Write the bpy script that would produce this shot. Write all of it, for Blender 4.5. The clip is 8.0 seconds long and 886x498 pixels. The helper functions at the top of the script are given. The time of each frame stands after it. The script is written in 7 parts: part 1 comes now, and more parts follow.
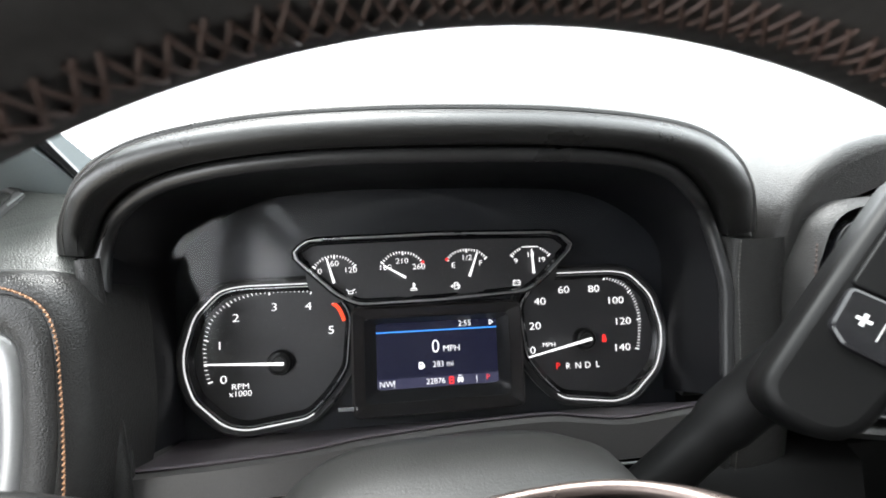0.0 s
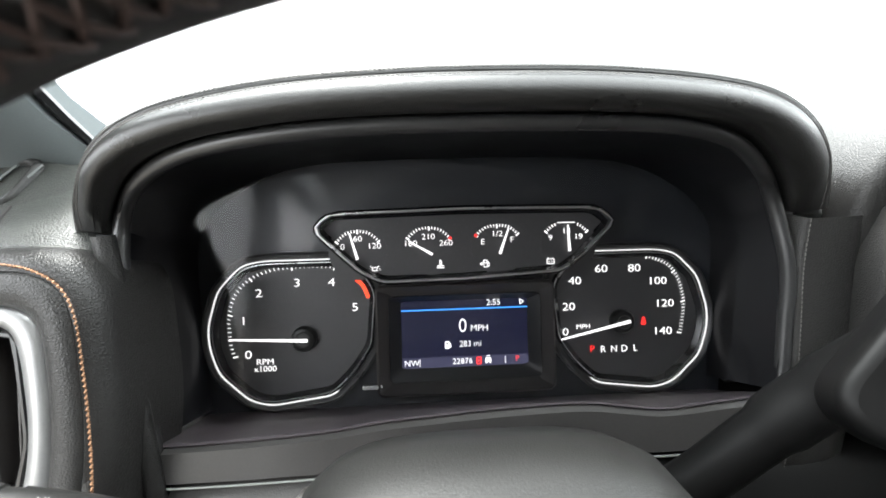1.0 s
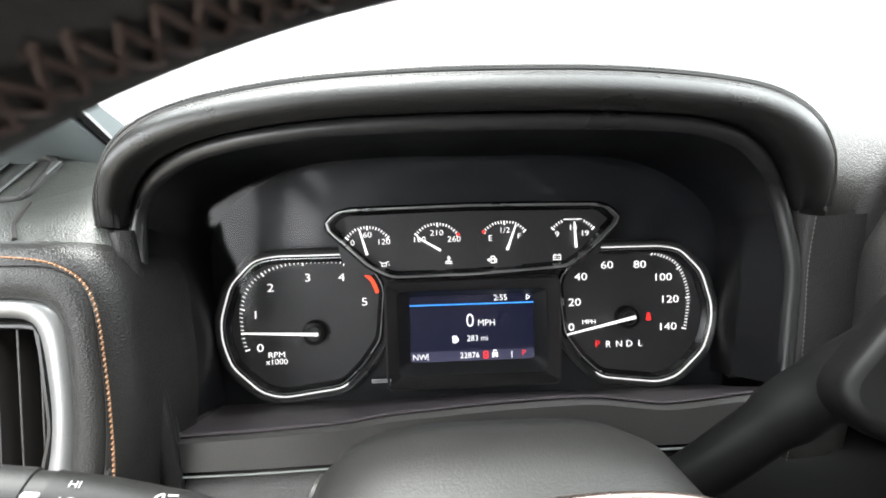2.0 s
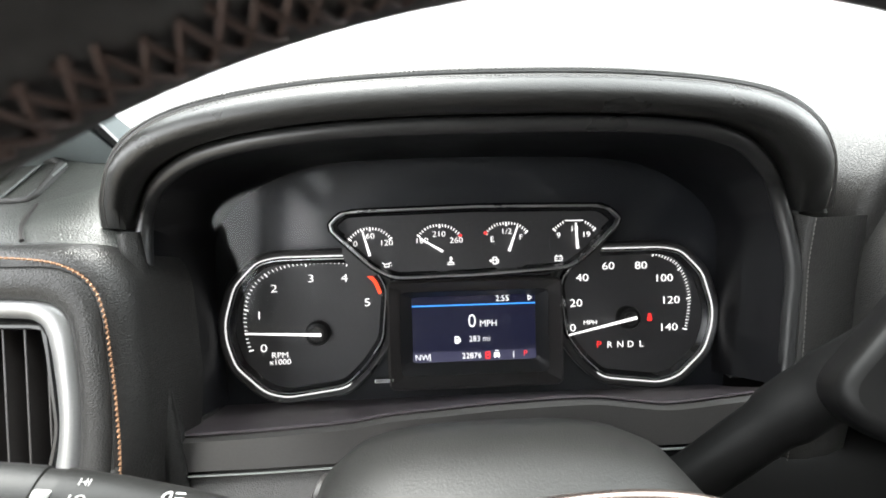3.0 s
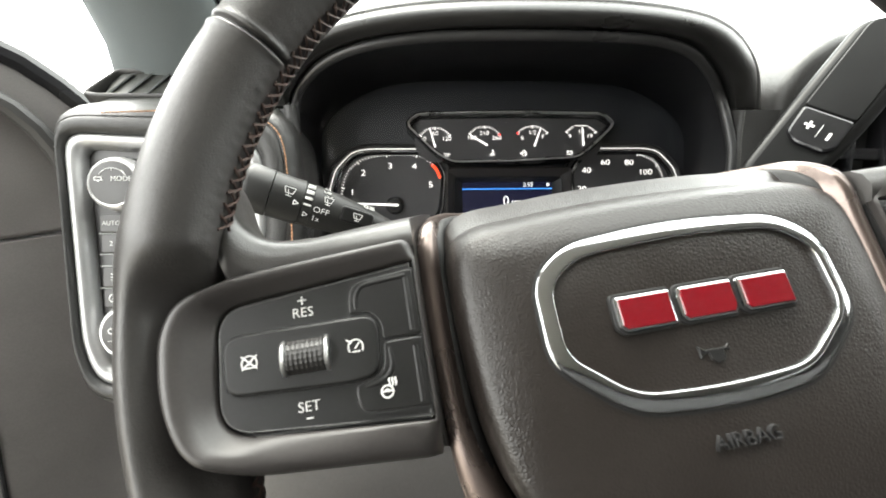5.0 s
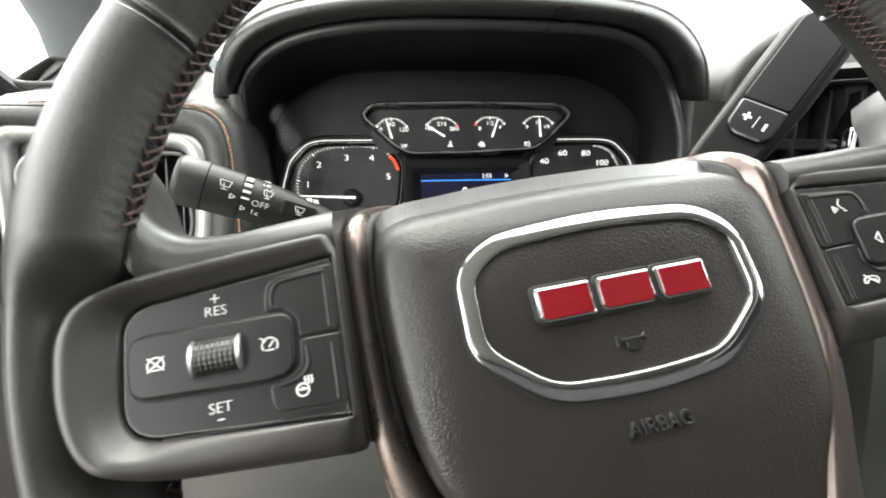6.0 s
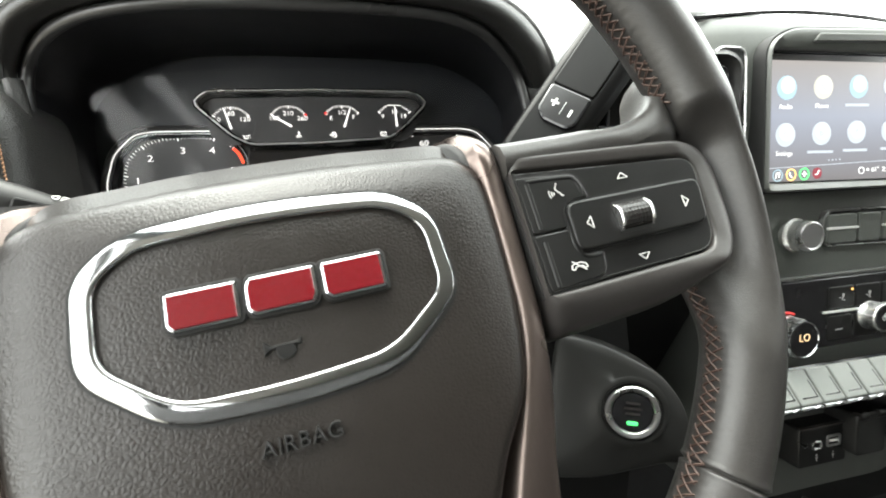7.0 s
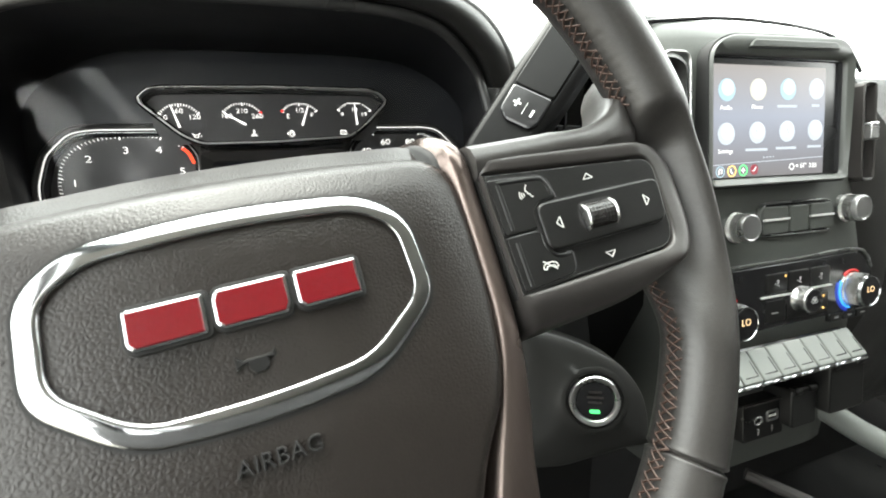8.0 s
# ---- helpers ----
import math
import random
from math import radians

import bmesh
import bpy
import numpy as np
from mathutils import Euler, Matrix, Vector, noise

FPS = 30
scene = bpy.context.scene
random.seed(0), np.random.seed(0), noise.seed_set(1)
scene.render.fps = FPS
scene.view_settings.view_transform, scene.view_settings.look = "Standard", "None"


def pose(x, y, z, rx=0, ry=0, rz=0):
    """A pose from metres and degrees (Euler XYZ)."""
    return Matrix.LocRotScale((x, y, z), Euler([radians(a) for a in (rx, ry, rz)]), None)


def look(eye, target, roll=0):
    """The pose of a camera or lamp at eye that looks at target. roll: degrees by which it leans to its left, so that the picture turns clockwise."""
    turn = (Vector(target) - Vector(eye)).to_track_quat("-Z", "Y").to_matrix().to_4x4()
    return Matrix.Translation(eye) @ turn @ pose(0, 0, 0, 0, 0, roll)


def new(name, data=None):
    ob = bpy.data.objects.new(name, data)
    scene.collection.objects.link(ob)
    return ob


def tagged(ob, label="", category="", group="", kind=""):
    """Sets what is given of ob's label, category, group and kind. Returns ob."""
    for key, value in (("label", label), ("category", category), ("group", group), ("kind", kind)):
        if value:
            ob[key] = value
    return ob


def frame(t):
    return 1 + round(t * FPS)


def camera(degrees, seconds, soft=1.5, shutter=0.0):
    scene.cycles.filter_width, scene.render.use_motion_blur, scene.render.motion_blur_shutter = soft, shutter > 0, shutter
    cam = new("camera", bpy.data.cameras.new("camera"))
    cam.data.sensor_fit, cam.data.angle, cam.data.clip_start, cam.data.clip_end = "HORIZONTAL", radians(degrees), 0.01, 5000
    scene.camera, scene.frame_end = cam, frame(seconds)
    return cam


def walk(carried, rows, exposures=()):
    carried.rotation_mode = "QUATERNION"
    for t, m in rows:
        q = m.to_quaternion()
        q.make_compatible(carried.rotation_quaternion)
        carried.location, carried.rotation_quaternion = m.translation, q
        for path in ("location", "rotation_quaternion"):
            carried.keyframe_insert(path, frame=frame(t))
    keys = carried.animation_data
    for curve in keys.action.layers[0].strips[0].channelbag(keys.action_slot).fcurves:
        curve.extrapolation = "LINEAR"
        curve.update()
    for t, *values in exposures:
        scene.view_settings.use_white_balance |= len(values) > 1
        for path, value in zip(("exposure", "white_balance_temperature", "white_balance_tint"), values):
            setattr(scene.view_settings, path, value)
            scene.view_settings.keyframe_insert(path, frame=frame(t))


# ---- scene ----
cam = camera(92.7, 8.0, soft=1.7, shutter=0.3)
cam.data.dof.use_dof, cam.data.dof.focus_distance, cam.data.dof.aperture_fstop = True, 0.25, 13.0
EXPOSURE = 3.06
PATH = [
    (0, (0.005, -0.004, 1.307), (0.246, 1.93, 0.859), -0.3),
    (0.5, (0.006, 0.018, 1.31), (0.154, 1.936, 0.762), -0.6),
    (1, (0.006, 0.018, 1.3105), (0.117, 1.916, 0.701), -0.7),
    (1.5, (0.003, 0.015, 1.3118), (0.102, 1.902, 0.684), -0.7),
    (3, (0.001, 0.0115, 1.3135), (0.091, 1.902, 0.688), -0.7),
    (3.2, (-0.014, -0.02, 1.325), (0.073, 1.865, 0.674), -0.8),
    (3.4, (-0.035, -0.06, 1.321), (0.038, 1.829, 0.67), -0.6),
    (3.5, (-0.057, -0.081, 1.298), (0.054, 1.831, 0.722), -0.1),
    (3.7, (-0.078, -0.111, 1.275), (0.029, 1.807, 0.72), -0.6),
    (4, (-0.087, -0.128, 1.248), (0.014, 1.789, 0.686), -0.2),
    (4.5, (-0.072, -0.138, 1.239), (0.027, 1.775, 0.665), -0.0),
    (4.7, (-0.066, -0.14, 1.239), (0.036, 1.771, 0.655), -0.0),
    (5.8, (-0.045, -0.141, 1.239), (0.148, 1.75, 0.617), 0.3),
    (6, (-0.039, -0.14, 1.239), (0.18, 1.744, 0.606), 0.2),
    (6.3, (-0.013, -0.135, 1.239), (0.265, 1.738, 0.595), 0.0),
    (6.5, (0.017, -0.133, 1.238), (0.332, 1.734, 0.594), 0.1),
    (6.7, (0.045, -0.135, 1.237), (0.4, 1.723, 0.588), -0.0),
    (7, (0.064, -0.14, 1.234), (0.488, 1.7, 0.577), 0.2),
    (7.5, (0.063, -0.139, 1.233), (0.588, 1.673, 0.57), 0.5),
    (8, (0.059, -0.137, 1.236), (0.667, 1.646, 0.566), 0.7),
]
LIGHTING = [(0.0, -0.10, 6400, 9), (1.5, 0.07, 6500, 8), (3.0, 0.07, 6550, 8), (3.5, 0.20, 6850, 11), (4.5, 0.15, 6850, 8), (6.0, 0.15, 6800, 6), (8.0, 0.17, 6740, 4)]
walk(cam, [(t, look(eye, target, roll)) for t, eye, target, roll in PATH], [(t, EXPOSURE + stops, kelvin, tint) for t, stops, kelvin, tint in LIGHTING])

# ---- light ----
GLOWING = 2.0 ** -EXPOSURE * 2.0
world = bpy.data.worlds.new("overcast_sky")
scene.world = world
world.use_nodes = True
wn, wl = world.node_tree.nodes, world.node_tree.links
wn.clear()
sky = wn.new("ShaderNodeTexSky")
sky.sky_type = "NISHITA"
sky.sun_disc = False
sky.sun_elevation, sky.sun_rotation = radians(64), radians(-34)
sky.dust_density, sky.air_density = 4.0, 1.0
grey = wn.new("ShaderNodeHueSaturation")
grey.inputs["Saturation"].default_value = 0.12
bg = wn.new("ShaderNodeBackground")
bg.inputs["Strength"].default_value = 0.15
wo = wn.new("ShaderNodeOutputWorld")
wl.new(sky.outputs[0], grey.inputs["Color"])
# a closed cloud cover evens the clear sky out
cloud = wn.new("ShaderNodeMixRGB")
cloud.inputs["Fac"].default_value = 0.65
cloud.inputs["Color2"].default_value = (9.0, 9.2, 9.4, 1)
wl.new(grey.outputs[0], cloud.inputs["Color1"])
wl.new(cloud.outputs[0], bg.inputs["Color"])
wl.new(bg.outputs[0], wo.inputs["Surface"])
sun_data = bpy.data.lights.new("sun", "SUN")
sun_data.energy, sun_data.angle, sun_data.color = 0.70, radians(30), (1.0, 0.97, 0.93)
sun = new("sun", sun_data)
sun.matrix_world = look((-1.8, 2.7, 6.8), (0.0, 0, 0))


# ---- materials ----
def material(name, colour, rough=0.5, metal=0.0, bump=0.0, scale=900.0, kind="noise", vary=0.15, emit=None, strength=0.0,
             coat=0.0, spec=0.5, blotch=18.0, rough_vary=0.08, grain_squash=None, crease=0.0, crease_scale=70.0):
    """A principled surface: base colour with two scales of variation, fine relief from noise or cells."""
    m = bpy.data.materials.new(name)
    m.use_nodes = True
    n, l = m.node_tree.nodes, m.node_tree.links
    p = n["Principled BSDF"]
    p.inputs["Roughness"].default_value, p.inputs["Metallic"].default_value = rough, metal
    p.inputs["Specular IOR Level"].default_value = spec
    p.inputs["Coat Weight"].default_value = coat
    p.inputs["Coat Roughness"].default_value = 0.06
    p.inputs["Base Color"].default_value = (*colour, 1)
    if emit:
        p.inputs["Emission Color"].default_value = (*emit, 1)
        p.inputs["Emission Strength"].default_value = strength * GLOWING
        return m
    co = n.new("ShaderNodeTexCoord")
    mp = n.new("ShaderNodeMapping")
    l.new(co.outputs["Object"], mp.inputs["Vector"])
    if grain_squash:
        mp.inputs["Scale"].default_value = grain_squash
    if vary:
        big = n.new("ShaderNodeTexNoise")
        big.inputs["Scale"].default_value, big.inputs["Detail"].default_value = blotch, 5.0
        l.new(co.outputs["Object"], big.inputs["Vector"])
        fine = n.new("ShaderNodeTexNoise")
        fine.inputs["Scale"].default_value, fine.inputs["Detail"].default_value = scale * 0.5, 2.0
        l.new(mp.outputs["Vector"], fine.inputs["Vector"])
        add = n.new("ShaderNodeMath")
        add.operation = "ADD"
        l.new(big.outputs["Fac"], add.inputs[0])
        l.new(fine.outputs["Fac"], add.inputs[1])
        ramp = n.new("ShaderNodeMapRange")
        ramp.inputs["From Min"].default_value, ramp.inputs["From Max"].default_value = 0.6, 1.4
        ramp.inputs["To Min"].default_value, ramp.inputs["To Max"].default_value = 1 - vary, 1 + vary
        l.new(add.outputs[0], ramp.inputs["Value"])
        mul = n.new("ShaderNodeVectorMath")
        mul.operation = "SCALE"
        mul.inputs[0].default_value = colour
        l.new(ramp.outputs["Result"], mul.inputs["Scale"])
        l.new(mul.outputs["Vector"], p.inputs["Base Color"])
        rr = n.new("ShaderNodeMapRange")
        rr.inputs["From Min"].default_value, rr.inputs["From Max"].default_value = 0.3, 0.7
        rr.inputs["To Min"].default_value, rr.inputs["To Max"].default_value = max(0.02, rough - rough_vary), rough + rough_vary
        l.new(big.outputs["Fac"], rr.inputs["Value"])
        l.new(rr.outputs["Result"], p.inputs["Roughness"])
    if bump:
        b = n.new("ShaderNodeBump")
        b.inputs["Strength"].default_value, b.inputs["Distance"].default_value = bump, 0.0006
        if kind == "cells":
            warp = n.new("ShaderNodeTexNoise")
            warp.inputs["Scale"].default_value = scale * 0.6
            l.new(mp.outputs["Vector"], warp.inputs["Vector"])
            off = n.new("ShaderNodeVectorMath")
            off.operation = "MULTIPLY_ADD"
            off.inputs[1].default_value = (0.8 / scale,) * 3
            l.new(warp.outputs["Color"], off.inputs[0])
            l.new(mp.outputs["Vector"], off.inputs[2])
            t = n.new("ShaderNodeTexVoronoi")
            t.feature = "DISTANCE_TO_EDGE"
            t.inputs["Scale"].default_value = scale
            l.new(off.outputs["Vector"], t.inputs["Vector"])
            dome = n.new("ShaderNodeMapRange")
            dome.interpolation_type = "SMOOTHSTEP"
            dome.inputs["From Min"].default_value, dome.inputs["From Max"].default_value = 0.0, 0.30
            l.new(t.outputs["Distance"], dome.inputs["Value"])
            l.new(dome.outputs["Result"], b.inputs["Height"])
        else:
            t = n.new("ShaderNodeTexNoise")
            t.inputs["Scale"].default_value, t.inputs["Detail"].default_value = scale, 4.0
            l.new(mp.outputs["Vector"], t.inputs["Vector"])
            l.new(t.outputs["Fac"], b.inputs["Height"])
        l.new(b.outputs["Normal"], p.inputs["Normal"])
        if crease:
            soft = n.new("ShaderNodeTexNoise")
            soft.inputs["Scale"].default_value, soft.inputs["Detail"].default_value, soft.inputs["Distortion"].default_value = crease_scale, 3.0, 1.4
            l.new(co.outputs["Object"], soft.inputs["Vector"])
            fold = n.new("ShaderNodeBump")
            fold.inputs["Strength"].default_value, fold.inputs["Distance"].default_value = crease, 0.004
            l.new(soft.outputs["Fac"], fold.inputs["Height"])
            l.new(fold.outputs["Normal"], b.inputs["Normal"])
    return m


def glass(name, tint, ior=1.45, rough=0.0):
    """A thin clear pane: what lies behind shows through, gloss by Fresnel."""
    m = bpy.data.materials.new(name)
    m.use_nodes = True
    n, l = m.node_tree.nodes, m.node_tree.links
    n.clear()
    tr, gl = n.new("ShaderNodeBsdfTransparent"), n.new("ShaderNodeBsdfGlossy")
    tr.inputs["Color"].default_value = (*tint, 1)
    gl.inputs["Roughness"].default_value = rough
    fr, mix, out = n.new("ShaderNodeFresnel"), n.new("ShaderNodeMixShader"), n.new("ShaderNodeOutputMaterial")
    fr.inputs["IOR"].default_value = ior
    l.new(fr.outputs[0], mix.inputs[0])
    l.new(tr.outputs[0], mix.inputs[1])
    l.new(gl.outputs[0], mix.inputs[2])
    l.new(mix.outputs[0], out.inputs["Surface"])
    return m


RIM = material("rim_leather", (0.033, 0.0310, 0.0296), 0.36, bump=0.14, scale=1200, kind="cells", spec=0.6, blotch=25, rough_vary=0.06, crease=0.045, crease_scale=90)
PAD = material("pad_vinyl", (0.0130, 0.0106, 0.0093), 0.36, bump=0.17, scale=640, kind="cells", spec=0.40, crease=0.04, crease_scale=40)
DASH = material("dash_leather", (0.024, 0.0235, 0.0228), 0.36, bump=0.30, scale=620, kind="cells", spec=0.34)
SOFT = material("soft_plastic", (0.040, 0.039, 0.038), 0.52, bump=0.35, scale=1300, spec=0.45)
SATIN = material("satin_plastic", (0.034, 0.0310, 0.0298), 0.39, bump=0.06, scale=1500, spec=0.52)
BUTTON = material("button_plastic", (0.008, 0.008, 0.008), 0.34, bump=0.06, scale=1600, spec=0.32)
BLACK = material("gloss_black", (0.010, 0.010, 0.011), 0.22, bump=0.0, spec=0.5)
FUNNEL = material("bezel_black", (0.0095, 0.0098, 0.0112), 0.36, bump=0.08, scale=1500, spec=0.35)
LIP = material("bezel_satin", (0.026, 0.026, 0.0265), 0.33, bump=0.06, scale=1500, spec=0.5)
# lifted and tinted blue to paint the haze in the lens
MASK = material("cluster_mask_haze", (0.020, 0.022, 0.026), 0.45, vary=0.1)
FACE = material("gauge_face", (0.050, 0.049, 0.051), 0.5, vary=0.1)
DEEP = material("deep_black", (0.006, 0.006, 0.006), 0.7, vary=0.1)
CHROME = material("chrome", (0.47, 0.48, 0.49), 0.09, 1.0, vary=0.03, rough_vary=0.03)
SILVER = material("satin_silver", (0.60, 0.60, 0.60), 0.30, 1.0, bump=0.05, scale=1600, vary=0.05)
BRONZE = material("brushed_bronze", (0.165, 0.132, 0.119), 0.30, 0.85, bump=0.12, scale=900, vary=0.08, grain_squash=(6, 0.25, 1))
SHELF = material("shelf_satin", (0.050, 0.042, 0.046), 0.38, bump=0.03, scale=1500, spec=0.6)
STRIP = material("strip_satin", (0.044, 0.042, 0.041), 0.36, bump=0.05, scale=1500, spec=0.5)
TOPPAD = material("top_pad_vinyl", (0.075, 0.077, 0.073), 0.40, bump=0.2, scale=1300, spec=0.6)
FASCIA = material("fascia_plastic", (0.020, 0.019, 0.019), 0.36, bump=0.06, scale=1500, spec=0.45)
# paler than the plastic it edges: the highlight is put into the colour
EDGE = material("edge_highlight_black", (0.075, 0.075, 0.073), 0.26, vary=0.05, spec=0.7)
ROLLER = material("roller_rubber", (0.014, 0.013, 0.0125), 0.30, vary=0.1, spec=0.6)
RED = material("red_enamel", (0.120, 0.002, 0.006), 0.22, coat=0.9, vary=0.06)
PRINT = material("white_print", (0.60, 0.60, 0.585), 0.5, vary=0.04)
PRINT_DIM = material("grey_print", (0.34, 0.34, 0.33), 0.5, vary=0.05)
THREAD = material("copper_thread", (0.062, 0.036, 0.028), 0.55, bump=0.4, scale=2500)
THREAD_LIGHT = material("pale_copper_thread", (0.36, 0.19, 0.10), 0.7, bump=0.4, scale=2500)
THREAD_GREY = material("grey_thread", (0.11, 0.105, 0.10), 0.7, bump=0.4, scale=2500)
PILLAR = material("pillar_fabric", (0.125, 0.142, 0.145), 0.85, bump=0.3, scale=2200, vary=0.08)
DOOR = material("door_plastic", (0.115, 0.107, 0.103), 0.55, bump=0.4, scale=1100)
BLOCKER = material("light_block_vinyl", (0.022, 0.0205, 0.0195), 0.5, bump=0.2, scale=700, kind="cells", vary=0.1)
TRIM = material("cab_trim", (0.06, 0.058, 0.056), 0.8, vary=0.08)
KNEE = material("knee_vinyl", (0.050, 0.047, 0.045), 0.42, bump=0.3, scale=700, kind="cells", spec=0.5)
# lighter copy of the dash leather; the shoulder's broad sheen is painted in
SHOULDER = material("shoulder_leather_sheen", (0.050, 0.052, 0.048), 0.37, bump=0.34, scale=620, kind="cells", spec=0.55)
HOOD = material("hood_leather", (0.019, 0.0188, 0.0182), 0.33, bump=0.18, scale=900, kind="cells", spec=0.50)
SHROUD = material("shroud_plastic", (0.014, 0.014, 0.0132), 0.46, bump=0.30, scale=1100, spec=0.36)
STALK = material("stalk_plastic", (0.013, 0.013, 0.0125), 0.46, bump=0.12, scale=1500, spec=0.35)
FIN = material("fin_plastic", (0.10, 0.108, 0.105), 0.5, bump=0.1, scale=1300)
STACK = material("stack_plastic", (0.066, 0.070, 0.064), 0.42, bump=0.18, scale=1300, spec=0.5)
BEZEL8 = material("bezel_grey", (0.060, 0.063, 0.058), 0.36, bump=0.05, scale=1500, spec=0.5)
# blacker than real plastic: the lever's shade is put into the colour
LEVER = material("shaded_lever_plastic", (0.0060, 0.0060, 0.0060), 0.40, bump=0.08, scale=1500, spec=0.14)
# carries the shade right of the column: lever arm, side panel, right face
SHADED_BLACK = material("shaded_black_plastic", (0.008, 0.008, 0.008), 0.48, bump=0.12, scale=1500, spec=0.13)
FRAME_SILVER = material("painted_silver", (0.31, 0.31, 0.31), 0.36, 0.50, bump=0.05, scale=1600, vary=0.05)
HEADLINER = material("headliner_fabric", (0.62, 0.62, 0.60), 0.95, vary=0.06)
CARPET = material("carpet", (0.03, 0.03, 0.03), 0.95, bump=0.8, scale=700)
WHITE_PAINT = material("white_body_paint", (0.80, 0.81, 0.82), 0.25, coat=0.5, vary=0.03)
KEY = material("key_silver", (0.20, 0.21, 0.20), 0.40, 0.35, bump=0.05, scale=1500, vary=0.05)
KNOB_RING = material("knob_ring_silver", (0.52, 0.52, 0.52), 0.27, 0.6, vary=0.05)
PALE_LINE = material("pale_silver_line", (0.62, 0.62, 0.61), 0.35, 0.2, vary=0.04)
KNURL = material("knurled_silver", (0.66, 0.66, 0.65), 0.16, 0.95, bump=0.1, scale=1500, vary=0.05)
GLOW_BLUE_DIM = material("blue_halo", (0.03, 0.05, 0.2), emit=(0.02, 0.05, 0.75), strength=0.22)
GLOW = material("white_backlight", (0.8, 0.8, 0.8), emit=(1.0, 0.98, 0.97), strength=0.85)
GLOW_SOFT = material("ring_backlight", (0.8, 0.8, 0.8), emit=(1.0, 0.98, 0.97), strength=0.50)
GLOW_RED = material("red_backlight", (0.5, 0.02, 0.02), emit=(1.0, 0.035, 0.03), strength=0.75)
GLOW_RED_DIM = material("dim_red_backlight", (0.4, 0.02, 0.02), emit=(0.75, 0.03, 0.03), strength=0.30)
GLOW_ORANGE = material("redline_backlight", (0.5, 0.05, 0.02), emit=(1.0, 0.07, 0.02), strength=0.8)
GLOW_BLUE = material("blue_backlight", (0.05, 0.1, 0.5), emit=(0.04, 0.34, 1.0), strength=0.9)
GLOW_GREEN = material("green_lamp", (0.05, 0.5, 0.1), emit=(0.1, 1.0, 0.25), strength=0.7)
GLOW_DIGIT = material("digit_backlight", (0.5, 0.4, 0.3), emit=(1.0, 0.62, 0.30), strength=0.8)
GLOW_AMBER = material("amber_backlight", (0.5, 0.3, 0.1), emit=(1.0, 0.55, 0.16), strength=1.0)
SCREEN_BLUE = material("display_navy", (0.01, 0.01, 0.02), 0.2, emit=(0.012, 0.014, 0.060), strength=0.17)
SCREEN_BAR = material("display_bar", (0.01, 0.01, 0.02), 0.2, emit=(0.10, 0.10, 0.19), strength=0.27)
LENS = glass("lens_clear", (0.97, 0.97, 0.98), 1.32, 0.09)
PANE = glass("window_pane", (0.93, 0.96, 0.95), 1.35)


# ---- builders ----
def axes(origin, x, y, z):
    """The matrix with these three axes at origin."""
    m = Matrix.Identity(4)
    for i, v in enumerate((x, y, z)):
        m.col[i][:3] = Vector(v)
    m.translation = Vector(origin)
    return m


def link(name, me, mat, parent=None, label="", smooth=35.0):
    me.materials.append(mat)
    if smooth:
        me.shade_smooth()
        me.set_sharp_from_angle(angle=radians(smooth))
        for cap in me.polygons:
            if len(cap.vertices) > 8:
                cap.use_smooth = False
    ob = new(name, me)
    ob.parent = parent
    if label:
        ob["label"] = label
    return ob


def part(name, bm, mat, parent=None, label="", smooth=35.0):
    """One mesh object under its thing."""
    if name not in ("windshield", "lens", "touch_glass"):
        bmesh.ops.recalc_face_normals(bm, faces=bm.faces)
    me = bpy.data.meshes.new(name)
    bm.to_mesh(me)
    bm.free()
    return link(name, me, mat, parent, label, smooth)


def thing(name, m, label, category, group="", kind=""):
    ob = new(name)
    ob.empty_display_size = 0.02
    ob.matrix_world = m
    return tagged(ob, label, category, group, kind)


def grid(bm, rows, wrap=False, ends=False):
    """Faces between successive rows of points; wrap closes each row, ends caps the first and last."""
    vs = [[bm.verts.new(p) for p in r] for r in rows]
    n = len(rows[0])
    for a, b in zip(vs, vs[1:]):
        for i in range(n if wrap else n - 1):
            j = (i + 1) % n
            bm.faces.new((a[i], a[j], b[j], b[i]))
    if ends:
        bm.faces.new(vs[0][::-1])
        bm.faces.new(vs[-1])
    return vs


def smooth_line(pts, n, closed=False):
    """n points evenly along a Catmull-Rom curve through pts."""
    ps = [Vector(p) for p in pts]
    k = len(ps)
    get = (lambda i: ps[i % k]) if closed else (lambda i: ps[min(max(i, 0), k - 1)])
    fine = []
    for i in range(k if closed else k - 1):
        a, b, c, d = get(i - 1), get(i), get(i + 1), get(i + 2)
        for j in range(12):
            t = j / 12
            fine.append(0.5 * ((2 * b) + (c - a) * t + (2 * a - 5 * b + 4 * c - d) * t * t + (3 * b - a - 3 * c + d) * t ** 3))
    fine.append(ps[0] if closed else ps[-1])
    return even(fine, n, closed)


def even(line, n, closed=False):
    """n points at even steps along a polyline (closed: the last is not the first again)."""
    d = [0.0]
    for a, b in zip(line, line[1:]):
        d.append(d[-1] + (b - a).length)
    out, i = [], 0
    for j in range(n):
        s = d[-1] * j / (n if closed else n - 1)
        while i < len(d) - 2 and d[i + 1] < s:
            i += 1
        f = (s - d[i]) / max(d[i + 1] - d[i], 1e-9)
        out.append(line[i].lerp(line[i + 1], min(max(f, 0), 1)))
    return out


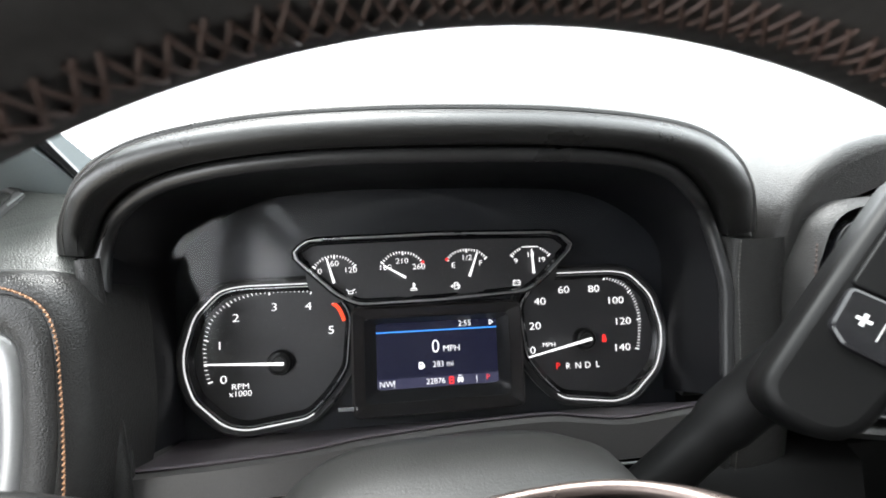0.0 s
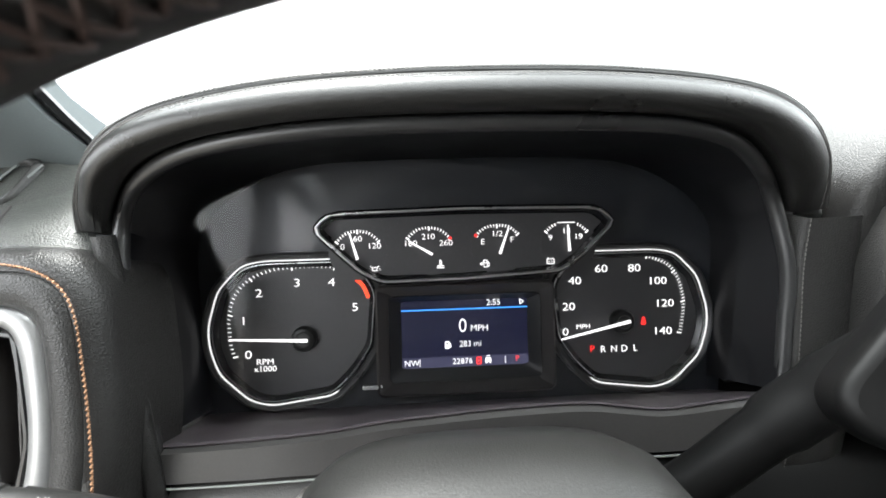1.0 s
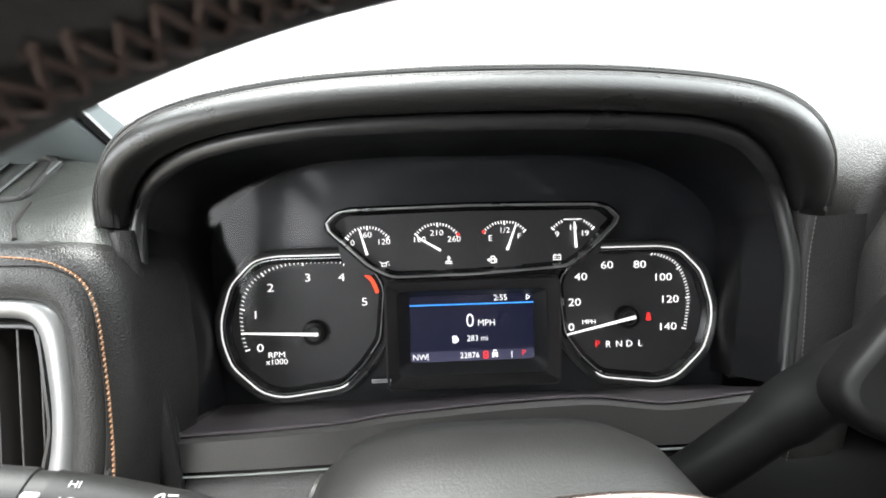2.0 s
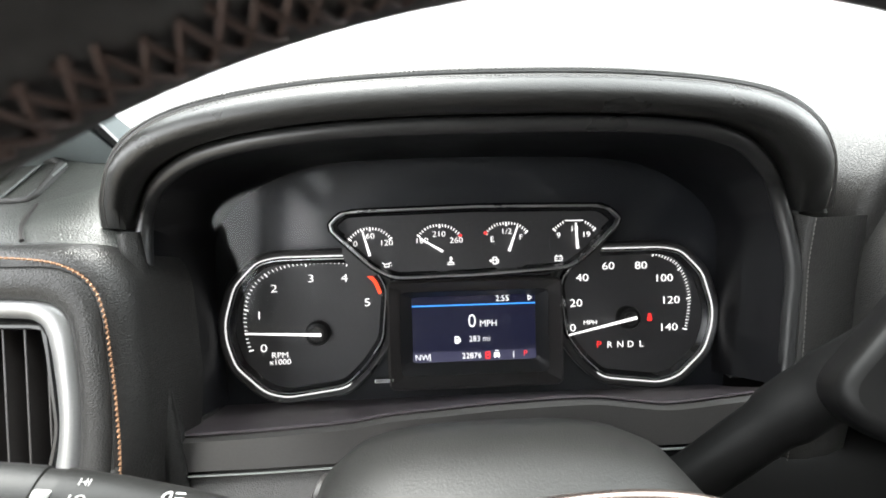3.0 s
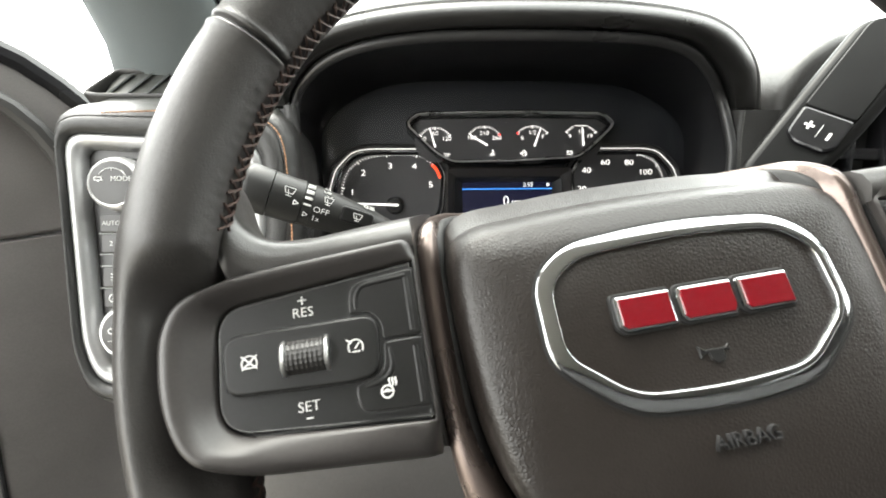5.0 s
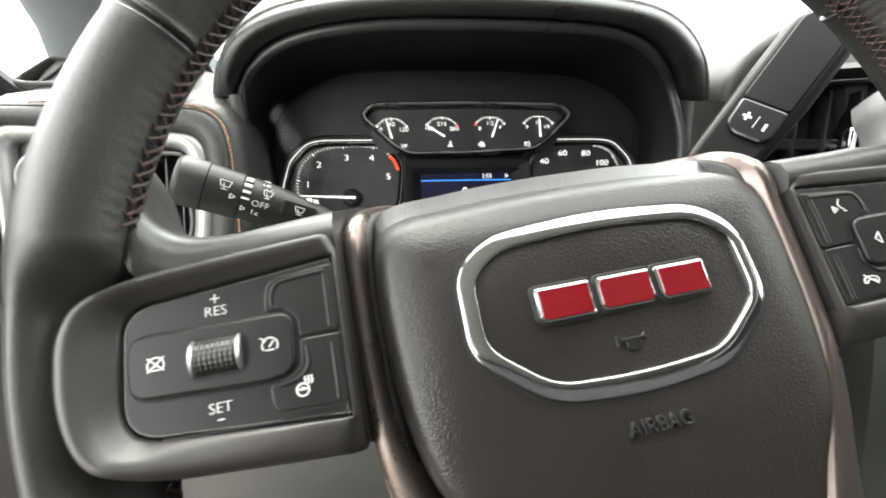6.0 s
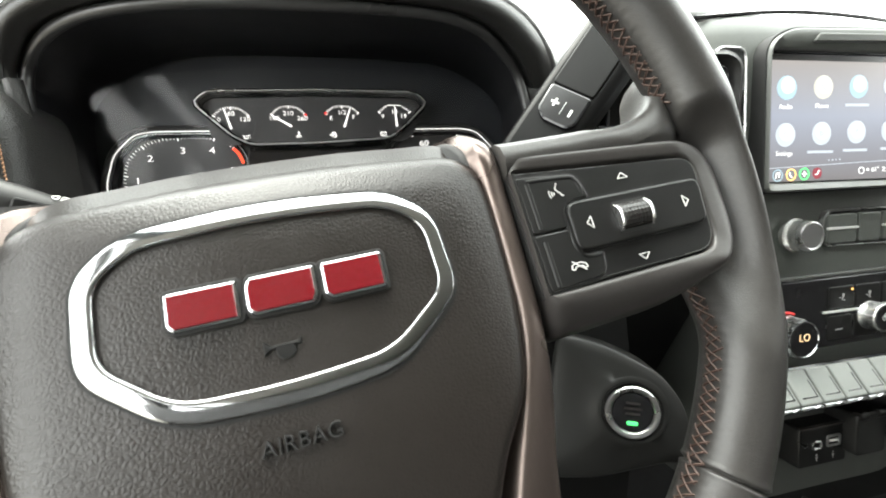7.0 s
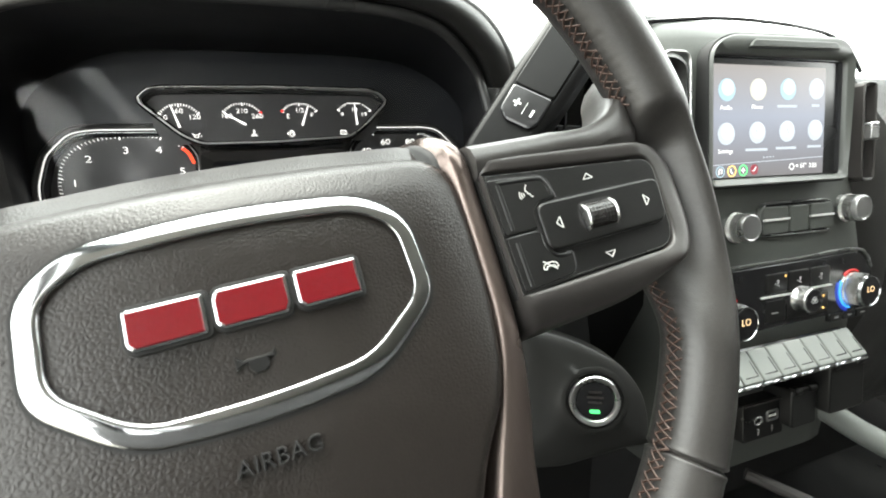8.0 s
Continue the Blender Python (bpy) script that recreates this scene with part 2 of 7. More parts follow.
def rpoly(pts, r, seg=4):
    """A polygon with rounded corners. r: one radius, or one a corner."""
    ps = [Vector((p[0], p[1])) for p in pts]
    rs = r if hasattr(r, "__len__") else [r] * len(ps)
    out = []
    for i, p in enumerate(ps):
        a, b = (ps[i - 1] - p), (ps[(i + 1) % len(ps)] - p)
        d = min(rs[i], a.length * 0.49, b.length * 0.49)
        if d <= 1e-6:
            out.append(p.copy())
            continue
        p0, p1 = p + a.normalized() * d, p + b.normalized() * d
        for k in range(seg + 1):
            t = k / seg
            out.append(p0 * (1 - t) ** 2 + p * 2 * t * (1 - t) + p1 * t * t)
    return out


def box2(x0, y0, x1, y1, r=0.0, seg=4):
    return rpoly([(x0, y0), (x1, y0), (x1, y1), (x0, y1)], r, seg)


def circle2(x, y, r, n=32):
    return [Vector((x + r * math.cos(2 * math.pi * i / n), y + r * math.sin(2 * math.pi * i / n))) for i in range(n)]


def area2(p):
    return sum(a.x * b.y - b.x * a.y for a, b in zip(p, p[1:] + p[:1])) / 2


def inset(poly, d):
    """The polygon moved inwards by d."""
    s = 1 if area2(poly) > 0 else -1
    n, out = len(poly), []
    for i, p in enumerate(poly):
        e0, e1 = (p - poly[i - 1]), (poly[(i + 1) % n] - p)
        if e0.length < 1e-9:
            e0 = e1
        if e1.length < 1e-9:
            e1 = e0
        n0, n1 = Vector((-e0.y, e0.x)).normalized() * s, Vector((-e1.y, e1.x)).normalized() * s
        h = n0 + n1
        h = h / max(h.length_squared / 2, 0.5)
        out.append(p + h * d)
    return out


def slab(bm, poly, z0, z1, bevel=0.0, seg=2, dome=0.0):
    """An upright prism on a polygon with rounded upper edges; dome lifts the middle of its top."""
    if area2(poly) < 0:
        poly = poly[::-1]
    rows = [[(p.x, p.y, z0) for p in poly], [(p.x, p.y, z1 - bevel) for p in poly]]
    for k in range(1, seg + 1 if bevel else 1):
        a = math.pi / 2 * k / seg
        rows.append([(p.x, p.y, z1 - bevel + bevel * math.sin(a)) for p in inset(poly, bevel * (1 - math.cos(a)))])
    if dome:
        c = sum((Vector(p) for p in rows[-1]), Vector()) / len(poly)
        last = rows[-1]
        for f in (0.8, 0.6, 0.4, 0.2, 0.05):
            rows.append([tuple(c.lerp(Vector(p), f) + Vector((0, 0, dome * (1 - f * f)))) for p in last])
    grid(bm, rows, wrap=True, ends=True)
    return bm


def polar(poly, n, c=None):
    """The polygon's outline at n even angles round c (or its middle)."""
    c = Vector(c) if c else sum(poly, Vector((0, 0))) / len(poly)
    out = []
    for k in range(n):
        a = 2 * math.pi * k / n
        d, best = Vector((math.cos(a), math.sin(a))), 0.0
        for p, q in zip(poly, poly[1:] + poly[:1]):
            e, w = q - p, p - c
            den = d.x * e.y - d.y * e.x
            if abs(den) < 1e-12:
                continue
            t, u = (w.x * e.y - w.y * e.x) / den, (w.x * d.y - w.y * d.x) / den
            if t > 0 and -1e-6 <= u <= 1 + 1e-6:
                best = max(best, t)
        out.append(c + d * best)
    return out


def ring(bm, outer, inner, z0, z1, bevel=0.0008, n=96, z2=None):
    """A flat frame between two outlines; z2: another height at its inner edge."""
    c = sum(inner, Vector((0, 0))) / len(inner)
    o, i = polar(outer, n, c), polar(inner, n, c)
    z2 = z1 if z2 is None else z2
    ob, ib = inset(o, bevel), inset(i, -bevel)
    rows = [[(p.x, p.y, z0) for p in o], [(p.x, p.y, z1 - bevel) for p in o], [(p.x, p.y, z1) for p in ob],
            [(p.x, p.y, z2) for p in ib], [(p.x, p.y, z2 - bevel) for p in i], [(p.x, p.y, z0) for p in i]]
    grid(bm, rows, wrap=True)
    return bm


def tube(bm, line, radius, seg=8, closed=False, cap=True, flat=1.0):
    """A round bar along a line; radius: one, or one a point; flat squashes its height."""
    ps = [Vector(p) for p in line]
    n, rows = len(ps), []
    rs = radius if hasattr(radius, "__len__") else [radius] * n
    up = Vector((0, 0, 1))
    for i, p in enumerate(ps):
        d = (ps[(i + 1) % n] - ps[i - 1]) if closed else (ps[min(i + 1, n - 1)] - ps[max(i - 1, 0)])
        d.normalize()
        if abs(d.dot(up)) > 0.95:
            up = Vector((0, 1, 0))
        a = d.cross(up).normalized()
        b = a.cross(d).normalized()
        up = b
        rows.append([p + (a * math.cos(2 * math.pi * k / seg) + b * flat * math.sin(2 * math.pi * k / seg)) * rs[i] for k in range(seg)])
    if closed:
        rows.append(rows[0])
        grid(bm, rows, wrap=True)
        bmesh.ops.remove_doubles(bm, verts=bm.verts, dist=1e-6)
    else:
        grid(bm, rows, wrap=True, ends=cap)
    return bm


def lathe(bm, profile, n=40, knurl=0.0, teeth=0, rows_knurled=()):
    """A turned body round z from (radius, height) pairs; rows named in rows_knurled get teeth."""
    rows = []
    for i, (r, z) in enumerate(profile):
        row = []
        for k in range(n):
            a = 2 * math.pi * k / n
            rr = r - (knurl if i in rows_knurled and k % 2 else 0.0)
            row.append((rr * math.cos(a), rr * math.sin(a), z))
        rows.append(row)
    grid(bm, rows, wrap=True, ends=True)
    return bm


def moved(bm, m):
    bmesh.ops.transform(bm, matrix=m, verts=bm.verts)
    return bm


def cuboid(bm, x0, x1, y0, y1, z0, z1, bevel=0.0):
    vs = [bm.verts.new((x, y, z)) for x in (x0, x1) for y in (y0, y1) for z in (z0, z1)]
    fs = [bm.faces.new([vs[i] for i in f]) for f in ((0, 1, 3, 2), (4, 6, 7, 5), (0, 4, 5, 1), (2, 3, 7, 6), (0, 2, 6, 4), (1, 5, 7, 3))]
    if bevel:
        es = list({e for f in fs for e in f.edges})
        bmesh.ops.bevel(bm, geom=es, offset=bevel, segments=2, profile=0.5, affect="EDGES")
    return bm


def text(name, words, size, mat, parent, x, y, z, turn=0.0, thick=0.0002, m=None, stretch=1.0, label=""):
    """Flat lettering in the built-in font, centred on (x, y) in its thing's plane."""
    cu = bpy.data.curves.new(name, "FONT")
    cu.body, cu.size, cu.extrude = words, size, thick
    cu.align_x, cu.align_y = "CENTER", "CENTER"
    cu.offset = -0.014 * size
    cu.resolution_u = 3
    tmp = bpy.data.objects.new(name, cu)
    me = bpy.data.meshes.new_from_object(tmp)
    bpy.data.objects.remove(tmp)
    t = pose(x, y, z, 0, 0, turn) @ Matrix.Diagonal((stretch, 1, 1, 1))
    me.transform((m @ t) if m else t)
    me.name = name
    return link(name, me, mat, parent, label, 0)


def bar(bm, a, b, width, z0=0.0, z1=0.0004):
    """A thin straight stroke from a to b in the plane."""
    a, b = Vector(a), Vector(b)
    d = (b - a).normalized()
    s = Vector((-d.y, d.x)) * width / 2
    poly = [a - s, b - s, b + s, a + s]
    grid(bm, [[(p.x, p.y, z0) for p in poly], [(p.x, p.y, z1) for p in poly]], wrap=True, ends=True)
    return bm


def strokes(name, lines, width, mat, parent, z, at=(0, 0), scale=1.0, m=None, label="", tall=0.0003):
    """A small printed symbol out of straight strokes."""
    bm = bmesh.new()
    for line in lines:
        for a, b in zip(line, line[1:]):
            bar(bm, (at[0] + a[0] * scale, at[1] + a[1] * scale), (at[0] + b[0] * scale, at[1] + b[1] * scale), width, z, z + tall)
    if m:
        moved(bm, m)
    return part(name, bm, mat, parent, label, 0)


def arc(cx, cy, r, a0, a1, n=10):
    return [(cx + r * math.cos(radians(a0 + (a1 - a0) * i / n)), cy + r * math.sin(radians(a0 + (a1 - a0) * i / n))) for i in range(n + 1)]


# ---- the cab: closed round the camera ----
LEFT, RIGHT, REAR, FLOOR_Z, ROOF_Z, BELT = -0.52, 1.60, -1.55, 0.42, 1.78, 1.25


def shell(name, bm, mat, label, category):
    ob = part(name, bm, mat)
    return tagged(ob, label, category, kind="structure")


shell("ground", cuboid(bmesh.new(), -400, 400, -400, 400, -0.6, -0.5), material("dry_grass", (0.27, 0.255, 0.225), 0.95, bump=0.5, scale=3, vary=0.35, blotch=0.05),
      "dry pale grassland round the parked truck", "ground")
shell("floor", cuboid(bmesh.new(), LEFT, RIGHT, REAR, 0.75, FLOOR_Z - 0.04, FLOOR_Z), CARPET, "dark carpeted cab floor", "floor")
shell("ceiling", cuboid(bmesh.new(), LEFT + 0.06, RIGHT - 0.06, REAR, -0.12, ROOF_Z, ROOF_Z + 0.04), HEADLINER, "pale grey fabric headliner", "ceiling")
shell("wall_rear", cuboid(bmesh.new(), LEFT, RIGHT, REAR - 0.05, REAR, FLOOR_Z, ROOF_Z), TRIM, "dark rear cab wall", "wall")
bm = bmesh.new()
# raised well above the belt line, out of view, to weaken light from the right
cuboid(bm, RIGHT, RIGHT + 0.06, REAR, 0.30, FLOOR_Z, 1.52)
cuboid(bm, RIGHT, RIGHT + 0.06, 0.30, 0.75, FLOOR_Z, 1.20)
cuboid(bm, RIGHT - 0.04, RIGHT + 0.02, REAR, 0.0, 1.70, ROOF_Z)
cuboid(bm, RIGHT - 0.03, RIGHT + 0.03, REAR, -0.46, BELT, 1.70)
shell("wall_right", bm, TRIM, "dark passenger side trim with window opening narrowed to cut light", "wall")
bm = bmesh.new()
cuboid(bm, LEFT - 0.04, LEFT + 0.02, REAR, 0.0, 1.70, ROOF_Z)
cuboid(bm, LEFT - 0.03, LEFT + 0.03, -0.92, -0.78, FLOOR_Z, 1.70)
cuboid(bm, LEFT - 0.06, LEFT, REAR, -0.92, FLOOR_Z, BELT)
# low unseen piece added in the door gap against light from the lower left
cuboid(bm, LEFT - 0.05, LEFT, -0.78, -0.40, FLOOR_Z, 0.85)
shell("wall_left", bm, TRIM, "dark driver side trim behind the door, low part added to cut light", "wall")
# unseen block behind the camera, added to cut light from the rear
shell("wall_light_block", cuboid(bmesh.new(), LEFT + 0.10, RIGHT - 0.10, -0.66, -0.54, FLOOR_Z, 1.36, 0.03), BLOCKER, "unseen dark block where the seats stand, added to cut light from behind", "wall")
bm = bmesh.new()
cuboid(bm, LEFT, RIGHT, 0.75, 0.80, FLOOR_Z, 1.20)
shell("wall_front", bm, DEEP, "black firewall below the windscreen", "wall")

bm = bmesh.new()
grid(bm, [[(LEFT + 0.1, 0.86, 1.20), (RIGHT - 0.1, 0.86, 1.20)], [(LEFT + 0.12, -0.10, 1.77), (RIGHT - 0.12, -0.10, 1.77)]])
wind = shell("windshield", bm, PANE, "clear raked windscreen, bright overcast sky beyond", "windshield")
wind.visible_shadow = False

# A-pillars: padded section swept along the windscreen's edge
def pillar(name, line, label):
    rows = []
    for (xl, yl, zl), (xr, yr, zr) in line:
        a, b = Vector((xl, yl, zl)), Vector((xr, yr, zr))
        mid = (a + b) / 2
        out = Vector((0, -0.022, -0.004))
        back = Vector((0, 0.05, 0.03))
        rows.append([a, a.lerp(b, 0.12) + out * 0.6, a.lerp(b, 0.3) + out, mid + out * 1.15, a.lerp(b, 0.7) + out * 1.1, a.lerp(b, 0.9) + out * 0.7, b,
                     b + back * 0.5, mid + back, a + back * 0.6])
    ob = shell(name, grid_bm(rows), PILLAR, label, "pillar")
    return ob


def grid_bm(rows, wrap=True, ends=True):
    bm = bmesh.new()
    grid(bm, rows, wrap, ends)
    return bm


PIL = [((-0.382, 0.372, 1.262), (-0.226, 0.372, 1.268)), ((-0.366, 0.340, 1.308), (-0.240, 0.330, 1.310)), ((-0.352, 0.285, 1.360), (-0.243, 0.285, 1.362)),
       ((-0.350, 0.17, 1.46), (-0.252, 0.17, 1.46)), ((-0.37, -0.10, 1.72), (-0.28, -0.10, 1.73)), ((-0.38, -0.16, 1.78), (-0.29, -0.16, 1.79))]
pillar("pillar_left", PIL, "grey-green padded A-pillar trim beside the windscreen")
pillar("pillar_right", [((1.08 - r[0], r[1] + 0.1, r[2]), (1.08 - l[0], l[1] + 0.1, l[2])) for l, r in PIL], "grey padded A-pillar trim on the passenger side")
bm = bmesh.new()
slab(bm, box2(-0.034, -0.020, 0.034, 0.020, 0.016, 6), 0.0, 0.016, 0.007, 3)
grab = part("grab_handle_mount", moved(bm, axes((-0.288, 0.212, 1.405), (0.97, 0.1, -0.2), (0.05, -0.72, 0.69), (-0.2, -0.7, -0.69))), PILLAR)
tagged(grab, "grey rounded grab handle foot on the pillar", "grab handle")
bm = bmesh.new()
tube(bm, [(-0.226, 0.378, 1.262), (-0.236, 0.338, 1.312), (-0.240, 0.293, 1.365), (-0.249, 0.178, 1.465), (-0.277, -0.09, 1.735)], 0.004, 6)
tagged(part("windshield_seal", bm, BLACK), "black rubber seal along the windscreen edge", "seal", kind="structure")

# ---- driver's door, standing open: panel, belt pad, sill ----
HX, HY = -0.43, 0.42
MD = axes((HX, HY, 0), (math.sin(radians(40)), math.cos(radians(40)), 0), (0, 0, 1), (math.cos(radians(40)), -math.sin(radians(40)), 0))
door = thing("front_door", MD, "dark grey moulded driver door with padded belt line, standing open", "car door")
BELT_LINE = [(-0.00, 1.215), (-0.025, 1.250), (-0.06, 1.285), (-0.10, 1.309), (-0.2, 1.338), (-0.5, 1.352), (-0.95, 1.36)]
top = [p.xy for p in smooth_line([(a, b, 0) for a, b in BELT_LINE], 30)]
bm = bmesh.new()
up_poly = top + [Vector((-0.95, 1.122)), Vector((0.03, 1.110)), Vector((0.03, 1.19))]
slab(bm, up_poly, -0.05, 0.0, 0.004)
part("upper_panel", bm, DOOR, door, "smooth grey upper door panel")
bm = bmesh.new()
slab(bm, [Vector(p) for p in ((0.03, 1.1065), (-0.95, 1.1185), (-0.95, 0.45), (-0.02, 0.45), (0.03, 0.6))], -0.05, 0.001, 0.003)
part("lower_panel", bm, DOOR, door, "grained grey lower door panel")
bm = bmesh.new()
line = [(-0.040, 1.100, 0.004), (-0.047, 1.150, 0.006), (-0.058, 1.195, 0.008), (-0.075, 1.232, 0.010), (-0.105, 1.262, 0.010), (-0.17, 1.287, 0.010), (-0.5, 1.303, 0.010), (-0.95, 1.31, 0.010)]
tube(bm, smooth_line(line, 40), 0.010, 10, flat=1.0)
part("belt_pad", bm, SOFT, door, "smooth dark padded roll below the window")
bm = bmesh.new()
tube(bm, [(p.x, p.y + 0.004, -0.006) for p in top], 0.013, 10)
part("window_sill", bm, BLACK, door, "black window sill trim")
bm = bmesh.new()
tube(bm, smooth_line([(-0.165, 1.0, 0.001), (-0.172, 0.94, 0.001), (-0.18, 0.86, 0.001), (-0.20, 0.70, 0.001), (-0.24, 0.5, 0.001)], 16), 0.0025, 6)
part("panel_seam", bm, BLACK, door)
bm = bmesh.new()
cuboid(bm, -0.56, -0.40, 0.37, 0.42, 0.43, 0.800, 0.004)
tagged(part("body_sill", bm, WHITE_PAINT), "white painted body edge in the door gap", "car body", kind="structure")

# ---- dashboard ----
dash = thing("dashboard", pose(0, 0, 0), "dark grey leather-wrapped dashboard with soft grained top", "dashboard")


def extruded(profile, x0, x1, n=2, crown=0.0):
    rows = []
    for i in range(n):
        f = i / (n - 1)
        rows.append([(x0 + (x1 - x0) * f, y, z + crown * (1 - (2 * f - 1) ** 2)) for y, z in profile])
    return grid_bm(rows)


part("top_pad", extruded([(0.40, 1.18), (0.37, 1.245), (0.42, 1.262), (0.55, 1.258), (0.84, 1.205), (0.84, 1.15)], -0.42, 1.52), TOPPAD, dash, "soft dark top pad, pale with sky glare")
bm = bmesh.new()
# left shoulder: over the switch bank, with a crease towards the pillar
rows = []
for x, dz in ((-0.366, -0.016), (-0.360, -0.004), (-0.350, 0.0), (-0.26, 0.002), (-0.215, 0.002), (-0.185, -0.001), (-0.172, -0.010)):
    up = 0.018 * min(1.0, max(0.0, (-0.235 - x) / 0.03))
    low = 1.10 if x > -0.36 else 1.215
    rows.append([(x, 0.245, low), (x, 0.247, 1.230 + dz), (x, 0.252, 1.243 + dz), (x, 0.264, 1.2485 + dz), (x, 0.302, 1.2535 + dz), (x, 0.338, 1.266 + up + dz), (x, 0.36, 1.268 + up + dz), (x, 0.42, 1.262 + up + dz), (x, 0.42, 1.15)])
grid(bm, rows, True, True)
part("shoulder_pad", bm, SHOULDER, dash, "grained leather shoulder over the switch bank")
bm = bmesh.new()
tube(bm, smooth_line([(-0.226, 0.252, 1.2455), (-0.238, 0.268, 1.2510), (-0.256, 0.300, 1.2550), (-0.268, 0.325, 1.2620), (-0.285, 0.345, 1.280)], 20), 0.0014, 6)
part("top_seam", bm, SATIN, dash, "satin piping")
# right of the cluster, up to the centre stack
part("right_pad", extruded([(0.325, 1.0), (0.295, 1.18), (0.285, 1.242), (0.292, 1.254), (0.33, 1.262), (0.45, 1.262), (0.45, 1.1)], 0.262, 0.40), TOPPAD, dash)
part("right_face", extruded([(0.30, 0.80), (0.225, 1.00), (0.235, 1.09), (0.26, 1.105), (0.40, 1.105), (0.40, 0.9)], 0.300, 0.46), SHADED_BLACK, dash)
arch = rpoly([(0.287, 1.0), (0.2855, 1.17), (0.2825, 1.24), (0.284, 1.267), (0.300, 1.2935), (0.326, 1.311), (0.352, 1.319), (0.39, 1.322), (0.46, 1.322), (0.46, 1.0)], [0, 0.02, 0.02, 0.012, 0.014, 0.012, 0.01, 0.01, 0.002, 0], 5)
part("vent_arch", moved(slab(bmesh.new(), arch, -0.12, 0.0, 0.011, 5), axes((0, 0.260, 0), (1, 0, 0), (0, 0, 1), (0, -1, 0))), DASH, dash, "leather wrapped arch round the vent", 50)
# knee panels below
for nm, stations, mat, lab in (("knee_panel", ((-0.345, 0.0), (-0.33, 0.10), (-0.31, 0.2), (-0.28, 0.34), (-0.24, 0.6), (-0.20, 0.85), (-0.165, 1.0), (0.0, 1.0), (0.13, 1.0)), KNEE, "grained knee panel under the instrument cluster"),
                               ("column_side_panel", ((0.1305, 1.0), (0.245, 1.0), (0.34, 1.0)), SHADED_BLACK, "lower panel beside the column, shade put into its black")):
    rows = []
    for x, f in stations:
        full = [(0.238, 1.094), (0.222, 1.086), (0.205, 1.03), (0.165, 0.93), (0.15, 0.78), (0.22, 0.60), (0.5, 0.58), (0.5, 1.08)]
        cut_ = [(0.245, 1.094), (0.230, 1.084), (0.222, 1.030), (0.214, 0.970), (0.218, 0.918), (0.240, 0.898), (0.5, 0.892), (0.5, 1.08)]
        rows.append([(x, a[0] + (b[0] - a[0]) * f, a[1] + (b[1] - a[1]) * f) for a, b in zip(cut_, full)])
    part(nm, grid_bm(rows), mat, dash, lab, 60)
part("passenger_face", extruded([(0.22, 0.72), (0.17, 1.00), (0.20, 1.18), (0.28, 1.27), (0.5, 1.27), (0.5, 0.7)], 0.80, 1.50), DASH, dash)

# ---- instrument binnacle: hood, funnel, shelf ----
CX = 0.04
MF = axes((CX, 0.31, 1.14), (1, 0, 0), (0, 0.2873, 0.9578), (0, -0.9578, 0.2873))
NARCH = 64
lip = smooth_line([(-0.172, 0.264, 1.247), (-0.161, 0.259, 1.264), (-0.142, 0.252, 1.281), (-0.115, 0.246, 1.292), (-0.08, 0.242, 1.299), (-0.03, 0.240, 1.3035), (0.05, 0.2395, 1.3050),
                   (0.12, 0.240, 1.3040), (0.160, 0.242, 1.3005), (0.187, 0.246, 1.293), (0.209, 0.252, 1.279), (0.227, 0.261, 1.265), (0.240, 0.268, 1.247)], NARCH)
crest = smooth_line([(-0.190, 0.264, 1.249), (-0.183, 0.260, 1.270), (-0.164, 0.256, 1.2975), (-0.131, 0.254, 1.3165), (-0.074, 0.252, 1.3285), (-0.01, 0.252, 1.3340), (0.05, 0.252, 1.3355),
                     (0.11, 0.252, 1.3347), (0.168, 0.254, 1.3300), (0.209, 0.257, 1.3215), (0.243, 0.264, 1.304), (0.268, 0.273, 1.277), (0.280, 0.279, 1.247)], NARCH)
opening = lip
lip = [a.lerp(b, 0.20) for a, b in zip(lip, crest)]
hood = thing("instrument_hood", pose(0, 0, 0), "black leather-wrapped arched hood over the gauges, twin stitched", "gauge hood")
rows, seam_line, seam_line_b = [], [], []
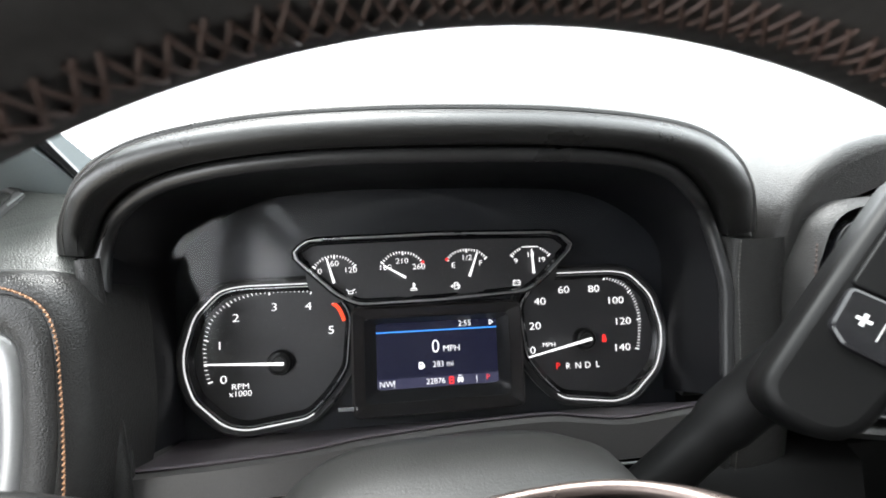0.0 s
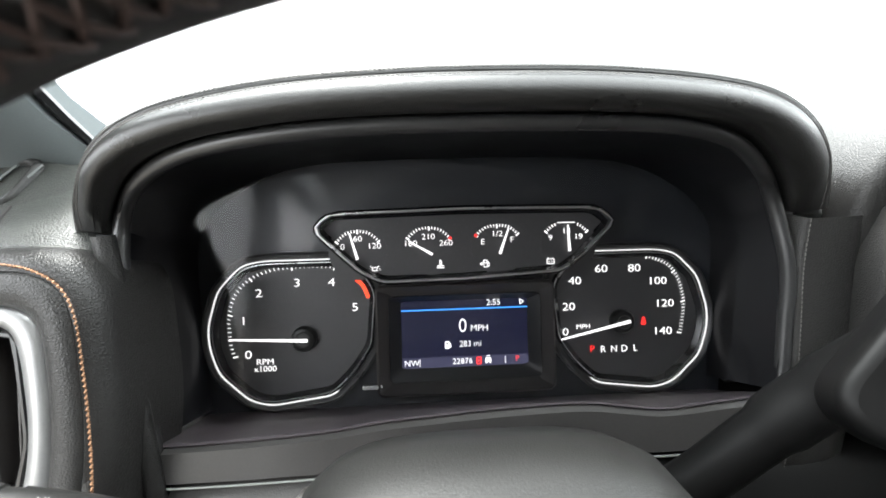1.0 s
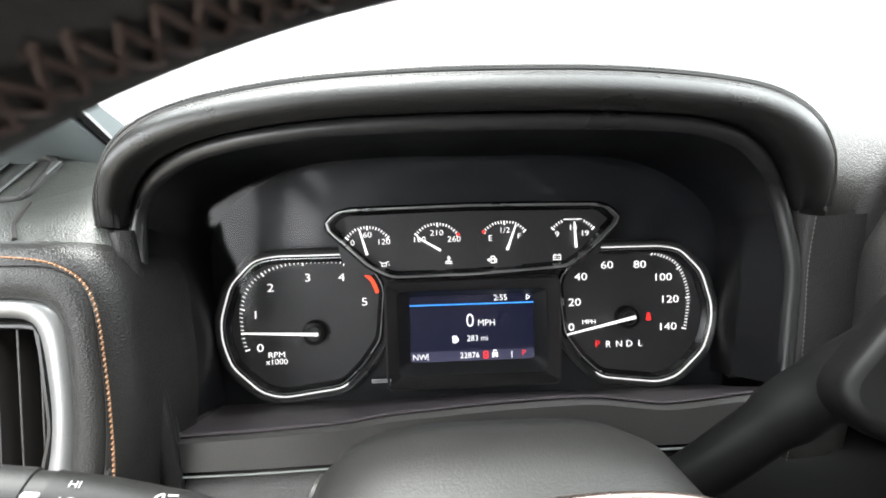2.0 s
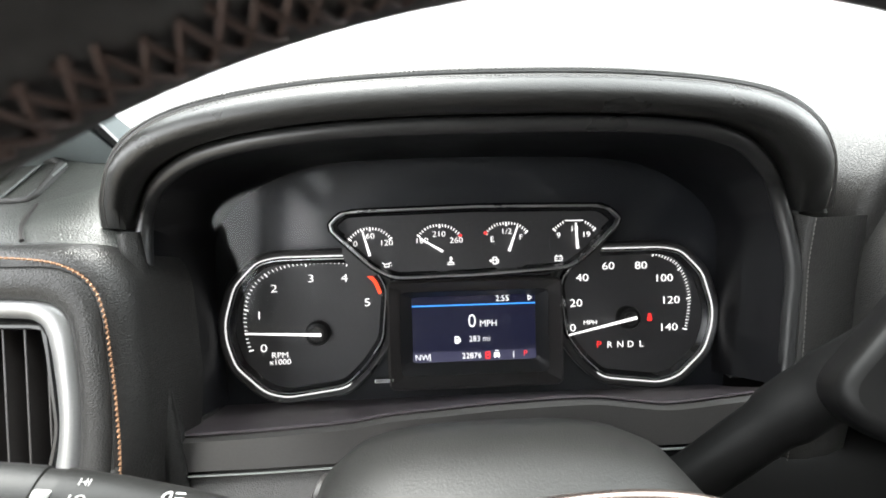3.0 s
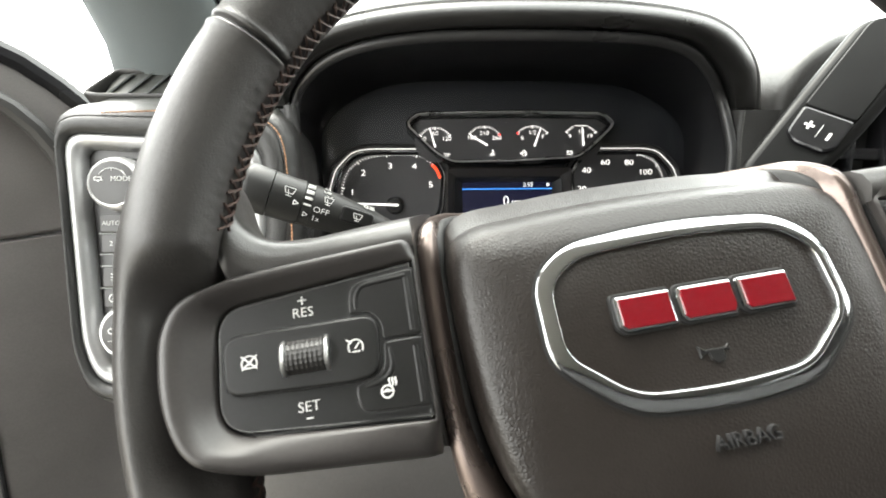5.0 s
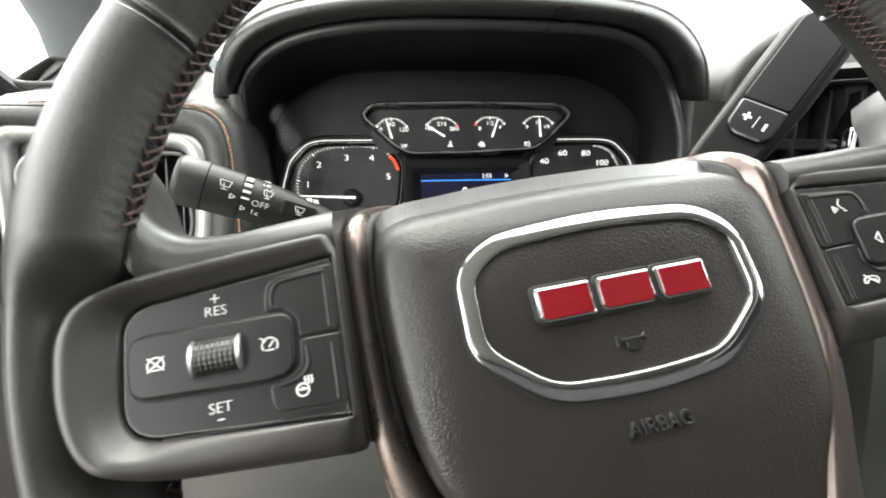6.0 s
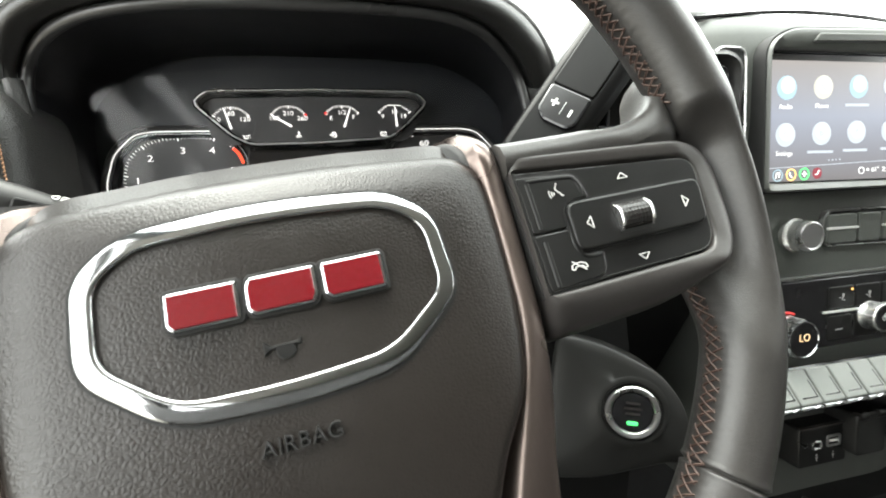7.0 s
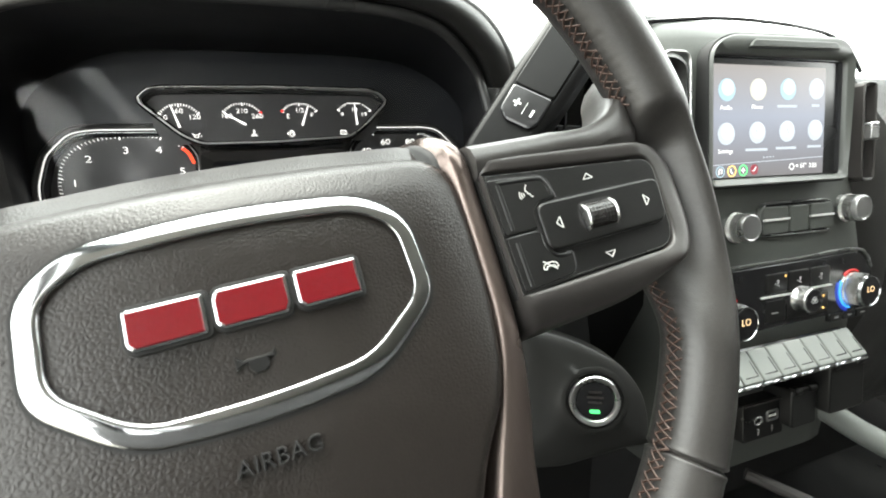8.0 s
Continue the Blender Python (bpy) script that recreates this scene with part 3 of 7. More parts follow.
for i, (a, b, c) in enumerate(zip(lip, crest, opening)):
    up = (b - a).normalized()
    f = Vector((0, -1, 0.0))
    h = (b - a).length
    e = min(1.0, min(i, NARCH - 1 - i) / 5)
    rear = Vector((CX + (b.x - CX) * 1.02, 0.42, 1.252 + (b.z - 1.252) * 0.72))
    g = f * 0.7 + up * 0.7
    q = [c + Vector((0, 0.016, 0.003)), c + Vector((0, 0.013, 0.005)) + up * 0.002, a + Vector((0, 0.008, 0)) + up * 0.0006, a + Vector((0, 0.003, 0)), a + f * 0.001 * e + up * 0.0008, a + f * 0.005 * e + up * 0.0042, a + f * 0.009 * e + up * h * 0.26, a + f * 0.011 * e + up * h * 0.45,
         a + f * 0.0085 * e + up * h * 0.66, a.lerp(b, 0.78) + f * 0.0052 * e, a.lerp(b, 0.815) + f * 0.0030 * e, a.lerp(b, 0.85) + f * 0.0034 * e, a.lerp(b, 0.92) + f * 0.0020 * e + up * 0.0006, b + up * 0.0010 + Vector((0, 0.001, 0)),
         b + Vector((0, 0.005, 0)) + up * 0.0012]
    rear = Vector((CX + (b.x - CX) * 1.02, 0.42, 1.252 + (b.z - 1.252) * 0.72))
    back = rear - b
    q += [b + back * 0.055 + Vector((0, 0, 0.001)), b + back * 0.07 - Vector((0, 0, 0.0004)), b + back * 0.085 + Vector((0, 0, 0.001)), b + back * 0.35 + Vector((0, 0, 0.003)), b + back * 0.7 + Vector((0, 0, 0.002)), rear]
    seam_line.append(a.lerp(b, 0.885) + f * 0.0030 * e + up * 0.0006)
    seam_line_b.append(a.lerp(b, 0.755) + f * 0.0066 * e)
    rows.append(q)
bm = bmesh.new()
vs = grid(bm, rows)
for r in (vs[0], vs[-1]):
    bm.faces.new(r)
part("leather_wrap", bm, HOOD, hood, smooth=60)
for nm, ln in (("stitching", seam_line), ("stitching", seam_line_b)):
    bm = bmesh.new()
    pts = even(ln, 230)
    for a, b in zip(pts[:-1:1], pts[1::1]):
        tube(bm, [a.lerp(b, 0.12), a.lerp(b, 0.5) + Vector((0, 0, 0.0005)), a.lerp(b, 0.88)], 0.00034, 4)
    ob = part(nm, bm, THREAD_GREY, hood, "grey thread in a double row", 0)
    ob["kind"] = "stuff"


def face_point(a, b, w=0.0):
    return MF @ Vector((a, b, w))


# funnel from the front opening to the gauge face
front = smooth_line(opening, 44)
front = [p + Vector((0, 0.006, 0.0016)) for p in front]
back = smooth_line([face_point(*p) for p in ((-0.201, 0.075), (-0.197, 0.092), (-0.180, 0.112), (-0.150, 0.130), (-0.116, 0.1395), (-0.055, 0.143), (0.0, 0.1432), (0.055, 0.143), (0.116, 0.1395),
                                             (0.150, 0.130), (0.180, 0.112), (0.197, 0.092), (0.201, 0.075))], 44)
side_r = [((0.2405, 0.262, 1.225), (0.200, 0.05)), ((0.2400, 0.254, 1.19), (0.198, 0.02)), ((0.237, 0.244, 1.16), (0.196, -0.01)), ((0.2325, 0.237, 1.138), (0.195, -0.036))]
side_l = [((-0.1565, 0.236, 1.124), (-0.1945, -0.044)), ((-0.1600, 0.243, 1.155), (-0.197, -0.01)), ((-0.1635, 0.250, 1.19), (-0.199, 0.02)), ((-0.1675, 0.258, 1.225), (-0.201, 0.05))]
f2, b2 = list(front), list(back)
for p, q in side_r:
    f2.append(Vector(p)), b2.append(face_point(*q))
f2, b2 = [Vector(p) for p, q in side_l] + f2, [face_point(*q) for p, q in side_l] + b2
rows = []
for k in range(7):
    t = k / 6
    rows.append([p.lerp(q, t) + Vector((0, 0, 0.004)) * math.sin(math.pi * t) * (1 if p.z > 1.27 else 0) for p, q in zip(f2, b2)])
cl = thing("gauge_surround", pose(0, 0, 0), "glossy black funnel-shaped surround behind the gauge hood", "gauge surround")
bm = bmesh.new()
grid(bm, rows)
part("funnel", bm, FUNNEL, cl)
# satin bezel round the opening, and the leather beside it
LEFT_EDGE = [(-0.156, 0.228, 1.07), (-0.157, 0.234, 1.118), (-0.1595, 0.240, 1.145), (-0.163, 0.2475, 1.18), (-0.1665, 0.2555, 1.215), (-0.170, 0.262, 1.246)]
RIGHT_EDGE = [(0.2430, 0.264, 1.246), (0.2425, 0.260, 1.215), (0.2425, 0.252, 1.18), (0.2395, 0.242, 1.148), (0.236, 0.234, 1.126), (0.234, 0.228, 1.07)]
bezel_line = smooth_line(LEFT_EDGE[:-1] + [tuple(p + Vector((0, 0.010, 0.0005))) for p in opening[1:-1:4]] + RIGHT_EDGE[1:], 130)
part("inner_bezel", tube(bmesh.new(), bezel_line, 0.0046, 14), LIP, cl, "rounded satin black edge round the opening", 60)
ln = smooth_line(LEFT_EDGE, 18)
grow = [p + Vector((0.0015, -0.008, 0.002)) for p in ln]
part("cheek_roll", tube(bmesh.new(), grow, 0.0058, 14), DASH, cl, "coarsely grained leather roll", 60)
part("cheek", grid_bm([ln, [p + Vector((-0.026, 0.010, 0)) for p in ln], [p + Vector((-0.034, 0.03, 0)) for p in ln]], False, False), FUNNEL, cl, "matt black cheek beside the gauges")
ln = smooth_line(RIGHT_EDGE, 18)
rows = []
for dx, dy in ((0.001, 0.012), (0.0035, -0.001), (0.0050, -0.0035), (0.0080, -0.0048), (0.020, -0.0050), (0.036, -0.0035), (0.050, 0.000), (0.058, 0.008), (0.062, 0.03)):
    rows.append([p + Vector((dx, dy, 0.0)) for p in ln])
part("cheek", grid_bm(rows, False, False), DASH, cl, "grained leather side panel beside the gauges", 60)
tie = [p + Vector((0.0062, -0.0050, 0)) for p in even(ln, 60)]
bm = bmesh.new()
for a, b in zip(tie, tie[1:]):
    tube(bm, [a.lerp(b, 0.15), a.lerp(b, 0.5) + Vector((0, -0.0004, 0)), a.lerp(b, 0.85)], 0.0004, 4)
part("stitching", bm, THREAD_GREY, cl, "grey thread", 0)["kind"] = "stuff"
# shelf and its front fascia
edge = smooth_line([(-0.157, 0.235, 1.120), (-0.106, 0.235, 1.1215), (-0.053, 0.235, 1.125), (-0.024, 0.235, 1.1295), (0.005, 0.235, 1.132), (0.055, 0.235, 1.1355), (0.105, 0.235, 1.1365),
                    (0.133, 0.235, 1.1325), (0.16, 0.235, 1.129), (0.198, 0.235, 1.1325), (0.235, 0.235, 1.1365)], 60)
bm = bmesh.new()
rows = [[p + Vector((0, 0.002, -0.004)) for p in edge], edge]
for k, dz in ((0.03, 0.0012), (0.3, 0.0), (0.65, -0.001), (1.0, 0.0)):
    rows.append([p.lerp(face_point(p.x - CX, -0.047, 0.0), k) + Vector((0, 0, dz)) for p in edge])
grid(bm, rows)
part("shelf", bm, SHELF, cl, "glossy black shelf in front of the gauges")
bm = bmesh.new()
low = [Vector((p.x, 0.228, 1.0985 + max(0, p.z - 1.1215) * 0.4)) for p in edge]
grid(bm, [[p + Vector((0, 0.001, -0.002)) for p in edge], [p.lerp(q, 0.1) + Vector((0, -0.003, 0)) for p, q in zip(edge, low)], [q + Vector((0, -0.002, 0.002)) for q in low], low,
          [q + Vector((0, 0.012, -0.001)) for q in low]])
part("fascia", bm, STRIP, cl, "satin dark fascia strip below the shelf")
bm = bmesh.new()
tube(bm, [p + Vector((0, -0.0035, 0.0)) for p in low], 0.0007, 6)
part("fascia_bead", bm, KEY, cl, "thin grey bead")

# ---- instrument cluster ----
gauges = thing("instrument_cluster", MF, "lit instrument cluster with two dials, four small gauges and a display", "instrument cluster")
plate = rpoly([(-0.196, -0.05), (0.196, -0.05), (0.203, 0.075), (0.182, 0.113), (0.116, 0.1405), (0, 0.1445), (-0.116, 0.1405), (-0.182, 0.113), (-0.203, 0.075)], [0.004, 0.004, 0.04, 0.03, 0.05, 0.06, 0.05, 0.03, 0.04], 6)
part("face_plate", slab(bmesh.new(), inset(plate, -0.012), -0.012, -0.004), MASK, gauges, "dark mask round the dials, lens haze put into its blue-black")
TACH = [(-0.194, 0.020), (-0.186, 0.047), (-0.168, 0.0655), (-0.152, 0.0685), (-0.0945, 0.0685), (-0.0745, 0.0570), (-0.0665, 0.042), (-0.0705, 0.0), (-0.0850, -0.0205), (-0.1015, -0.0360), (-0.149, -0.0420),
        (-0.165, -0.0375), (-0.187, -0.0165), (-0.1935, 0.004)]


def bezel(sign):
    return rpoly([(sign * -a, b) for a, b in TACH], 0.007, 3)


for nm, sg in (("tachometer", -1), ("speedometer", 1)):
    out = bezel(sg)
    cen = sum(out, Vector((0, 0))) / len(out)
    dial = part(nm, slab(bmesh.new(), inset(out, 0.003), -0.006, 0.0), FACE, gauges, "black %s dial with white figures" % nm)
    part("dial_frame", ring(bmesh.new(), inset(out, -0.0055), out, -0.004, 0.006, 0.002, 120, 0.0052), LIP, dial, "dark satin frame")
    o_, i_ = polar(out, 160, cen), polar(inset(out, 0.0009), 160, cen)
    keep = [k for k in range(160) if (k * 2.25 - (90 if sg < 0 else 90)) % 360 < 360 and not (((k * 2.25 < 42 or k * 2.25 > 308) and sg < 0) or (138 < k * 2.25 < 232 and sg > 0))]
    start_k = (max(keep, key=lambda k: (k - keep[keep.index(k) - 1]) % 160))
    keep = sorted(keep, key=lambda k: (k - start_k) % 160)
    part("lit_ring", grid_bm([[(*o_[k], 0.0), (*o_[k], 0.005), (*i_[k], 0.005), (*i_[k], 0.0)] for k in keep]), GLOW_SOFT, dial, "thin lit silver ring")
    inner = inset(out, 0.0009)
    part("inner_ring", ring(bmesh.new(), inset(out, 0.0024), inset(out, 0.0030), 0.0, 0.0044, 0.0001, 120), SILVER, dial, "fine silver inner line")
    part("ring_step", ring(bmesh.new(), inner, inset(out, 0.0065), 0.0, 0.0045, 0.0004, 120, 0.0008), BLACK, dial)
# tachometer scale, figures, needle
TACH_TICKS = [(-0.1778, -0.0050), (-0.1800, 0.0041), (-0.1808, 0.0129), (-0.1808, 0.0265), (-0.1762, 0.0424), (-0.1638, 0.0555), (-0.1462, 0.0620), (-0.1287, 0.0638), (-0.1116, 0.0638), (-0.0940, 0.0614), (-0.0818, 0.0530)]
HUB_T, HUB_S = (-0.1238, 0.0078), (0.1248, 0.0115)
dial = bpy.data.objects["tachometer"]


def ticks(parent, line, count, major, hub, sign=1, long=0.0036, short=0.0023, mat=GLOW, wide=0.0009, thin=0.00048):
    bm = bmesh.new()
    pts = smooth_line([(a, b, 0) for a, b in line], count)
    for i, p in enumerate(pts):
        d = (Vector((hub[0], hub[1], 0)) - p).normalized()
        big = i % major == 0
        bar(bm, p.xy, (p + d * (long if big else short)).xy, wide if big else thin, 0.0003, 0.0007)
    return part("scale_marks", bm, mat, parent, "white scale marks", 0)


ticks(dial, TACH_TICKS, 47, 10, HUB_T)
bm = bmesh.new()
arc_pts = smooth_line([(-0.0835, 0.0518, 0), (-0.0785, 0.0470, 0), (-0.0745, 0.0375, 0)], 8)
for a, b in zip(arc_pts, arc_pts[1:]):
    bar(bm, a.xy, (b + (b - a) * 0.15).xy, 0.0028, 0.0003, 0.0007)
part("red_line", bm, GLOW_ORANGE, dial, "glowing red rev limit band", 0)
for w, a, b in (("0", -0.1664, -0.0034), ("1", -0.1691, 0.0225), ("2", -0.157, 0.0433), ("3", -0.1282, 0.0503), ("4", -0.1021, 0.0499), ("5", -0.0848, 0.0301)):
    text("figure", w, 0.0088, GLOW, dial, a, b, 0.0005, stretch=1.3)
text("lettering", "RPM", 0.0062, GLOW, dial, -0.1541, -0.0092, 0.0005, stretch=1.15)
text("lettering", "x1000", 0.0062, GLOW, dial, -0.1541, -0.0146, 0.0005, stretch=1.1)


def needle(parent, tip, hub, wide, z=0.008, hub_r=0.0095, tail=0.004):
    bm = bmesh.new()
    t, h = Vector(tip), Vector(hub)
    d = (h - t).normalized()
    s = Vector((-d.y, d.x))
    e = h + d * tail
    poly = [t - s * wide * 0.25, e - s * wide * 0.6, e + s * wide * 0.6, t + s * wide * 0.25]
    slab(bm, poly, z, z + 0.0012)
    n = part("needle", bm, GLOW, parent, "lit white needle", 0)
    if hub_r:
        bm = bmesh.new()
        lathe(bm, [(hub_r, 0), (hub_r, 0.004), (hub_r * 0.86, 0.0062), (hub_r * 0.6, 0.0070), (hub_r * 0.5, 0.0062)], 32)
        part("needle_cap", moved(bm, pose(hub[0], hub[1], 0.0002)), BUTTON, parent, "round black needle cap")
    return n


needle(dial, (-0.1770, 0.0105), HUB_T, 0.0019)
# speedometer
dial = bpy.data.objects["speedometer"]
SPEED_TICKS = [(0.0958, 0.0640), (0.1077, 0.0666), (0.1220, 0.0672), (0.1366, 0.0668), (0.1544, 0.0614), (0.1668, 0.0548), (0.1740, 0.0432), (0.1778, 0.0283), (0.1772, 0.0152), (0.1746, -0.0003)]
ticks(dial, SPEED_TICKS, 51, 10, HUB_S)
for w, a, b in (("0", 0.0798, 0.0040), ("20", 0.0828, 0.0241), ("40", 0.0882, 0.0445), ("60", 0.1097, 0.0534), ("80", 0.1368, 0.0531), ("100", 0.1556, 0.0423), ("120", 0.1611, 0.0241), ("140", 0.1591, 0.0018)):
    text("figure", w, 0.0086, GLOW, dial, a, b, 0.0005, stretch=1.25)
text("lettering", "MPH", 0.0050, GLOW, dial, 0.0942, 0.0080, 0.0005, stretch=1.15)
text("lettering", "P", 0.0080, GLOW_RED, dial, 0.1010, -0.0104, 0.0005)
for w, a in (("R", 0.1099), ("N", 0.1188), ("D", 0.1273), ("L", 0.1363)):
    text("lettering", w, 0.0075, GLOW, dial, a, -0.0109, 0.0005)
strokes("belt_lamp", [arc(0, 0.5, 0.28, 0, 360, 8), [(-0.4, -0.7), (-0.3, 0.1), (0.3, 0.1), (0.4, -0.7), (-0.4, -0.7)], [(-0.35, -0.5), (0.35, 0.1)]], 0.0011, GLOW_RED, dial, 0.0004, (0.1435, 0.0108), 0.0036, label="red seat belt lamp")
needle(dial, (0.0735, 0.0003), HUB_S, 0.0019)

# four small gauges in one housing
POD = rpoly([(-0.1105, 0.0900), (-0.0985, 0.1010), (0.0, 0.1030), (0.0985, 0.1018), (0.1120, 0.0908), (0.0850, 0.0650), (0.0700, 0.0550), (0.0, 0.0512), (-0.0620, 0.0505), (-0.0780, 0.0590)], 0.006, 3)
pod = part("gauge_housing", slab(bmesh.new(), inset(POD, 0.004), -0.006, 0.0118), FACE, gauges, "black housing of the four small gauges")
part("housing_wall", ring(bmesh.new(), inset(POD, -0.002), inset(POD, 0.004), -0.006, 0.0225, 0.0012, 140, 0.012), BLACK, pod)
part("lit_ring", ring(bmesh.new(), inset(POD, -0.0004), inset(POD, 0.0011), 0.018, 0.0232, 0.0003, 140), SILVER, pod, "thin bright silver ring")
GA = ((-0.0798, 0.0675, (-0.0852, 0.0868)), (-0.0245, 0.0695, (-0.0420, 0.0800)), (0.0262, 0.0685, (0.0332, 0.0875)), (0.0796, 0.0690, (0.0785, 0.0888)))
FIG = ((("0", -0.0908, 0.0768), ("60", -0.0796, 0.0825), ("120", -0.0675, 0.0770)), (("160", -0.0406, 0.0780), ("210", -0.0272, 0.0827), ("260", -0.0140, 0.0777)),
       (("E", 0.0138, 0.0777), ("1/2", 0.0248, 0.0835), ("F", 0.0361, 0.0788)), (("9", 0.0656, 0.0793), ("14", 0.0780, 0.0842), ("19", 0.0873, 0.0796)))
ARC = (((-0.0961, 0.0812), (-0.0798, 0.0893), (-0.0631, 0.0812)), ((-0.0439, 0.0826), (-0.0270, 0.0905), (-0.0099, 0.0820)), ((0.0078, 0.0835), (0.0250, 0.0908), (0.0414, 0.0839)), ((0.0612, 0.0847), (0.0779, 0.0912), (0.0949, 0.0846)))
for k, ((hx, hy, tip), figs, (a, b, c)) in enumerate(zip(GA, FIG, ARC)):
    g = part("small_gauge", slab(bmesh.new(), circle2(hx, hy + 0.006, 0.0215, 40), 0.0116, 0.0121), FACE, pod)
    mid = [((a[0] + b[0]) / 2 - 0.0008, (a[1] + b[1]) / 2 + 0.0022), ((b[0] + c[0]) / 2 + 0.0008, (b[1] + c[1]) / 2 + 0.0022)]
    bm = bmesh.new()
    pts = smooth_line([(p[0], p[1], 0) for p in (a, mid[0], b, mid[1], c)], 17)
    for i, p in enumerate(pts):
        if k == 3 and 5 <= i <= 11:
            continue
        d = (Vector((hx, hy, 0)) - p).normalized()
        bar(bm, p.xy, (p + d * (0.0030 if i % 8 == 0 else 0.0020)).xy, 0.0011 if i % 8 == 0 else 0.0006, 0.0123, 0.0126)
    if k == 3:
        bar(bm, pts[5].xy, pts[11].xy, 0.0006, 0.0123, 0.0126)
    part("scale_marks", bm, GLOW, g, "", 0)
    for w, x, y in figs:
        text("figure", w, 0.0060, GLOW, g, x, y, 0.0124, stretch=1.15)
    if k in (1, 2):
        q = c if k == 1 else a
        bm = bmesh.new()
        bar(bm, q, (q[0] + (-0.0018 if k == 1 else 0.0018), q[1] - 0.0016), 0.0020, 0.0123, 0.0127)
        part("red_mark", bm, GLOW_RED, g, "", 0)
    needle(g, tip, (hx, hy), 0.0016, 0.0140, 0, 0.0)
ICONS = ([[(-1, 0.4), (-0.5, 0), (-0.5, -0.6), (0.5, -0.6), (0.5, 0.1), (1, 0.4)], [(-0.5, 0), (0.5, 0.1)], [(1.1, -0.2), (1.1, -0.5)]],
         [[(-0.1, -0.3), (-0.1, 1), (0.2, 1), (0.2, -0.3)], [(0.2, 0.6), (0.5, 0.6)], [(-0.8, -0.6), (0.9, -0.6)], [(-0.7, -0.2), (0.8, -0.2)]],
         [[(-0.3, -0.7), (-0.3, 0.8), (0.5, 0.8), (0.5, -0.7), (-0.3, -0.7)], [(-0.3, 0.2), (0.5, 0.2)], [(0.5, 0.4), (0.9, 0.2), (0.9, -0.5), (0.6, -0.5)], [(-1.1, 0), (-0.7, 0.3), (-0.7, -0.3), (-1.1, 0)]],
         [[(-0.8, -0.6), (-0.8, 0.4), (0.8, 0.4), (0.8, -0.6), (-0.8, -0.6)], [(-0.5, 0.4), (-0.5, 0.7)], [(0.5, 0.4), (0.5, 0.7)], [(-0.5, -0.1), (-0.2, -0.1)], [(0.2, -0.1), (0.5, -0.1)]])
for ic, (x, y) in zip(ICONS, ((-0.0676, 0.0608), (-0.0187, 0.0614), (0.0151, 0.0612), (0.0653, 0.0619))):
    strokes("gauge_symbol", ic, 0.0005, GLOW, pod, 0.0122, (x, y), 0.0034)

# driver display
DISP = box2(-0.0590, -0.0290, 0.0590, 0.0375, 0.003)
disp = part("display_housing", ring(bmesh.new(), box2(-0.0690, -0.0385, 0.0690, 0.0475, 0.006), DISP, -0.004, 0.0105, 0.002, 120, 0.004), SATIN, gauges, "dark satin housing of the driver display")
part("display_well", ring(bmesh.new(), inset(DISP, -0.0002), box2(-0.0500, -0.0203, 0.0500, 0.0328), -0.004, 0.004, 0.0003, 120, -0.0018), FUNNEL, disp)
scr = part("display", slab(bmesh.new(), box2(-0.0503, -0.0206, 0.0503, 0.0330), -0.006, -0.0026), SCREEN_BLUE, disp, "navy lit driver display", 0)
part("status_bar", slab(bmesh.new(), box2(-0.0500, -0.0203, 0.0500, -0.0122), -0.0026, -0.0023), SCREEN_BAR, scr, "", 0)
part("status_bar", slab(bmesh.new(), box2(-0.0500, 0.0258, 0.0500, 0.0328), -0.0026, -0.0023), SCREEN_BLUE, scr, "", 0)
bm = bmesh.new()
bar(bm, (-0.0500, 0.0254), (0.0500, 0.0254), 0.0009, -0.0025, -0.0021)
part("blue_line", bm, GLOW_BLUE, scr, "", 0)
for w, s, x, y, st in (("2:55", 0.0066, 0.0231, 0.0297, 1), ("0", 0.0155, -0.0018, 0.0118, 0.9), ("MPH", 0.0072, 0.0114, 0.0098, 1), ("283 mi", 0.0066, 0.0040, -0.0024, 0.95), ("NW", 0.0066, -0.0425, -0.0163, 1), ("22876", 0.0064, -0.0026, -0.0160, 1)):
    text("lettering", w, s, GLOW, scr, x, y, -0.0019, stretch=st)
text("lettering", "P", 0.0064, GLOW_RED, scr, 0.0411, -0.0156, -0.0019)
strokes("arrow_symbol", [[(-0.4, 0.6), (0.5, 0), (-0.4, -0.6), (-0.4, 0.6)]], 0.0005, GLOW, scr, -0.0022, (0.0455, 0.0297), 0.0032)
strokes("fuel_symbol", [[(-0.5, -0.8), (-0.5, 0.8), (0.4, 0.8), (0.4, -0.8), (-0.5, -0.8)], [(-0.3, 0), (0.2, 0)], [(-0.3, -0.4), (0.2, -0.4)], [(0.4, 0.4), (0.8, 0.2), (0.8, -0.6)]], 0.0009, GLOW, scr, -0.0022, (-0.0142, -0.0027), 0.0030)
strokes("lock_lamp", [[(-0.5, -0.8), (-0.5, 0.8), (0.5, 0.8), (0.5, -0.8), (-0.5, -0.8)], [(-0.5, 0), (0.5, 0)]], 0.0010, GLOW_RED, scr, -0.0022, (0.0104, -0.0160), 0.0032)
strokes("trailer_symbol", [[(-0.6, 0.3), (0.6, 0.3)], [(-0.5, -0.8), (-0.5, 0.1)], [(0.5, -0.8), (0.5, 0.1)], [(-0.7, -0.3), (0.7, -0.3)], [(-0.4, 0.8), (0.4, 0.8)], [(-0.5, -0.8), (0.5, 0.3)], [(0.5, -0.8), (-0.5, 0.3)]], 0.0006, GLOW, scr, -0.0022, (0.0178, -0.0155), 0.0036)
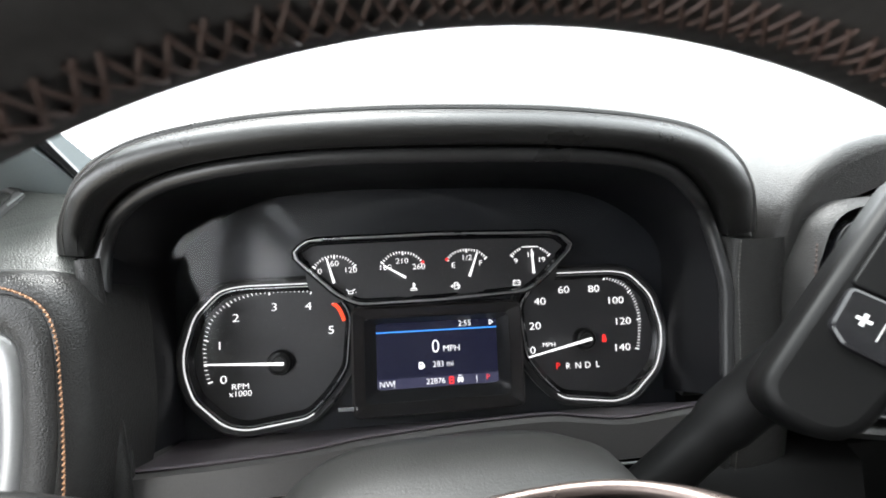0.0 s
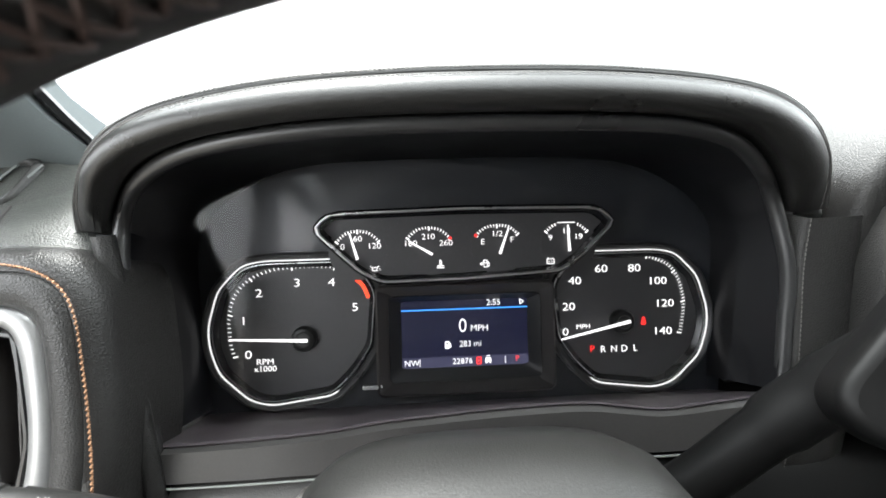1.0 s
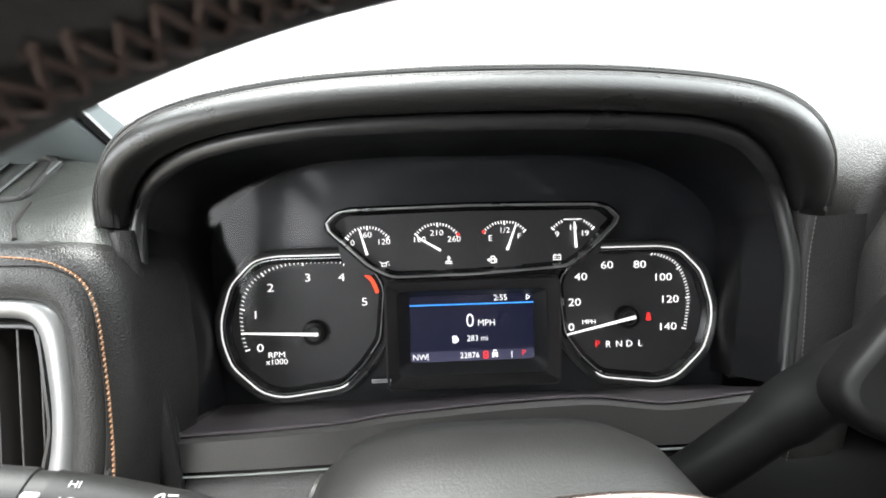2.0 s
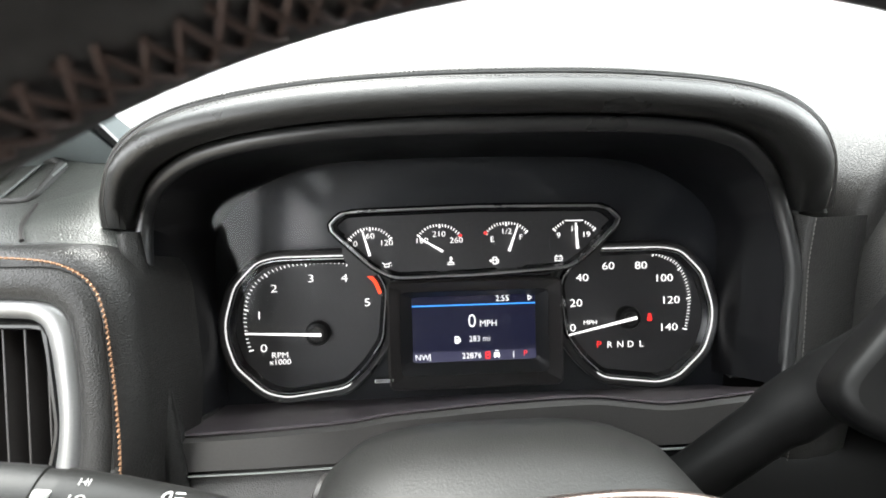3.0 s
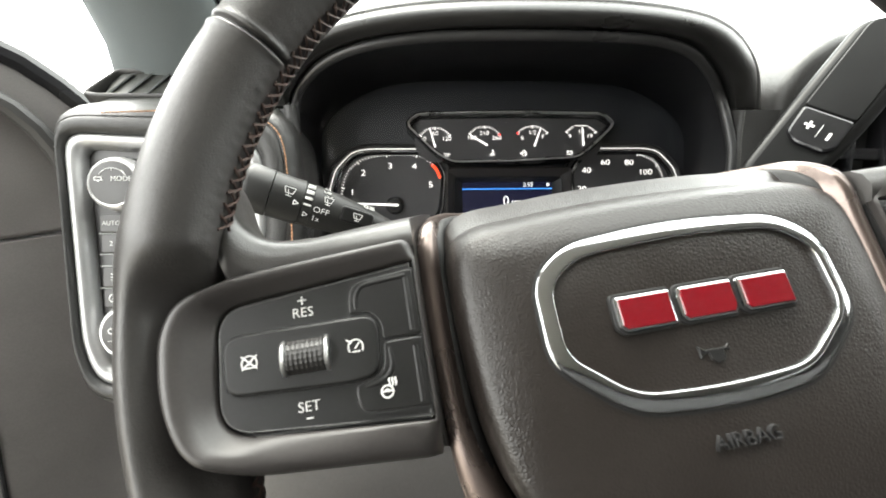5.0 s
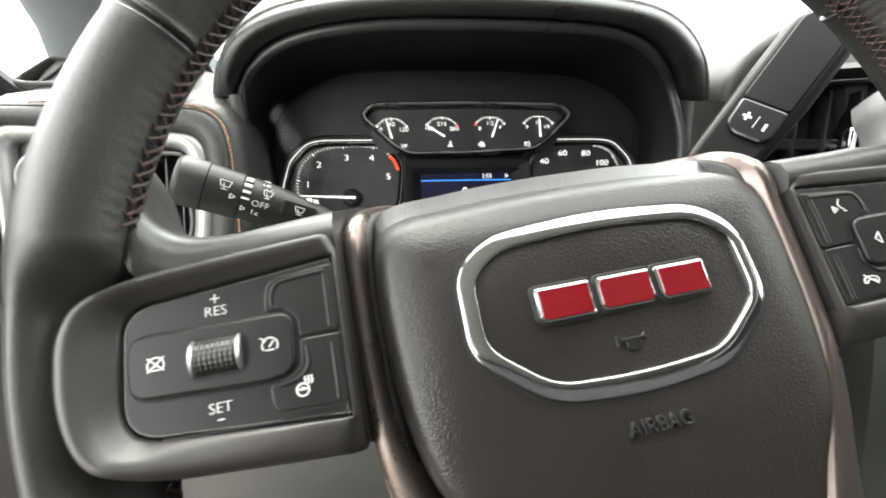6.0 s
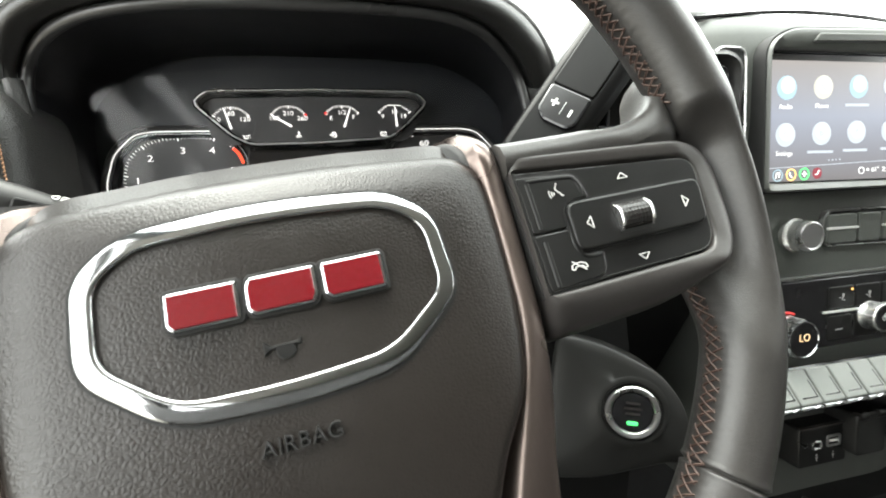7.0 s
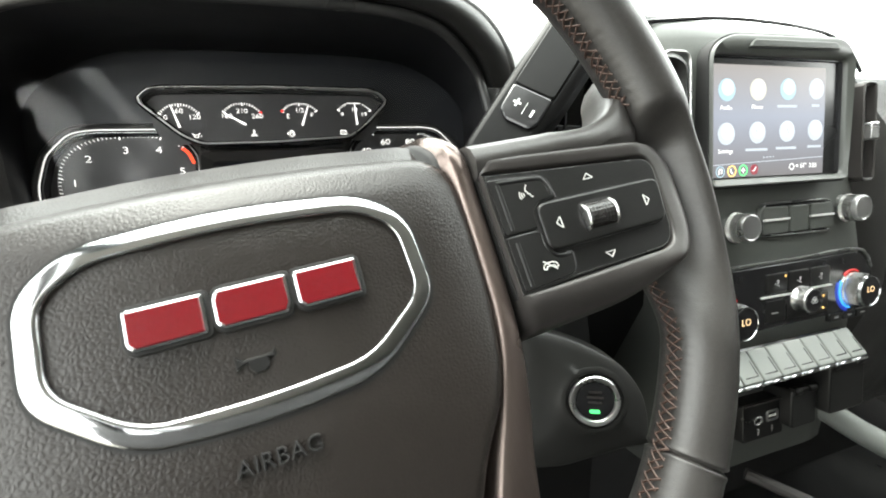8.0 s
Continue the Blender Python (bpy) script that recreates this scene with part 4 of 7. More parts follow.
for x in (0.0315, -0.0362):
    part("divider", bar(bmesh.new(), (x, -0.0190), (x, -0.0135), 0.0004, -0.0022, -0.0019), GLOW, scr, "", 0)
part("maker_mark", slab(bmesh.new(), box2(-0.0800, -0.0315, -0.0650, -0.0282, 0.001), 0.004, 0.0095, 0.0003), SILVER, gauges, "small plain silver maker's plate")
# clear lens in front
bm = bmesh.new()
bm.faces.new([bm.verts.new((p.x, p.y, 0.026 + 0.06 * p.y)) for p in inset(plate, 0.001)])
lens = part("lens", bm, LENS, gauges, "clear lens over the dials", 0)
lens.visible_shadow = False

# ---- steering wheel, turned a little to the left ----
MW = axes((0.040, -0.006, 1.172), (0.9905, 0.0779, 0.1133), (-0.1374, 0.5612, 0.8162), (0.0, -0.8240, 0.5666))
wheel = thing("steering_wheel", MW, "black leather steering wheel with copper stitching and switch pods", "steering wheel")
RIM_R, RIM_A, RIM_B, RIM_LEAN = 0.1905, 0.0158, 0.0168, 0.1673
RIM_C = Vector((0.0075, 0.0065, -0.0054))


def spoke_zone(a):
    """1 where a spoke joins the rim, 0 away from it."""
    d = min(abs((a + math.pi) % (2 * math.pi) - math.pi), abs(a % (2 * math.pi) - math.pi))
    wide = 8 + 9 * min(max(-math.sin(a) / 0.08, 0), 1)
    t = min(max((d - radians(6)) / radians(wide), 0), 1)
    return 1 - t * t * (3 - 2 * t)


def rim_point(a, s, grow=0.0):
    """The rim's surface: a round the wheel, s round its section (0 outwards, 90 towards the driver)."""
    z, c = spoke_zone(a), math.cos(s)
    f = min(max((0.6 - c) / 1.2, 0), 1)
    out = Vector((math.cos(a), math.sin(a) * math.cos(RIM_LEAN), math.sin(a) * math.sin(RIM_LEAN) - 0.02 * math.cos(a)))
    way = Vector((0, -math.sin(RIM_LEAN), math.cos(RIM_LEAN)))
    return RIM_C + out * (RIM_R + (RIM_A + grow) * c) + way * ((RIM_B + grow) * math.sin(s) - 0.003 * z - 0.018 * z * f * f * (3 - 2 * f))


SEAMS = [radians(x) for x in (143, 37, -38, -142)]
bm = bmesh.new()
rows = []
NA, NS, LACES = 1320, 40, 256
turns = sorted([2 * math.pi * i / NA for i in range(NA)] + [(q + d * 0.0022) % (2 * math.pi) for q in SEAMS for d in range(-5, 6)])
for a in turns:
    near = min(abs((a - q + math.pi) % (2 * math.pi) - math.pi) for q in SEAMS)
    groove = -0.0015 * math.exp(-(near / 0.0042) ** 2) + 0.0004 * math.exp(-((near - 0.010) / 0.006) ** 2)
    row = []
    for k in range(NS):
        s = 2 * math.pi * k / NS
        g = groove
        t = (math.degrees(s) - 178 + 180) % 360 - 180
        g -= 0.0012 * math.exp(-(t / 6.0) ** 2)
        # the lace draws the leather into folds beside the seam
        pull = math.exp(-((abs(t) - 17) / 8) ** 2) * (1 - 0.8 * spoke_zone(a))
        g += 0.00013 * pull * math.cos(LACES * a + 1.6 * noise.noise((a * 14, t * 0.05, 0.0)))
        g += 0.00018 * pull * noise.noise((a * 30, t * 0.03, 3.0))
        row.append(rim_point(a, s, g))
    rows.append(row)
rows.append(rows[0])
grid(bm, rows, wrap=True)
bmesh.ops.remove_doubles(bm, verts=bm.verts, dist=1e-6)
part("rim", bm, RIM, wheel, "black leather rim with worn sheen", 80)
# lace crossing over the inside of the rim
for nm, a0, a1 in (("rim_stitching", 14.5, 164), ("rim_stitching", -12, -168)):
    bm = bmesh.new()
    n = int(abs(a1 - a0) / 360 * LACES)
    step = radians((a1 - a0) / n)
    for i in range(n):
        u0 = radians(a0) + step * i
        for s0, s1 in ((165, 191), (192, 166)):
            j0, j1 = (random.random() - 0.5) * step * 0.35, (random.random() - 0.5) * step * 0.35
            p, q = (u0 + j0, s0 + 5 * (random.random() - 0.5)), (u0 + step * 1.25 + j1, s1 + 5 * (random.random() - 0.5))
            ps = [rim_point(p[0] + (q[0] - p[0]) * f, radians(p[1] + (q[1] - p[1]) * f), 0.0001 + 0.0007 * math.sin(math.pi * f) * (1 + 0.3 * (s0 > s1))) for f in (0, 0.25, 0.5, 0.75, 1)]
            tube(bm, ps, 0.00052, 5)
    ob = part(nm, bm, THREAD, wheel, "copper brown lacing", 60)
    ob["kind"] = "stuff"

# spokes under the pods
for sx in (-1, 1):
    rows = []
    line = smooth_line([(0.0925, 0.0412, 0), (0.105, 0.0412, 0), (0.130, 0.0414, 0), (0.148, 0.0428, 0), (0.160, 0.0458, 0.0005), (0.1685, 0.0505, 0.000), (0.1755, 0.0585, -0.002), (0.1820, 0.0690, -0.006), (0.193, 0.080, -0.011)] if sx > 0 else [(0.0965, 0.0465, 0), (0.105, 0.0462, 0), (0.122, 0.0458, 0), (0.136, 0.0456, 0), (0.1465, 0.0466, 0.0004), (0.1535, 0.0500, 0.0010), (0.1585, 0.0560, 0.0020), (0.1620, 0.0650, 0.0030), (0.1650, 0.0770, 0.0035), (0.173, 0.092, 0.0040)], 40)
    for p in line:
        f = min(1.0, max(0.0, (p.x - 0.09) / 0.08))
        hump = 0.0056 + 0.0034 * min(1.0, max(0.0, (0.136 - p.x) / 0.036)) if sx < 0 else 0.0066 - 0.0045 * min(1.0, max(0.0, (p.x - 0.135) / 0.02))
        deep = -0.045 + (0.017 if sx < 0 else 0.024) * min(1.0, max(0.0, (p.x - 0.135) / 0.02))
        low = -0.034 + 0.016 * f
        lift = 0.0022 * f
        g = min(1.0, max(0.0, (p.x - 0.132) / 0.022))
        g = g * g * (3 - 2 * g)
        v1, v3 = p.y - 0.010, 0.034 if sx < 0 else 0.0302
        v2 = min(v1 - 0.0008, max(v3 + 0.0042, p.y * 0.6))
        if sx < 0:
            # the back rises to a rounded ridge towards the hub
            ry, rz = max(p.y + 0.006, 0.0602 + 0.08 * max(0.0, 0.118 - p.x) + 0.22 * max(0.0, 0.137 - p.x)), -0.031 - 0.30 * max(0.0, 0.137 - p.x) - 0.30 * max(0.0, 0.118 - p.x)
            y0 = p.y + hump - 0.0006
            back = [(ry - 0.016, rz - 0.014), (ry - 0.0030, rz - 0.0050), (ry, rz), (y0 + (ry - y0) * 0.72, -0.0105 + (rz + 0.0105) * 0.68), (y0 + (ry - y0) * 0.36, -0.0105 + (rz + 0.0105) * 0.34), (y0, -0.0105)]
        else:
            back = [(p.y - 0.008, deep), (p.y + hump * 0.1, -0.026), (p.y + hump * 0.72, -0.018), (p.y + hump, -0.0105)]
        prof = back + [(p.y + hump * 0.72, -0.0050), (p.y + hump * 0.2, -0.0010 + lift * 0.6), (p.y - 0.004, 0.0006 + lift), (v1, -0.002 + (0.0028 + lift) * g),
                (v2, -0.009 + (0.0092 + lift) * g), (min(v3, v2 - 0.0008), -0.0095 - p.z), (0.0, -0.010 - p.z), (low + 0.008, -0.012 - p.z), (low + 0.002, -0.016), (low, -0.024), (low + 0.002, deep)]
        # the inner end follows the trim strip over the shoulder
        near = min(1.0, max(0.0, (0.116 - p.x) / 0.0215))
        rows.append([(sx * (p.x - near * min(0.0155, 0.36 * max(0.0, -z - 0.013))), v, z + p.z) for v, z in prof])
    part("spoke", grid_bm(rows), RIM, wheel, "black leather covered spoke", 80)

# airbag cover: domed pad that narrows to the lower spoke
HALF = [(0.0, 0.0490), (0.030, 0.0485), (0.054, 0.0468), (0.0735, 0.0450), (0.0826, 0.0372), (0.0850, 0.0160), (0.0835, -0.0158), (0.0790, -0.0400), (0.0735, -0.0530), (0.0620, -0.0690), (0.052, -0.090), (0.040, -0.115), (0.020, -0.124), (0.0, -0.126)]
pad_line = smooth_line([(a, b, 0) for a, b in HALF] + [(-a, b, 0) for a, b in HALF[-2:0:-1]], 120, True)
pad_out = [p.xy for p in pad_line]
bm = bmesh.new()


def pad_height(p):
    """Dome of the pad over its plane."""
    return 0.0045 - 0.0040 * (p.x / 0.08) ** 2 - 0.0045 * max(0.0, (abs(p.x) - 0.062) / 0.022) ** 2 - 0.0035 * max(0.0, (p.y - 0.01) / 0.045) ** 2 - 0.0075 * max(0.0, (p.y - 0.028) / 0.021) ** 2 - 0.006 * max(0.0, (-p.y - 0.05) / 0.07) ** 1.5


def back_row(h, w, thin):
    return [(p.x * thin, p.y + h * min(1.0, max(0.0, (p.y + 0.01) / 0.05)), w) for p in pad_out]


rows = [back_row(0.024, -0.100, 0.86), back_row(0.0300, -0.090, 0.88), back_row(0.0265, -0.068, 0.925), back_row(0.0195, -0.044, 0.965), back_row(0.0130, -0.022, 0.995)]
for k in range(6):
    a = math.pi / 2 * k / 5
    rows.append([(q.x, q.y + 0.004 * (1 - math.sin(a)) * min(1.0, max(0.0, (q.y + 0.01) / 0.05)), pad_height(q) - 0.010 + 0.010 * math.sin(a)) for q in inset(pad_out, 0.0055 * (1 - math.cos(a)))])
edge = inset(pad_out, 0.0055)
for f in (0.97, 0.94, 0.91, 0.88, 0.84, 0.8, 0.75, 0.7, 0.6, 0.5, 0.4, 0.3, 0.2, 0.1, 0.02):
    rows.append([((q.x * f), q.y * f, pad_height(q * f)) for q in edge])
grid(bm, rows, wrap=True, ends=True)
pad = part("airbag_cover", bm, PAD, wheel, "grained black airbag cover", 60)
text("embossed_lettering", "AIRBAG", 0.0068, LIP, pad, 0.0005, -0.0430, 0.0050, thick=0.0011, stretch=1.0, label="raised black lettering")
part("horn_symbol", slab(bmesh.new(), [Vector((a * 0.0046 - 0.0005, b * 0.0046 - 0.016)) for a, b in ((-1.25, 0.80), (-0.75, 0.42), (0.9, 0.42), (1.2, 0.66), (1.2, 0.14), (0.72, 0.20), (0.72, -0.35), (0.4, -0.6), (-0.15, -0.6), (-0.45, -0.3), (-0.5, 0.12), (-0.75, 0.12), (-1.25, -0.15))], 0.003, 0.0054, 0.0003, 1), BUTTON, pad, "embossed horn symbol", 0)
# chrome badge ring and the inlay
R_OUT = rpoly([(0.0, 0.0345), (0.0425, 0.0308), (0.0570, 0.0195), (0.0590, -0.0108), (0.0345, -0.0305), (0.0, -0.0335), (-0.0335, -0.0305), (-0.0575, -0.0108), (-0.0572, 0.0195), (-0.0425, 0.0312)], [0.02, 0.010, 0.008, 0.008, 0.010, 0.02, 0.010, 0.008, 0.008, 0.010], 6)
R_IN = rpoly([(0.0, 0.0272), (0.0395, 0.0246), (0.0515, 0.0160), (0.0528, -0.0078), (0.0320, -0.0236), (0.0, -0.0256), (-0.0310, -0.0238), (-0.0508, -0.0080), (-0.0508, 0.0160), (-0.0395, 0.0246)], [0.02, 0.008, 0.006, 0.006, 0.008, 0.02, 0.008, 0.006, 0.006, 0.008], 6)
bm = bmesh.new()
NR = 160
o, i_ = polar(R_OUT, NR, (0, 0)), polar(R_IN, NR, (0, 0))
prof = ((0.0, -0.006), (0.0, 0.0002), (0.02, 0.0007), (0.06, 0.0010), (0.11, 0.00114), (0.25, 0.00132), (0.42, 0.00150), (0.58, 0.00164), (0.74, 0.00172), (0.84, 0.00170), (0.91, 0.00155), (0.96, 0.0012), (0.99, 0.0006), (1.0, -0.0003), (1.0, -0.006))
grid(bm, [[(*p.lerp(q, f), pad_height(p.lerp(q, f)) + h) for p, q in zip(o, i_)] for f, h in prof], wrap=True)
part("badge_ring", bm, CHROME, wheel, "polished chrome eight-sided ring", 50)
bm = bmesh.new()
gap = polar(inset(R_OUT, -0.0010), NR, (0, 0))
grid(bm, [[(*p.lerp(q, f), pad_height(p.lerp(q, f)) + h) for p, q in zip(gap, o)] for f, h in ((0.0, -0.003), (0.0, 0.00025), (1.1, 0.00025), (1.1, -0.003))], wrap=True)
part("ring_gap", bm, DEEP, wheel)
# plain red badge plates with bright edges
for k, (x0, x1, sl) in enumerate(((-0.0315, -0.0105, 0.0), (-0.0088, 0.0130, 0.0012), (0.0147, 0.0350, 0.0))):
    lo, hi = -0.0040, 0.0085
    shape = rpoly([(x0 + 0.002, lo), (x1 - sl, lo), (x1, lo + 0.003), (x1, hi), (x0 + sl, hi), (x0, hi - 0.003), (x0, lo + 0.002)], 0.0012, 3)
    part("badge_bed", slab(bmesh.new(), inset(shape, -0.0011), 0.0020, 0.0056, 0.0004, 1), DEEP, wheel)
    plate_ob = part("badge_plate", slab(bmesh.new(), shape, 0.002, 0.0068, 0.0010, 2), CHROME, wheel, "bright edged plain badge plate", 15)
    part("badge_inlay", slab(bmesh.new(), rpoly([(x0 + 0.0026, lo + 0.0010), (x1 - 0.0010 - sl, lo + 0.0010), (x1 - 0.0010, lo + 0.0034), (x1 - 0.0010, hi - 0.0010), (x0 + 0.0010 + sl, hi - 0.0010), (x0 + 0.0010, hi - 0.0034), (x0 + 0.0010, lo + 0.0026)], 0.0), 0.0060, 0.0074, 0.0003, 1), RED, plate_ob, "glossy red inlay", 15)


# bronze trim: a strip up each side of the pad and over the hub's shoulder, black gap beside it
ARM = [(0.0565, -0.165, -0.024), (0.0645, -0.130, -0.022), (0.0722, -0.1000, -0.020), (0.0784, -0.0760, -0.018), (0.0852, -0.0550, -0.017), (0.0902, -0.0330, -0.016), (0.0919, -0.0050, -0.0155), (0.0923, 0.0250, -0.0150),
       (0.0917, 0.0410, -0.0140), (0.0906, 0.0490, -0.0170), (0.0877, 0.0560, -0.0240), (0.0838, 0.0626, -0.0370), (0.0757, 0.0702, -0.0550)]
BACK = [(0.0655, 0.0748, -0.0700), (0.0500, 0.0788, -0.0820), (0.0270, 0.0810, -0.0890), (0.0, 0.0817, -0.0910)]
for nm, shift, wide, sink, mat in (("trim_strip", 0.0002, 0.0036, 0.0, BRONZE), ("trim_gap", -0.0054, 0.0028, 0.0055, DEEP)):
    # the strip sits nearer the pad's face on the passenger side
    ease = [1.0] * 9 + [0.9, 0.75, 0.5, 0.25]
    right = [(a + shift - 0.0050 * e, b, c - sink + 0.0092 * e) for (a, b, c), e in zip(ARM, ease)]
    left = [(-a - shift, b, c - sink) for a, b, c in ARM]
    sides = [right + BACK + [(-a, b, c) for a, b, c in BACK[-2::-1]] + left[::-1]] if nm == "trim_strip" else [right, left]
    for side_line in sides:
        n_ = 200 if nm == "trim_strip" else 90
        mid = smooth_line(side_line, n_)
        rows = []
        for i, p in enumerate(mid):
            f = max(0.0, -p.y - 0.02) / 0.145
            w = wide + 0.0012 * min(1.0, max(0.0, (p.x - 0.06) / 0.02)) + (0.017 * f ** 1.3 - 0.0010 * min(1.0, max(0.0, (p.y - 0.055) / 0.015)) if nm == "trim_strip" else 0.0)
            d = (mid[min(i + 1, n_ - 1)] - mid[max(i - 1, 0)]).normalized()
            away = Vector((p.x, p.y * 0.6, 0.19)).normalized()
            n2 = d.cross(away).normalized()
            up = n2.cross(d).normalized()
            row = [p + n2 * w * (-1 + 2 * k / 10) + up * (0.0026 * math.sqrt(max(0.0, 1 - (-1 + 2 * k / 10) ** 2)) - 0.0005) for k in range(11)]
            rows.append(row + [p + n2 * w - up * 0.012, p - n2 * w - up * 0.012])
        part(nm, grid_bm(rows), mat, wheel, "brushed bronze trim strip" if mat is BRONZE else "", 60)
bm = bmesh.new()
slab(bm, rpoly([(-0.062, -0.07), (0.062, -0.07), (0.052, -0.125), (0.052, -0.185), (-0.052, -0.185), (-0.052, -0.125)], 0.004), -0.035, -0.012, 0.004)
part("lower_spoke", bm, BLACK, wheel)

# switch pods
POD_L = rpoly([(-0.1835, 0.0200), (-0.1785, 0.0310), (-0.1600, 0.0372), (-0.0966, 0.0433), (-0.0966, -0.0333), (-0.1580, -0.0275), (-0.1745, -0.0205), (-0.1825, -0.0020)], [0.012, 0.012, 0.012, 0.001, 0.001, 0.016, 0.014, 0.012], 6)
POD_R = rpoly([(0.0922, 0.0386), (0.1700, 0.0330), (0.1860, 0.0300), (0.1925, 0.0190), (0.1880, -0.0110), (0.1790, -0.0245), (0.1480, -0.0350), (0.0922, -0.0372)], [0.001, 0.010, 0.012, 0.012, 0.014, 0.014, 0.014, 0.001], 6)
PANEL_L = rpoly([(-0.1672, 0.0272), (-0.0980, 0.0348), (-0.0980, -0.0202), (-0.1670, -0.0143)], [0.010, 0.0005, 0.0005, 0.012], 7)
PANEL_R = rpoly([(0.0928, 0.0317), (0.1782, 0.0242), (0.1718, -0.0186), (0.0928, -0.0203)], [0.0005, 0.009, 0.010, 0.0005], 7)
OVAL_L = rpoly([(-0.1642, 0.0172), (-0.1128, 0.0170), (-0.1138, -0.0030), (-0.1230, -0.0044), (-0.1634, -0.0024)], [0.0065, 0.0055, 0.0060, 0.002, 0.0060], 6)
OVAL_R = rpoly([(0.1104, 0.0136), (0.1735, 0.0130), (0.1702, -0.0066), (0.1098, -0.0069)], [0.0050, 0.0050, 0.0050, 0.0050], 6)
UPPER_L = rpoly([(-0.1222, 0.0182), (-0.1214, 0.0290), (-0.0986, 0.0314), (-0.0986, 0.0081), (-0.1118, 0.0081), (-0.1118, 0.0142), (-0.1152, 0.0182)], [0.0016, 0.0055, 0.0016, 0.0016, 0.0016, 0.003, 0.002], 4)
LOWER_L = rpoly([(-0.1118, 0.0073), (-0.0986, 0.0073), (-0.0986, -0.0154), (-0.1218, -0.0142), (-0.1225, -0.0056), (-0.1152, -0.0038), (-0.1124, -0.0006)], [0.0016, 0.0016, 0.0016, 0.0045, 0.0016, 0.003, 0.002], 4)
UPPER_R = rpoly([(0.0940, 0.0281), (0.1200, 0.0256), (0.1222, 0.0148), (0.1136, 0.0147), (0.1094, 0.0112), (0.1090, 0.0040), (0.0940, 0.0040)], [0.0016, 0.0045, 0.0016, 0.002, 0.002, 0.0016, 0.0016], 4)
LOWER_R = rpoly([(0.0940, 0.0032), (0.1090, 0.0032), (0.1088, -0.0046), (0.1124, -0.0080), (0.1205, -0.0081), (0.1190, -0.0176), (0.0940, -0.0194)], [0.0016, 0.0016, 0.002, 0.002, 0.0016, 0.0045, 0.0016], 4)


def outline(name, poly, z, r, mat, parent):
    """A fine tube along an outline; its paler colour paints the chamfer's highlight."""
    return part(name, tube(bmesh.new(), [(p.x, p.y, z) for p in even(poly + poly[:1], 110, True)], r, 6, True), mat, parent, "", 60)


def switch_pod(sx, outl, panel, oval, upper, lower, rx, ry, dy):
    """The surround of one spoke's switches with rocker plate, oval plate, corner buttons and thumb roller."""
    mid = sum(panel, Vector((0, 0))) / len(panel)
    rows = []
    for f, h, z in ((0.0, 0.0, -0.006), (0.0, 0.0, 0.0012), (0.05, 0.0, 0.0020), (0.14, 0.10, 0.0021), (0.40, 0.55, 0.0015), (0.62, 0.86, 0.0012), (0.78, 1.0, 0.0004), (0.90, 0.98, -0.0012), (0.97, 0.92, -0.0040), (1.0, 0.8, -0.0075), (1.0, 0.0, -0.016)):
        rows.append([(q.x, q.y, z + h * min(1.0, max(0.0, (abs(q.x) - (0.0936 if sx > 0 else 0.0978)) / 0.003)) * ((0.0045 if sx < 0 else 0.0020) + (0.055 if sx < 0 else 0.010) * max(0.0, abs(q.x) - 0.095)) - 0.75 * max(0.0, dy - 0.0200 - q.y) - (0.34 if sx > 0 else 0.0) * max(0.0, abs(q.x) - 0.170)) for q in (b_.lerp(a_, f) for a_, b_ in zip(polar(outl, 180, mid), polar(panel, 180, mid)))])
    pod_ob = part("switch_pod", grid_bm(rows, True, False), SATIN, wheel, "satin dark grey switch pod surround", 70)
    if sx > 0:
        # leans a little towards the hub
        pod_ob.matrix_local = pose(0.1656, 0, 0) @ Matrix.Rotation(radians(-2.2), 4, "Y") @ pose(-0.165, 0, 0)
    part("pod_floor", slab(bmesh.new(), inset(panel, -0.001), -0.006, -0.0018), DEEP, pod_ob)
    part("rocker", slab(bmesh.new(), inset(panel, 0.0012), -0.004, 0.0009, 0.0007, 3), BUTTON, pod_ob, "black rocker plate")
    outline("rocker_highlight", inset(panel, 0.0015), 0.00070, 0.00026, EDGE, pod_ob)
    part("oval_gap", slab(bmesh.new(), inset(oval, -0.0010), 0.0002, 0.0012), DEEP, pod_ob)
    plate_ = part("oval_switch", slab(bmesh.new(), oval, 0.0004, 0.0034, 0.0011, 3), BUTTON, pod_ob, "raised oval switch plate")
    outline("oval_highlight", inset(oval, 0.0004), 0.0028, 0.00024, EDGE, plate_)
    for sh, up in ((upper, True), (lower, False)):
        part("button_gap", slab(bmesh.new(), inset(sh, -0.0009), 0.0002, 0.00110), DEEP, pod_ob)
        b_ob = part("corner_button", slab(bmesh.new(), sh, 0.0004, 0.0019, 0.0006, 2), BUTTON, pod_ob, "black corner button with a scooped face")
        outline("button_highlight", inset(sh, 0.0003), 0.0016, 0.00018, EDGE, b_ob)
        # raised lips either side of the thumb scoop
        x_in, x_out = sx * (0.0978 if sx > 0 else 0.1014), sx * (0.1196 if up else 0.1100)
        ys = [p.y for p in sh]
        lo_, hi_ = (min(ys) + 0.0016, max(ys) - 0.0030)
        part("button_ridge", tube(bmesh.new(), smooth_line([(x_in, lo_, 0.0015), (x_in, (lo_ + hi_) / 2, 0.0016), (x_in, hi_, 0.0015)], 8), 0.0011, 10, flat=0.8), BUTTON, b_ob, "", 60)
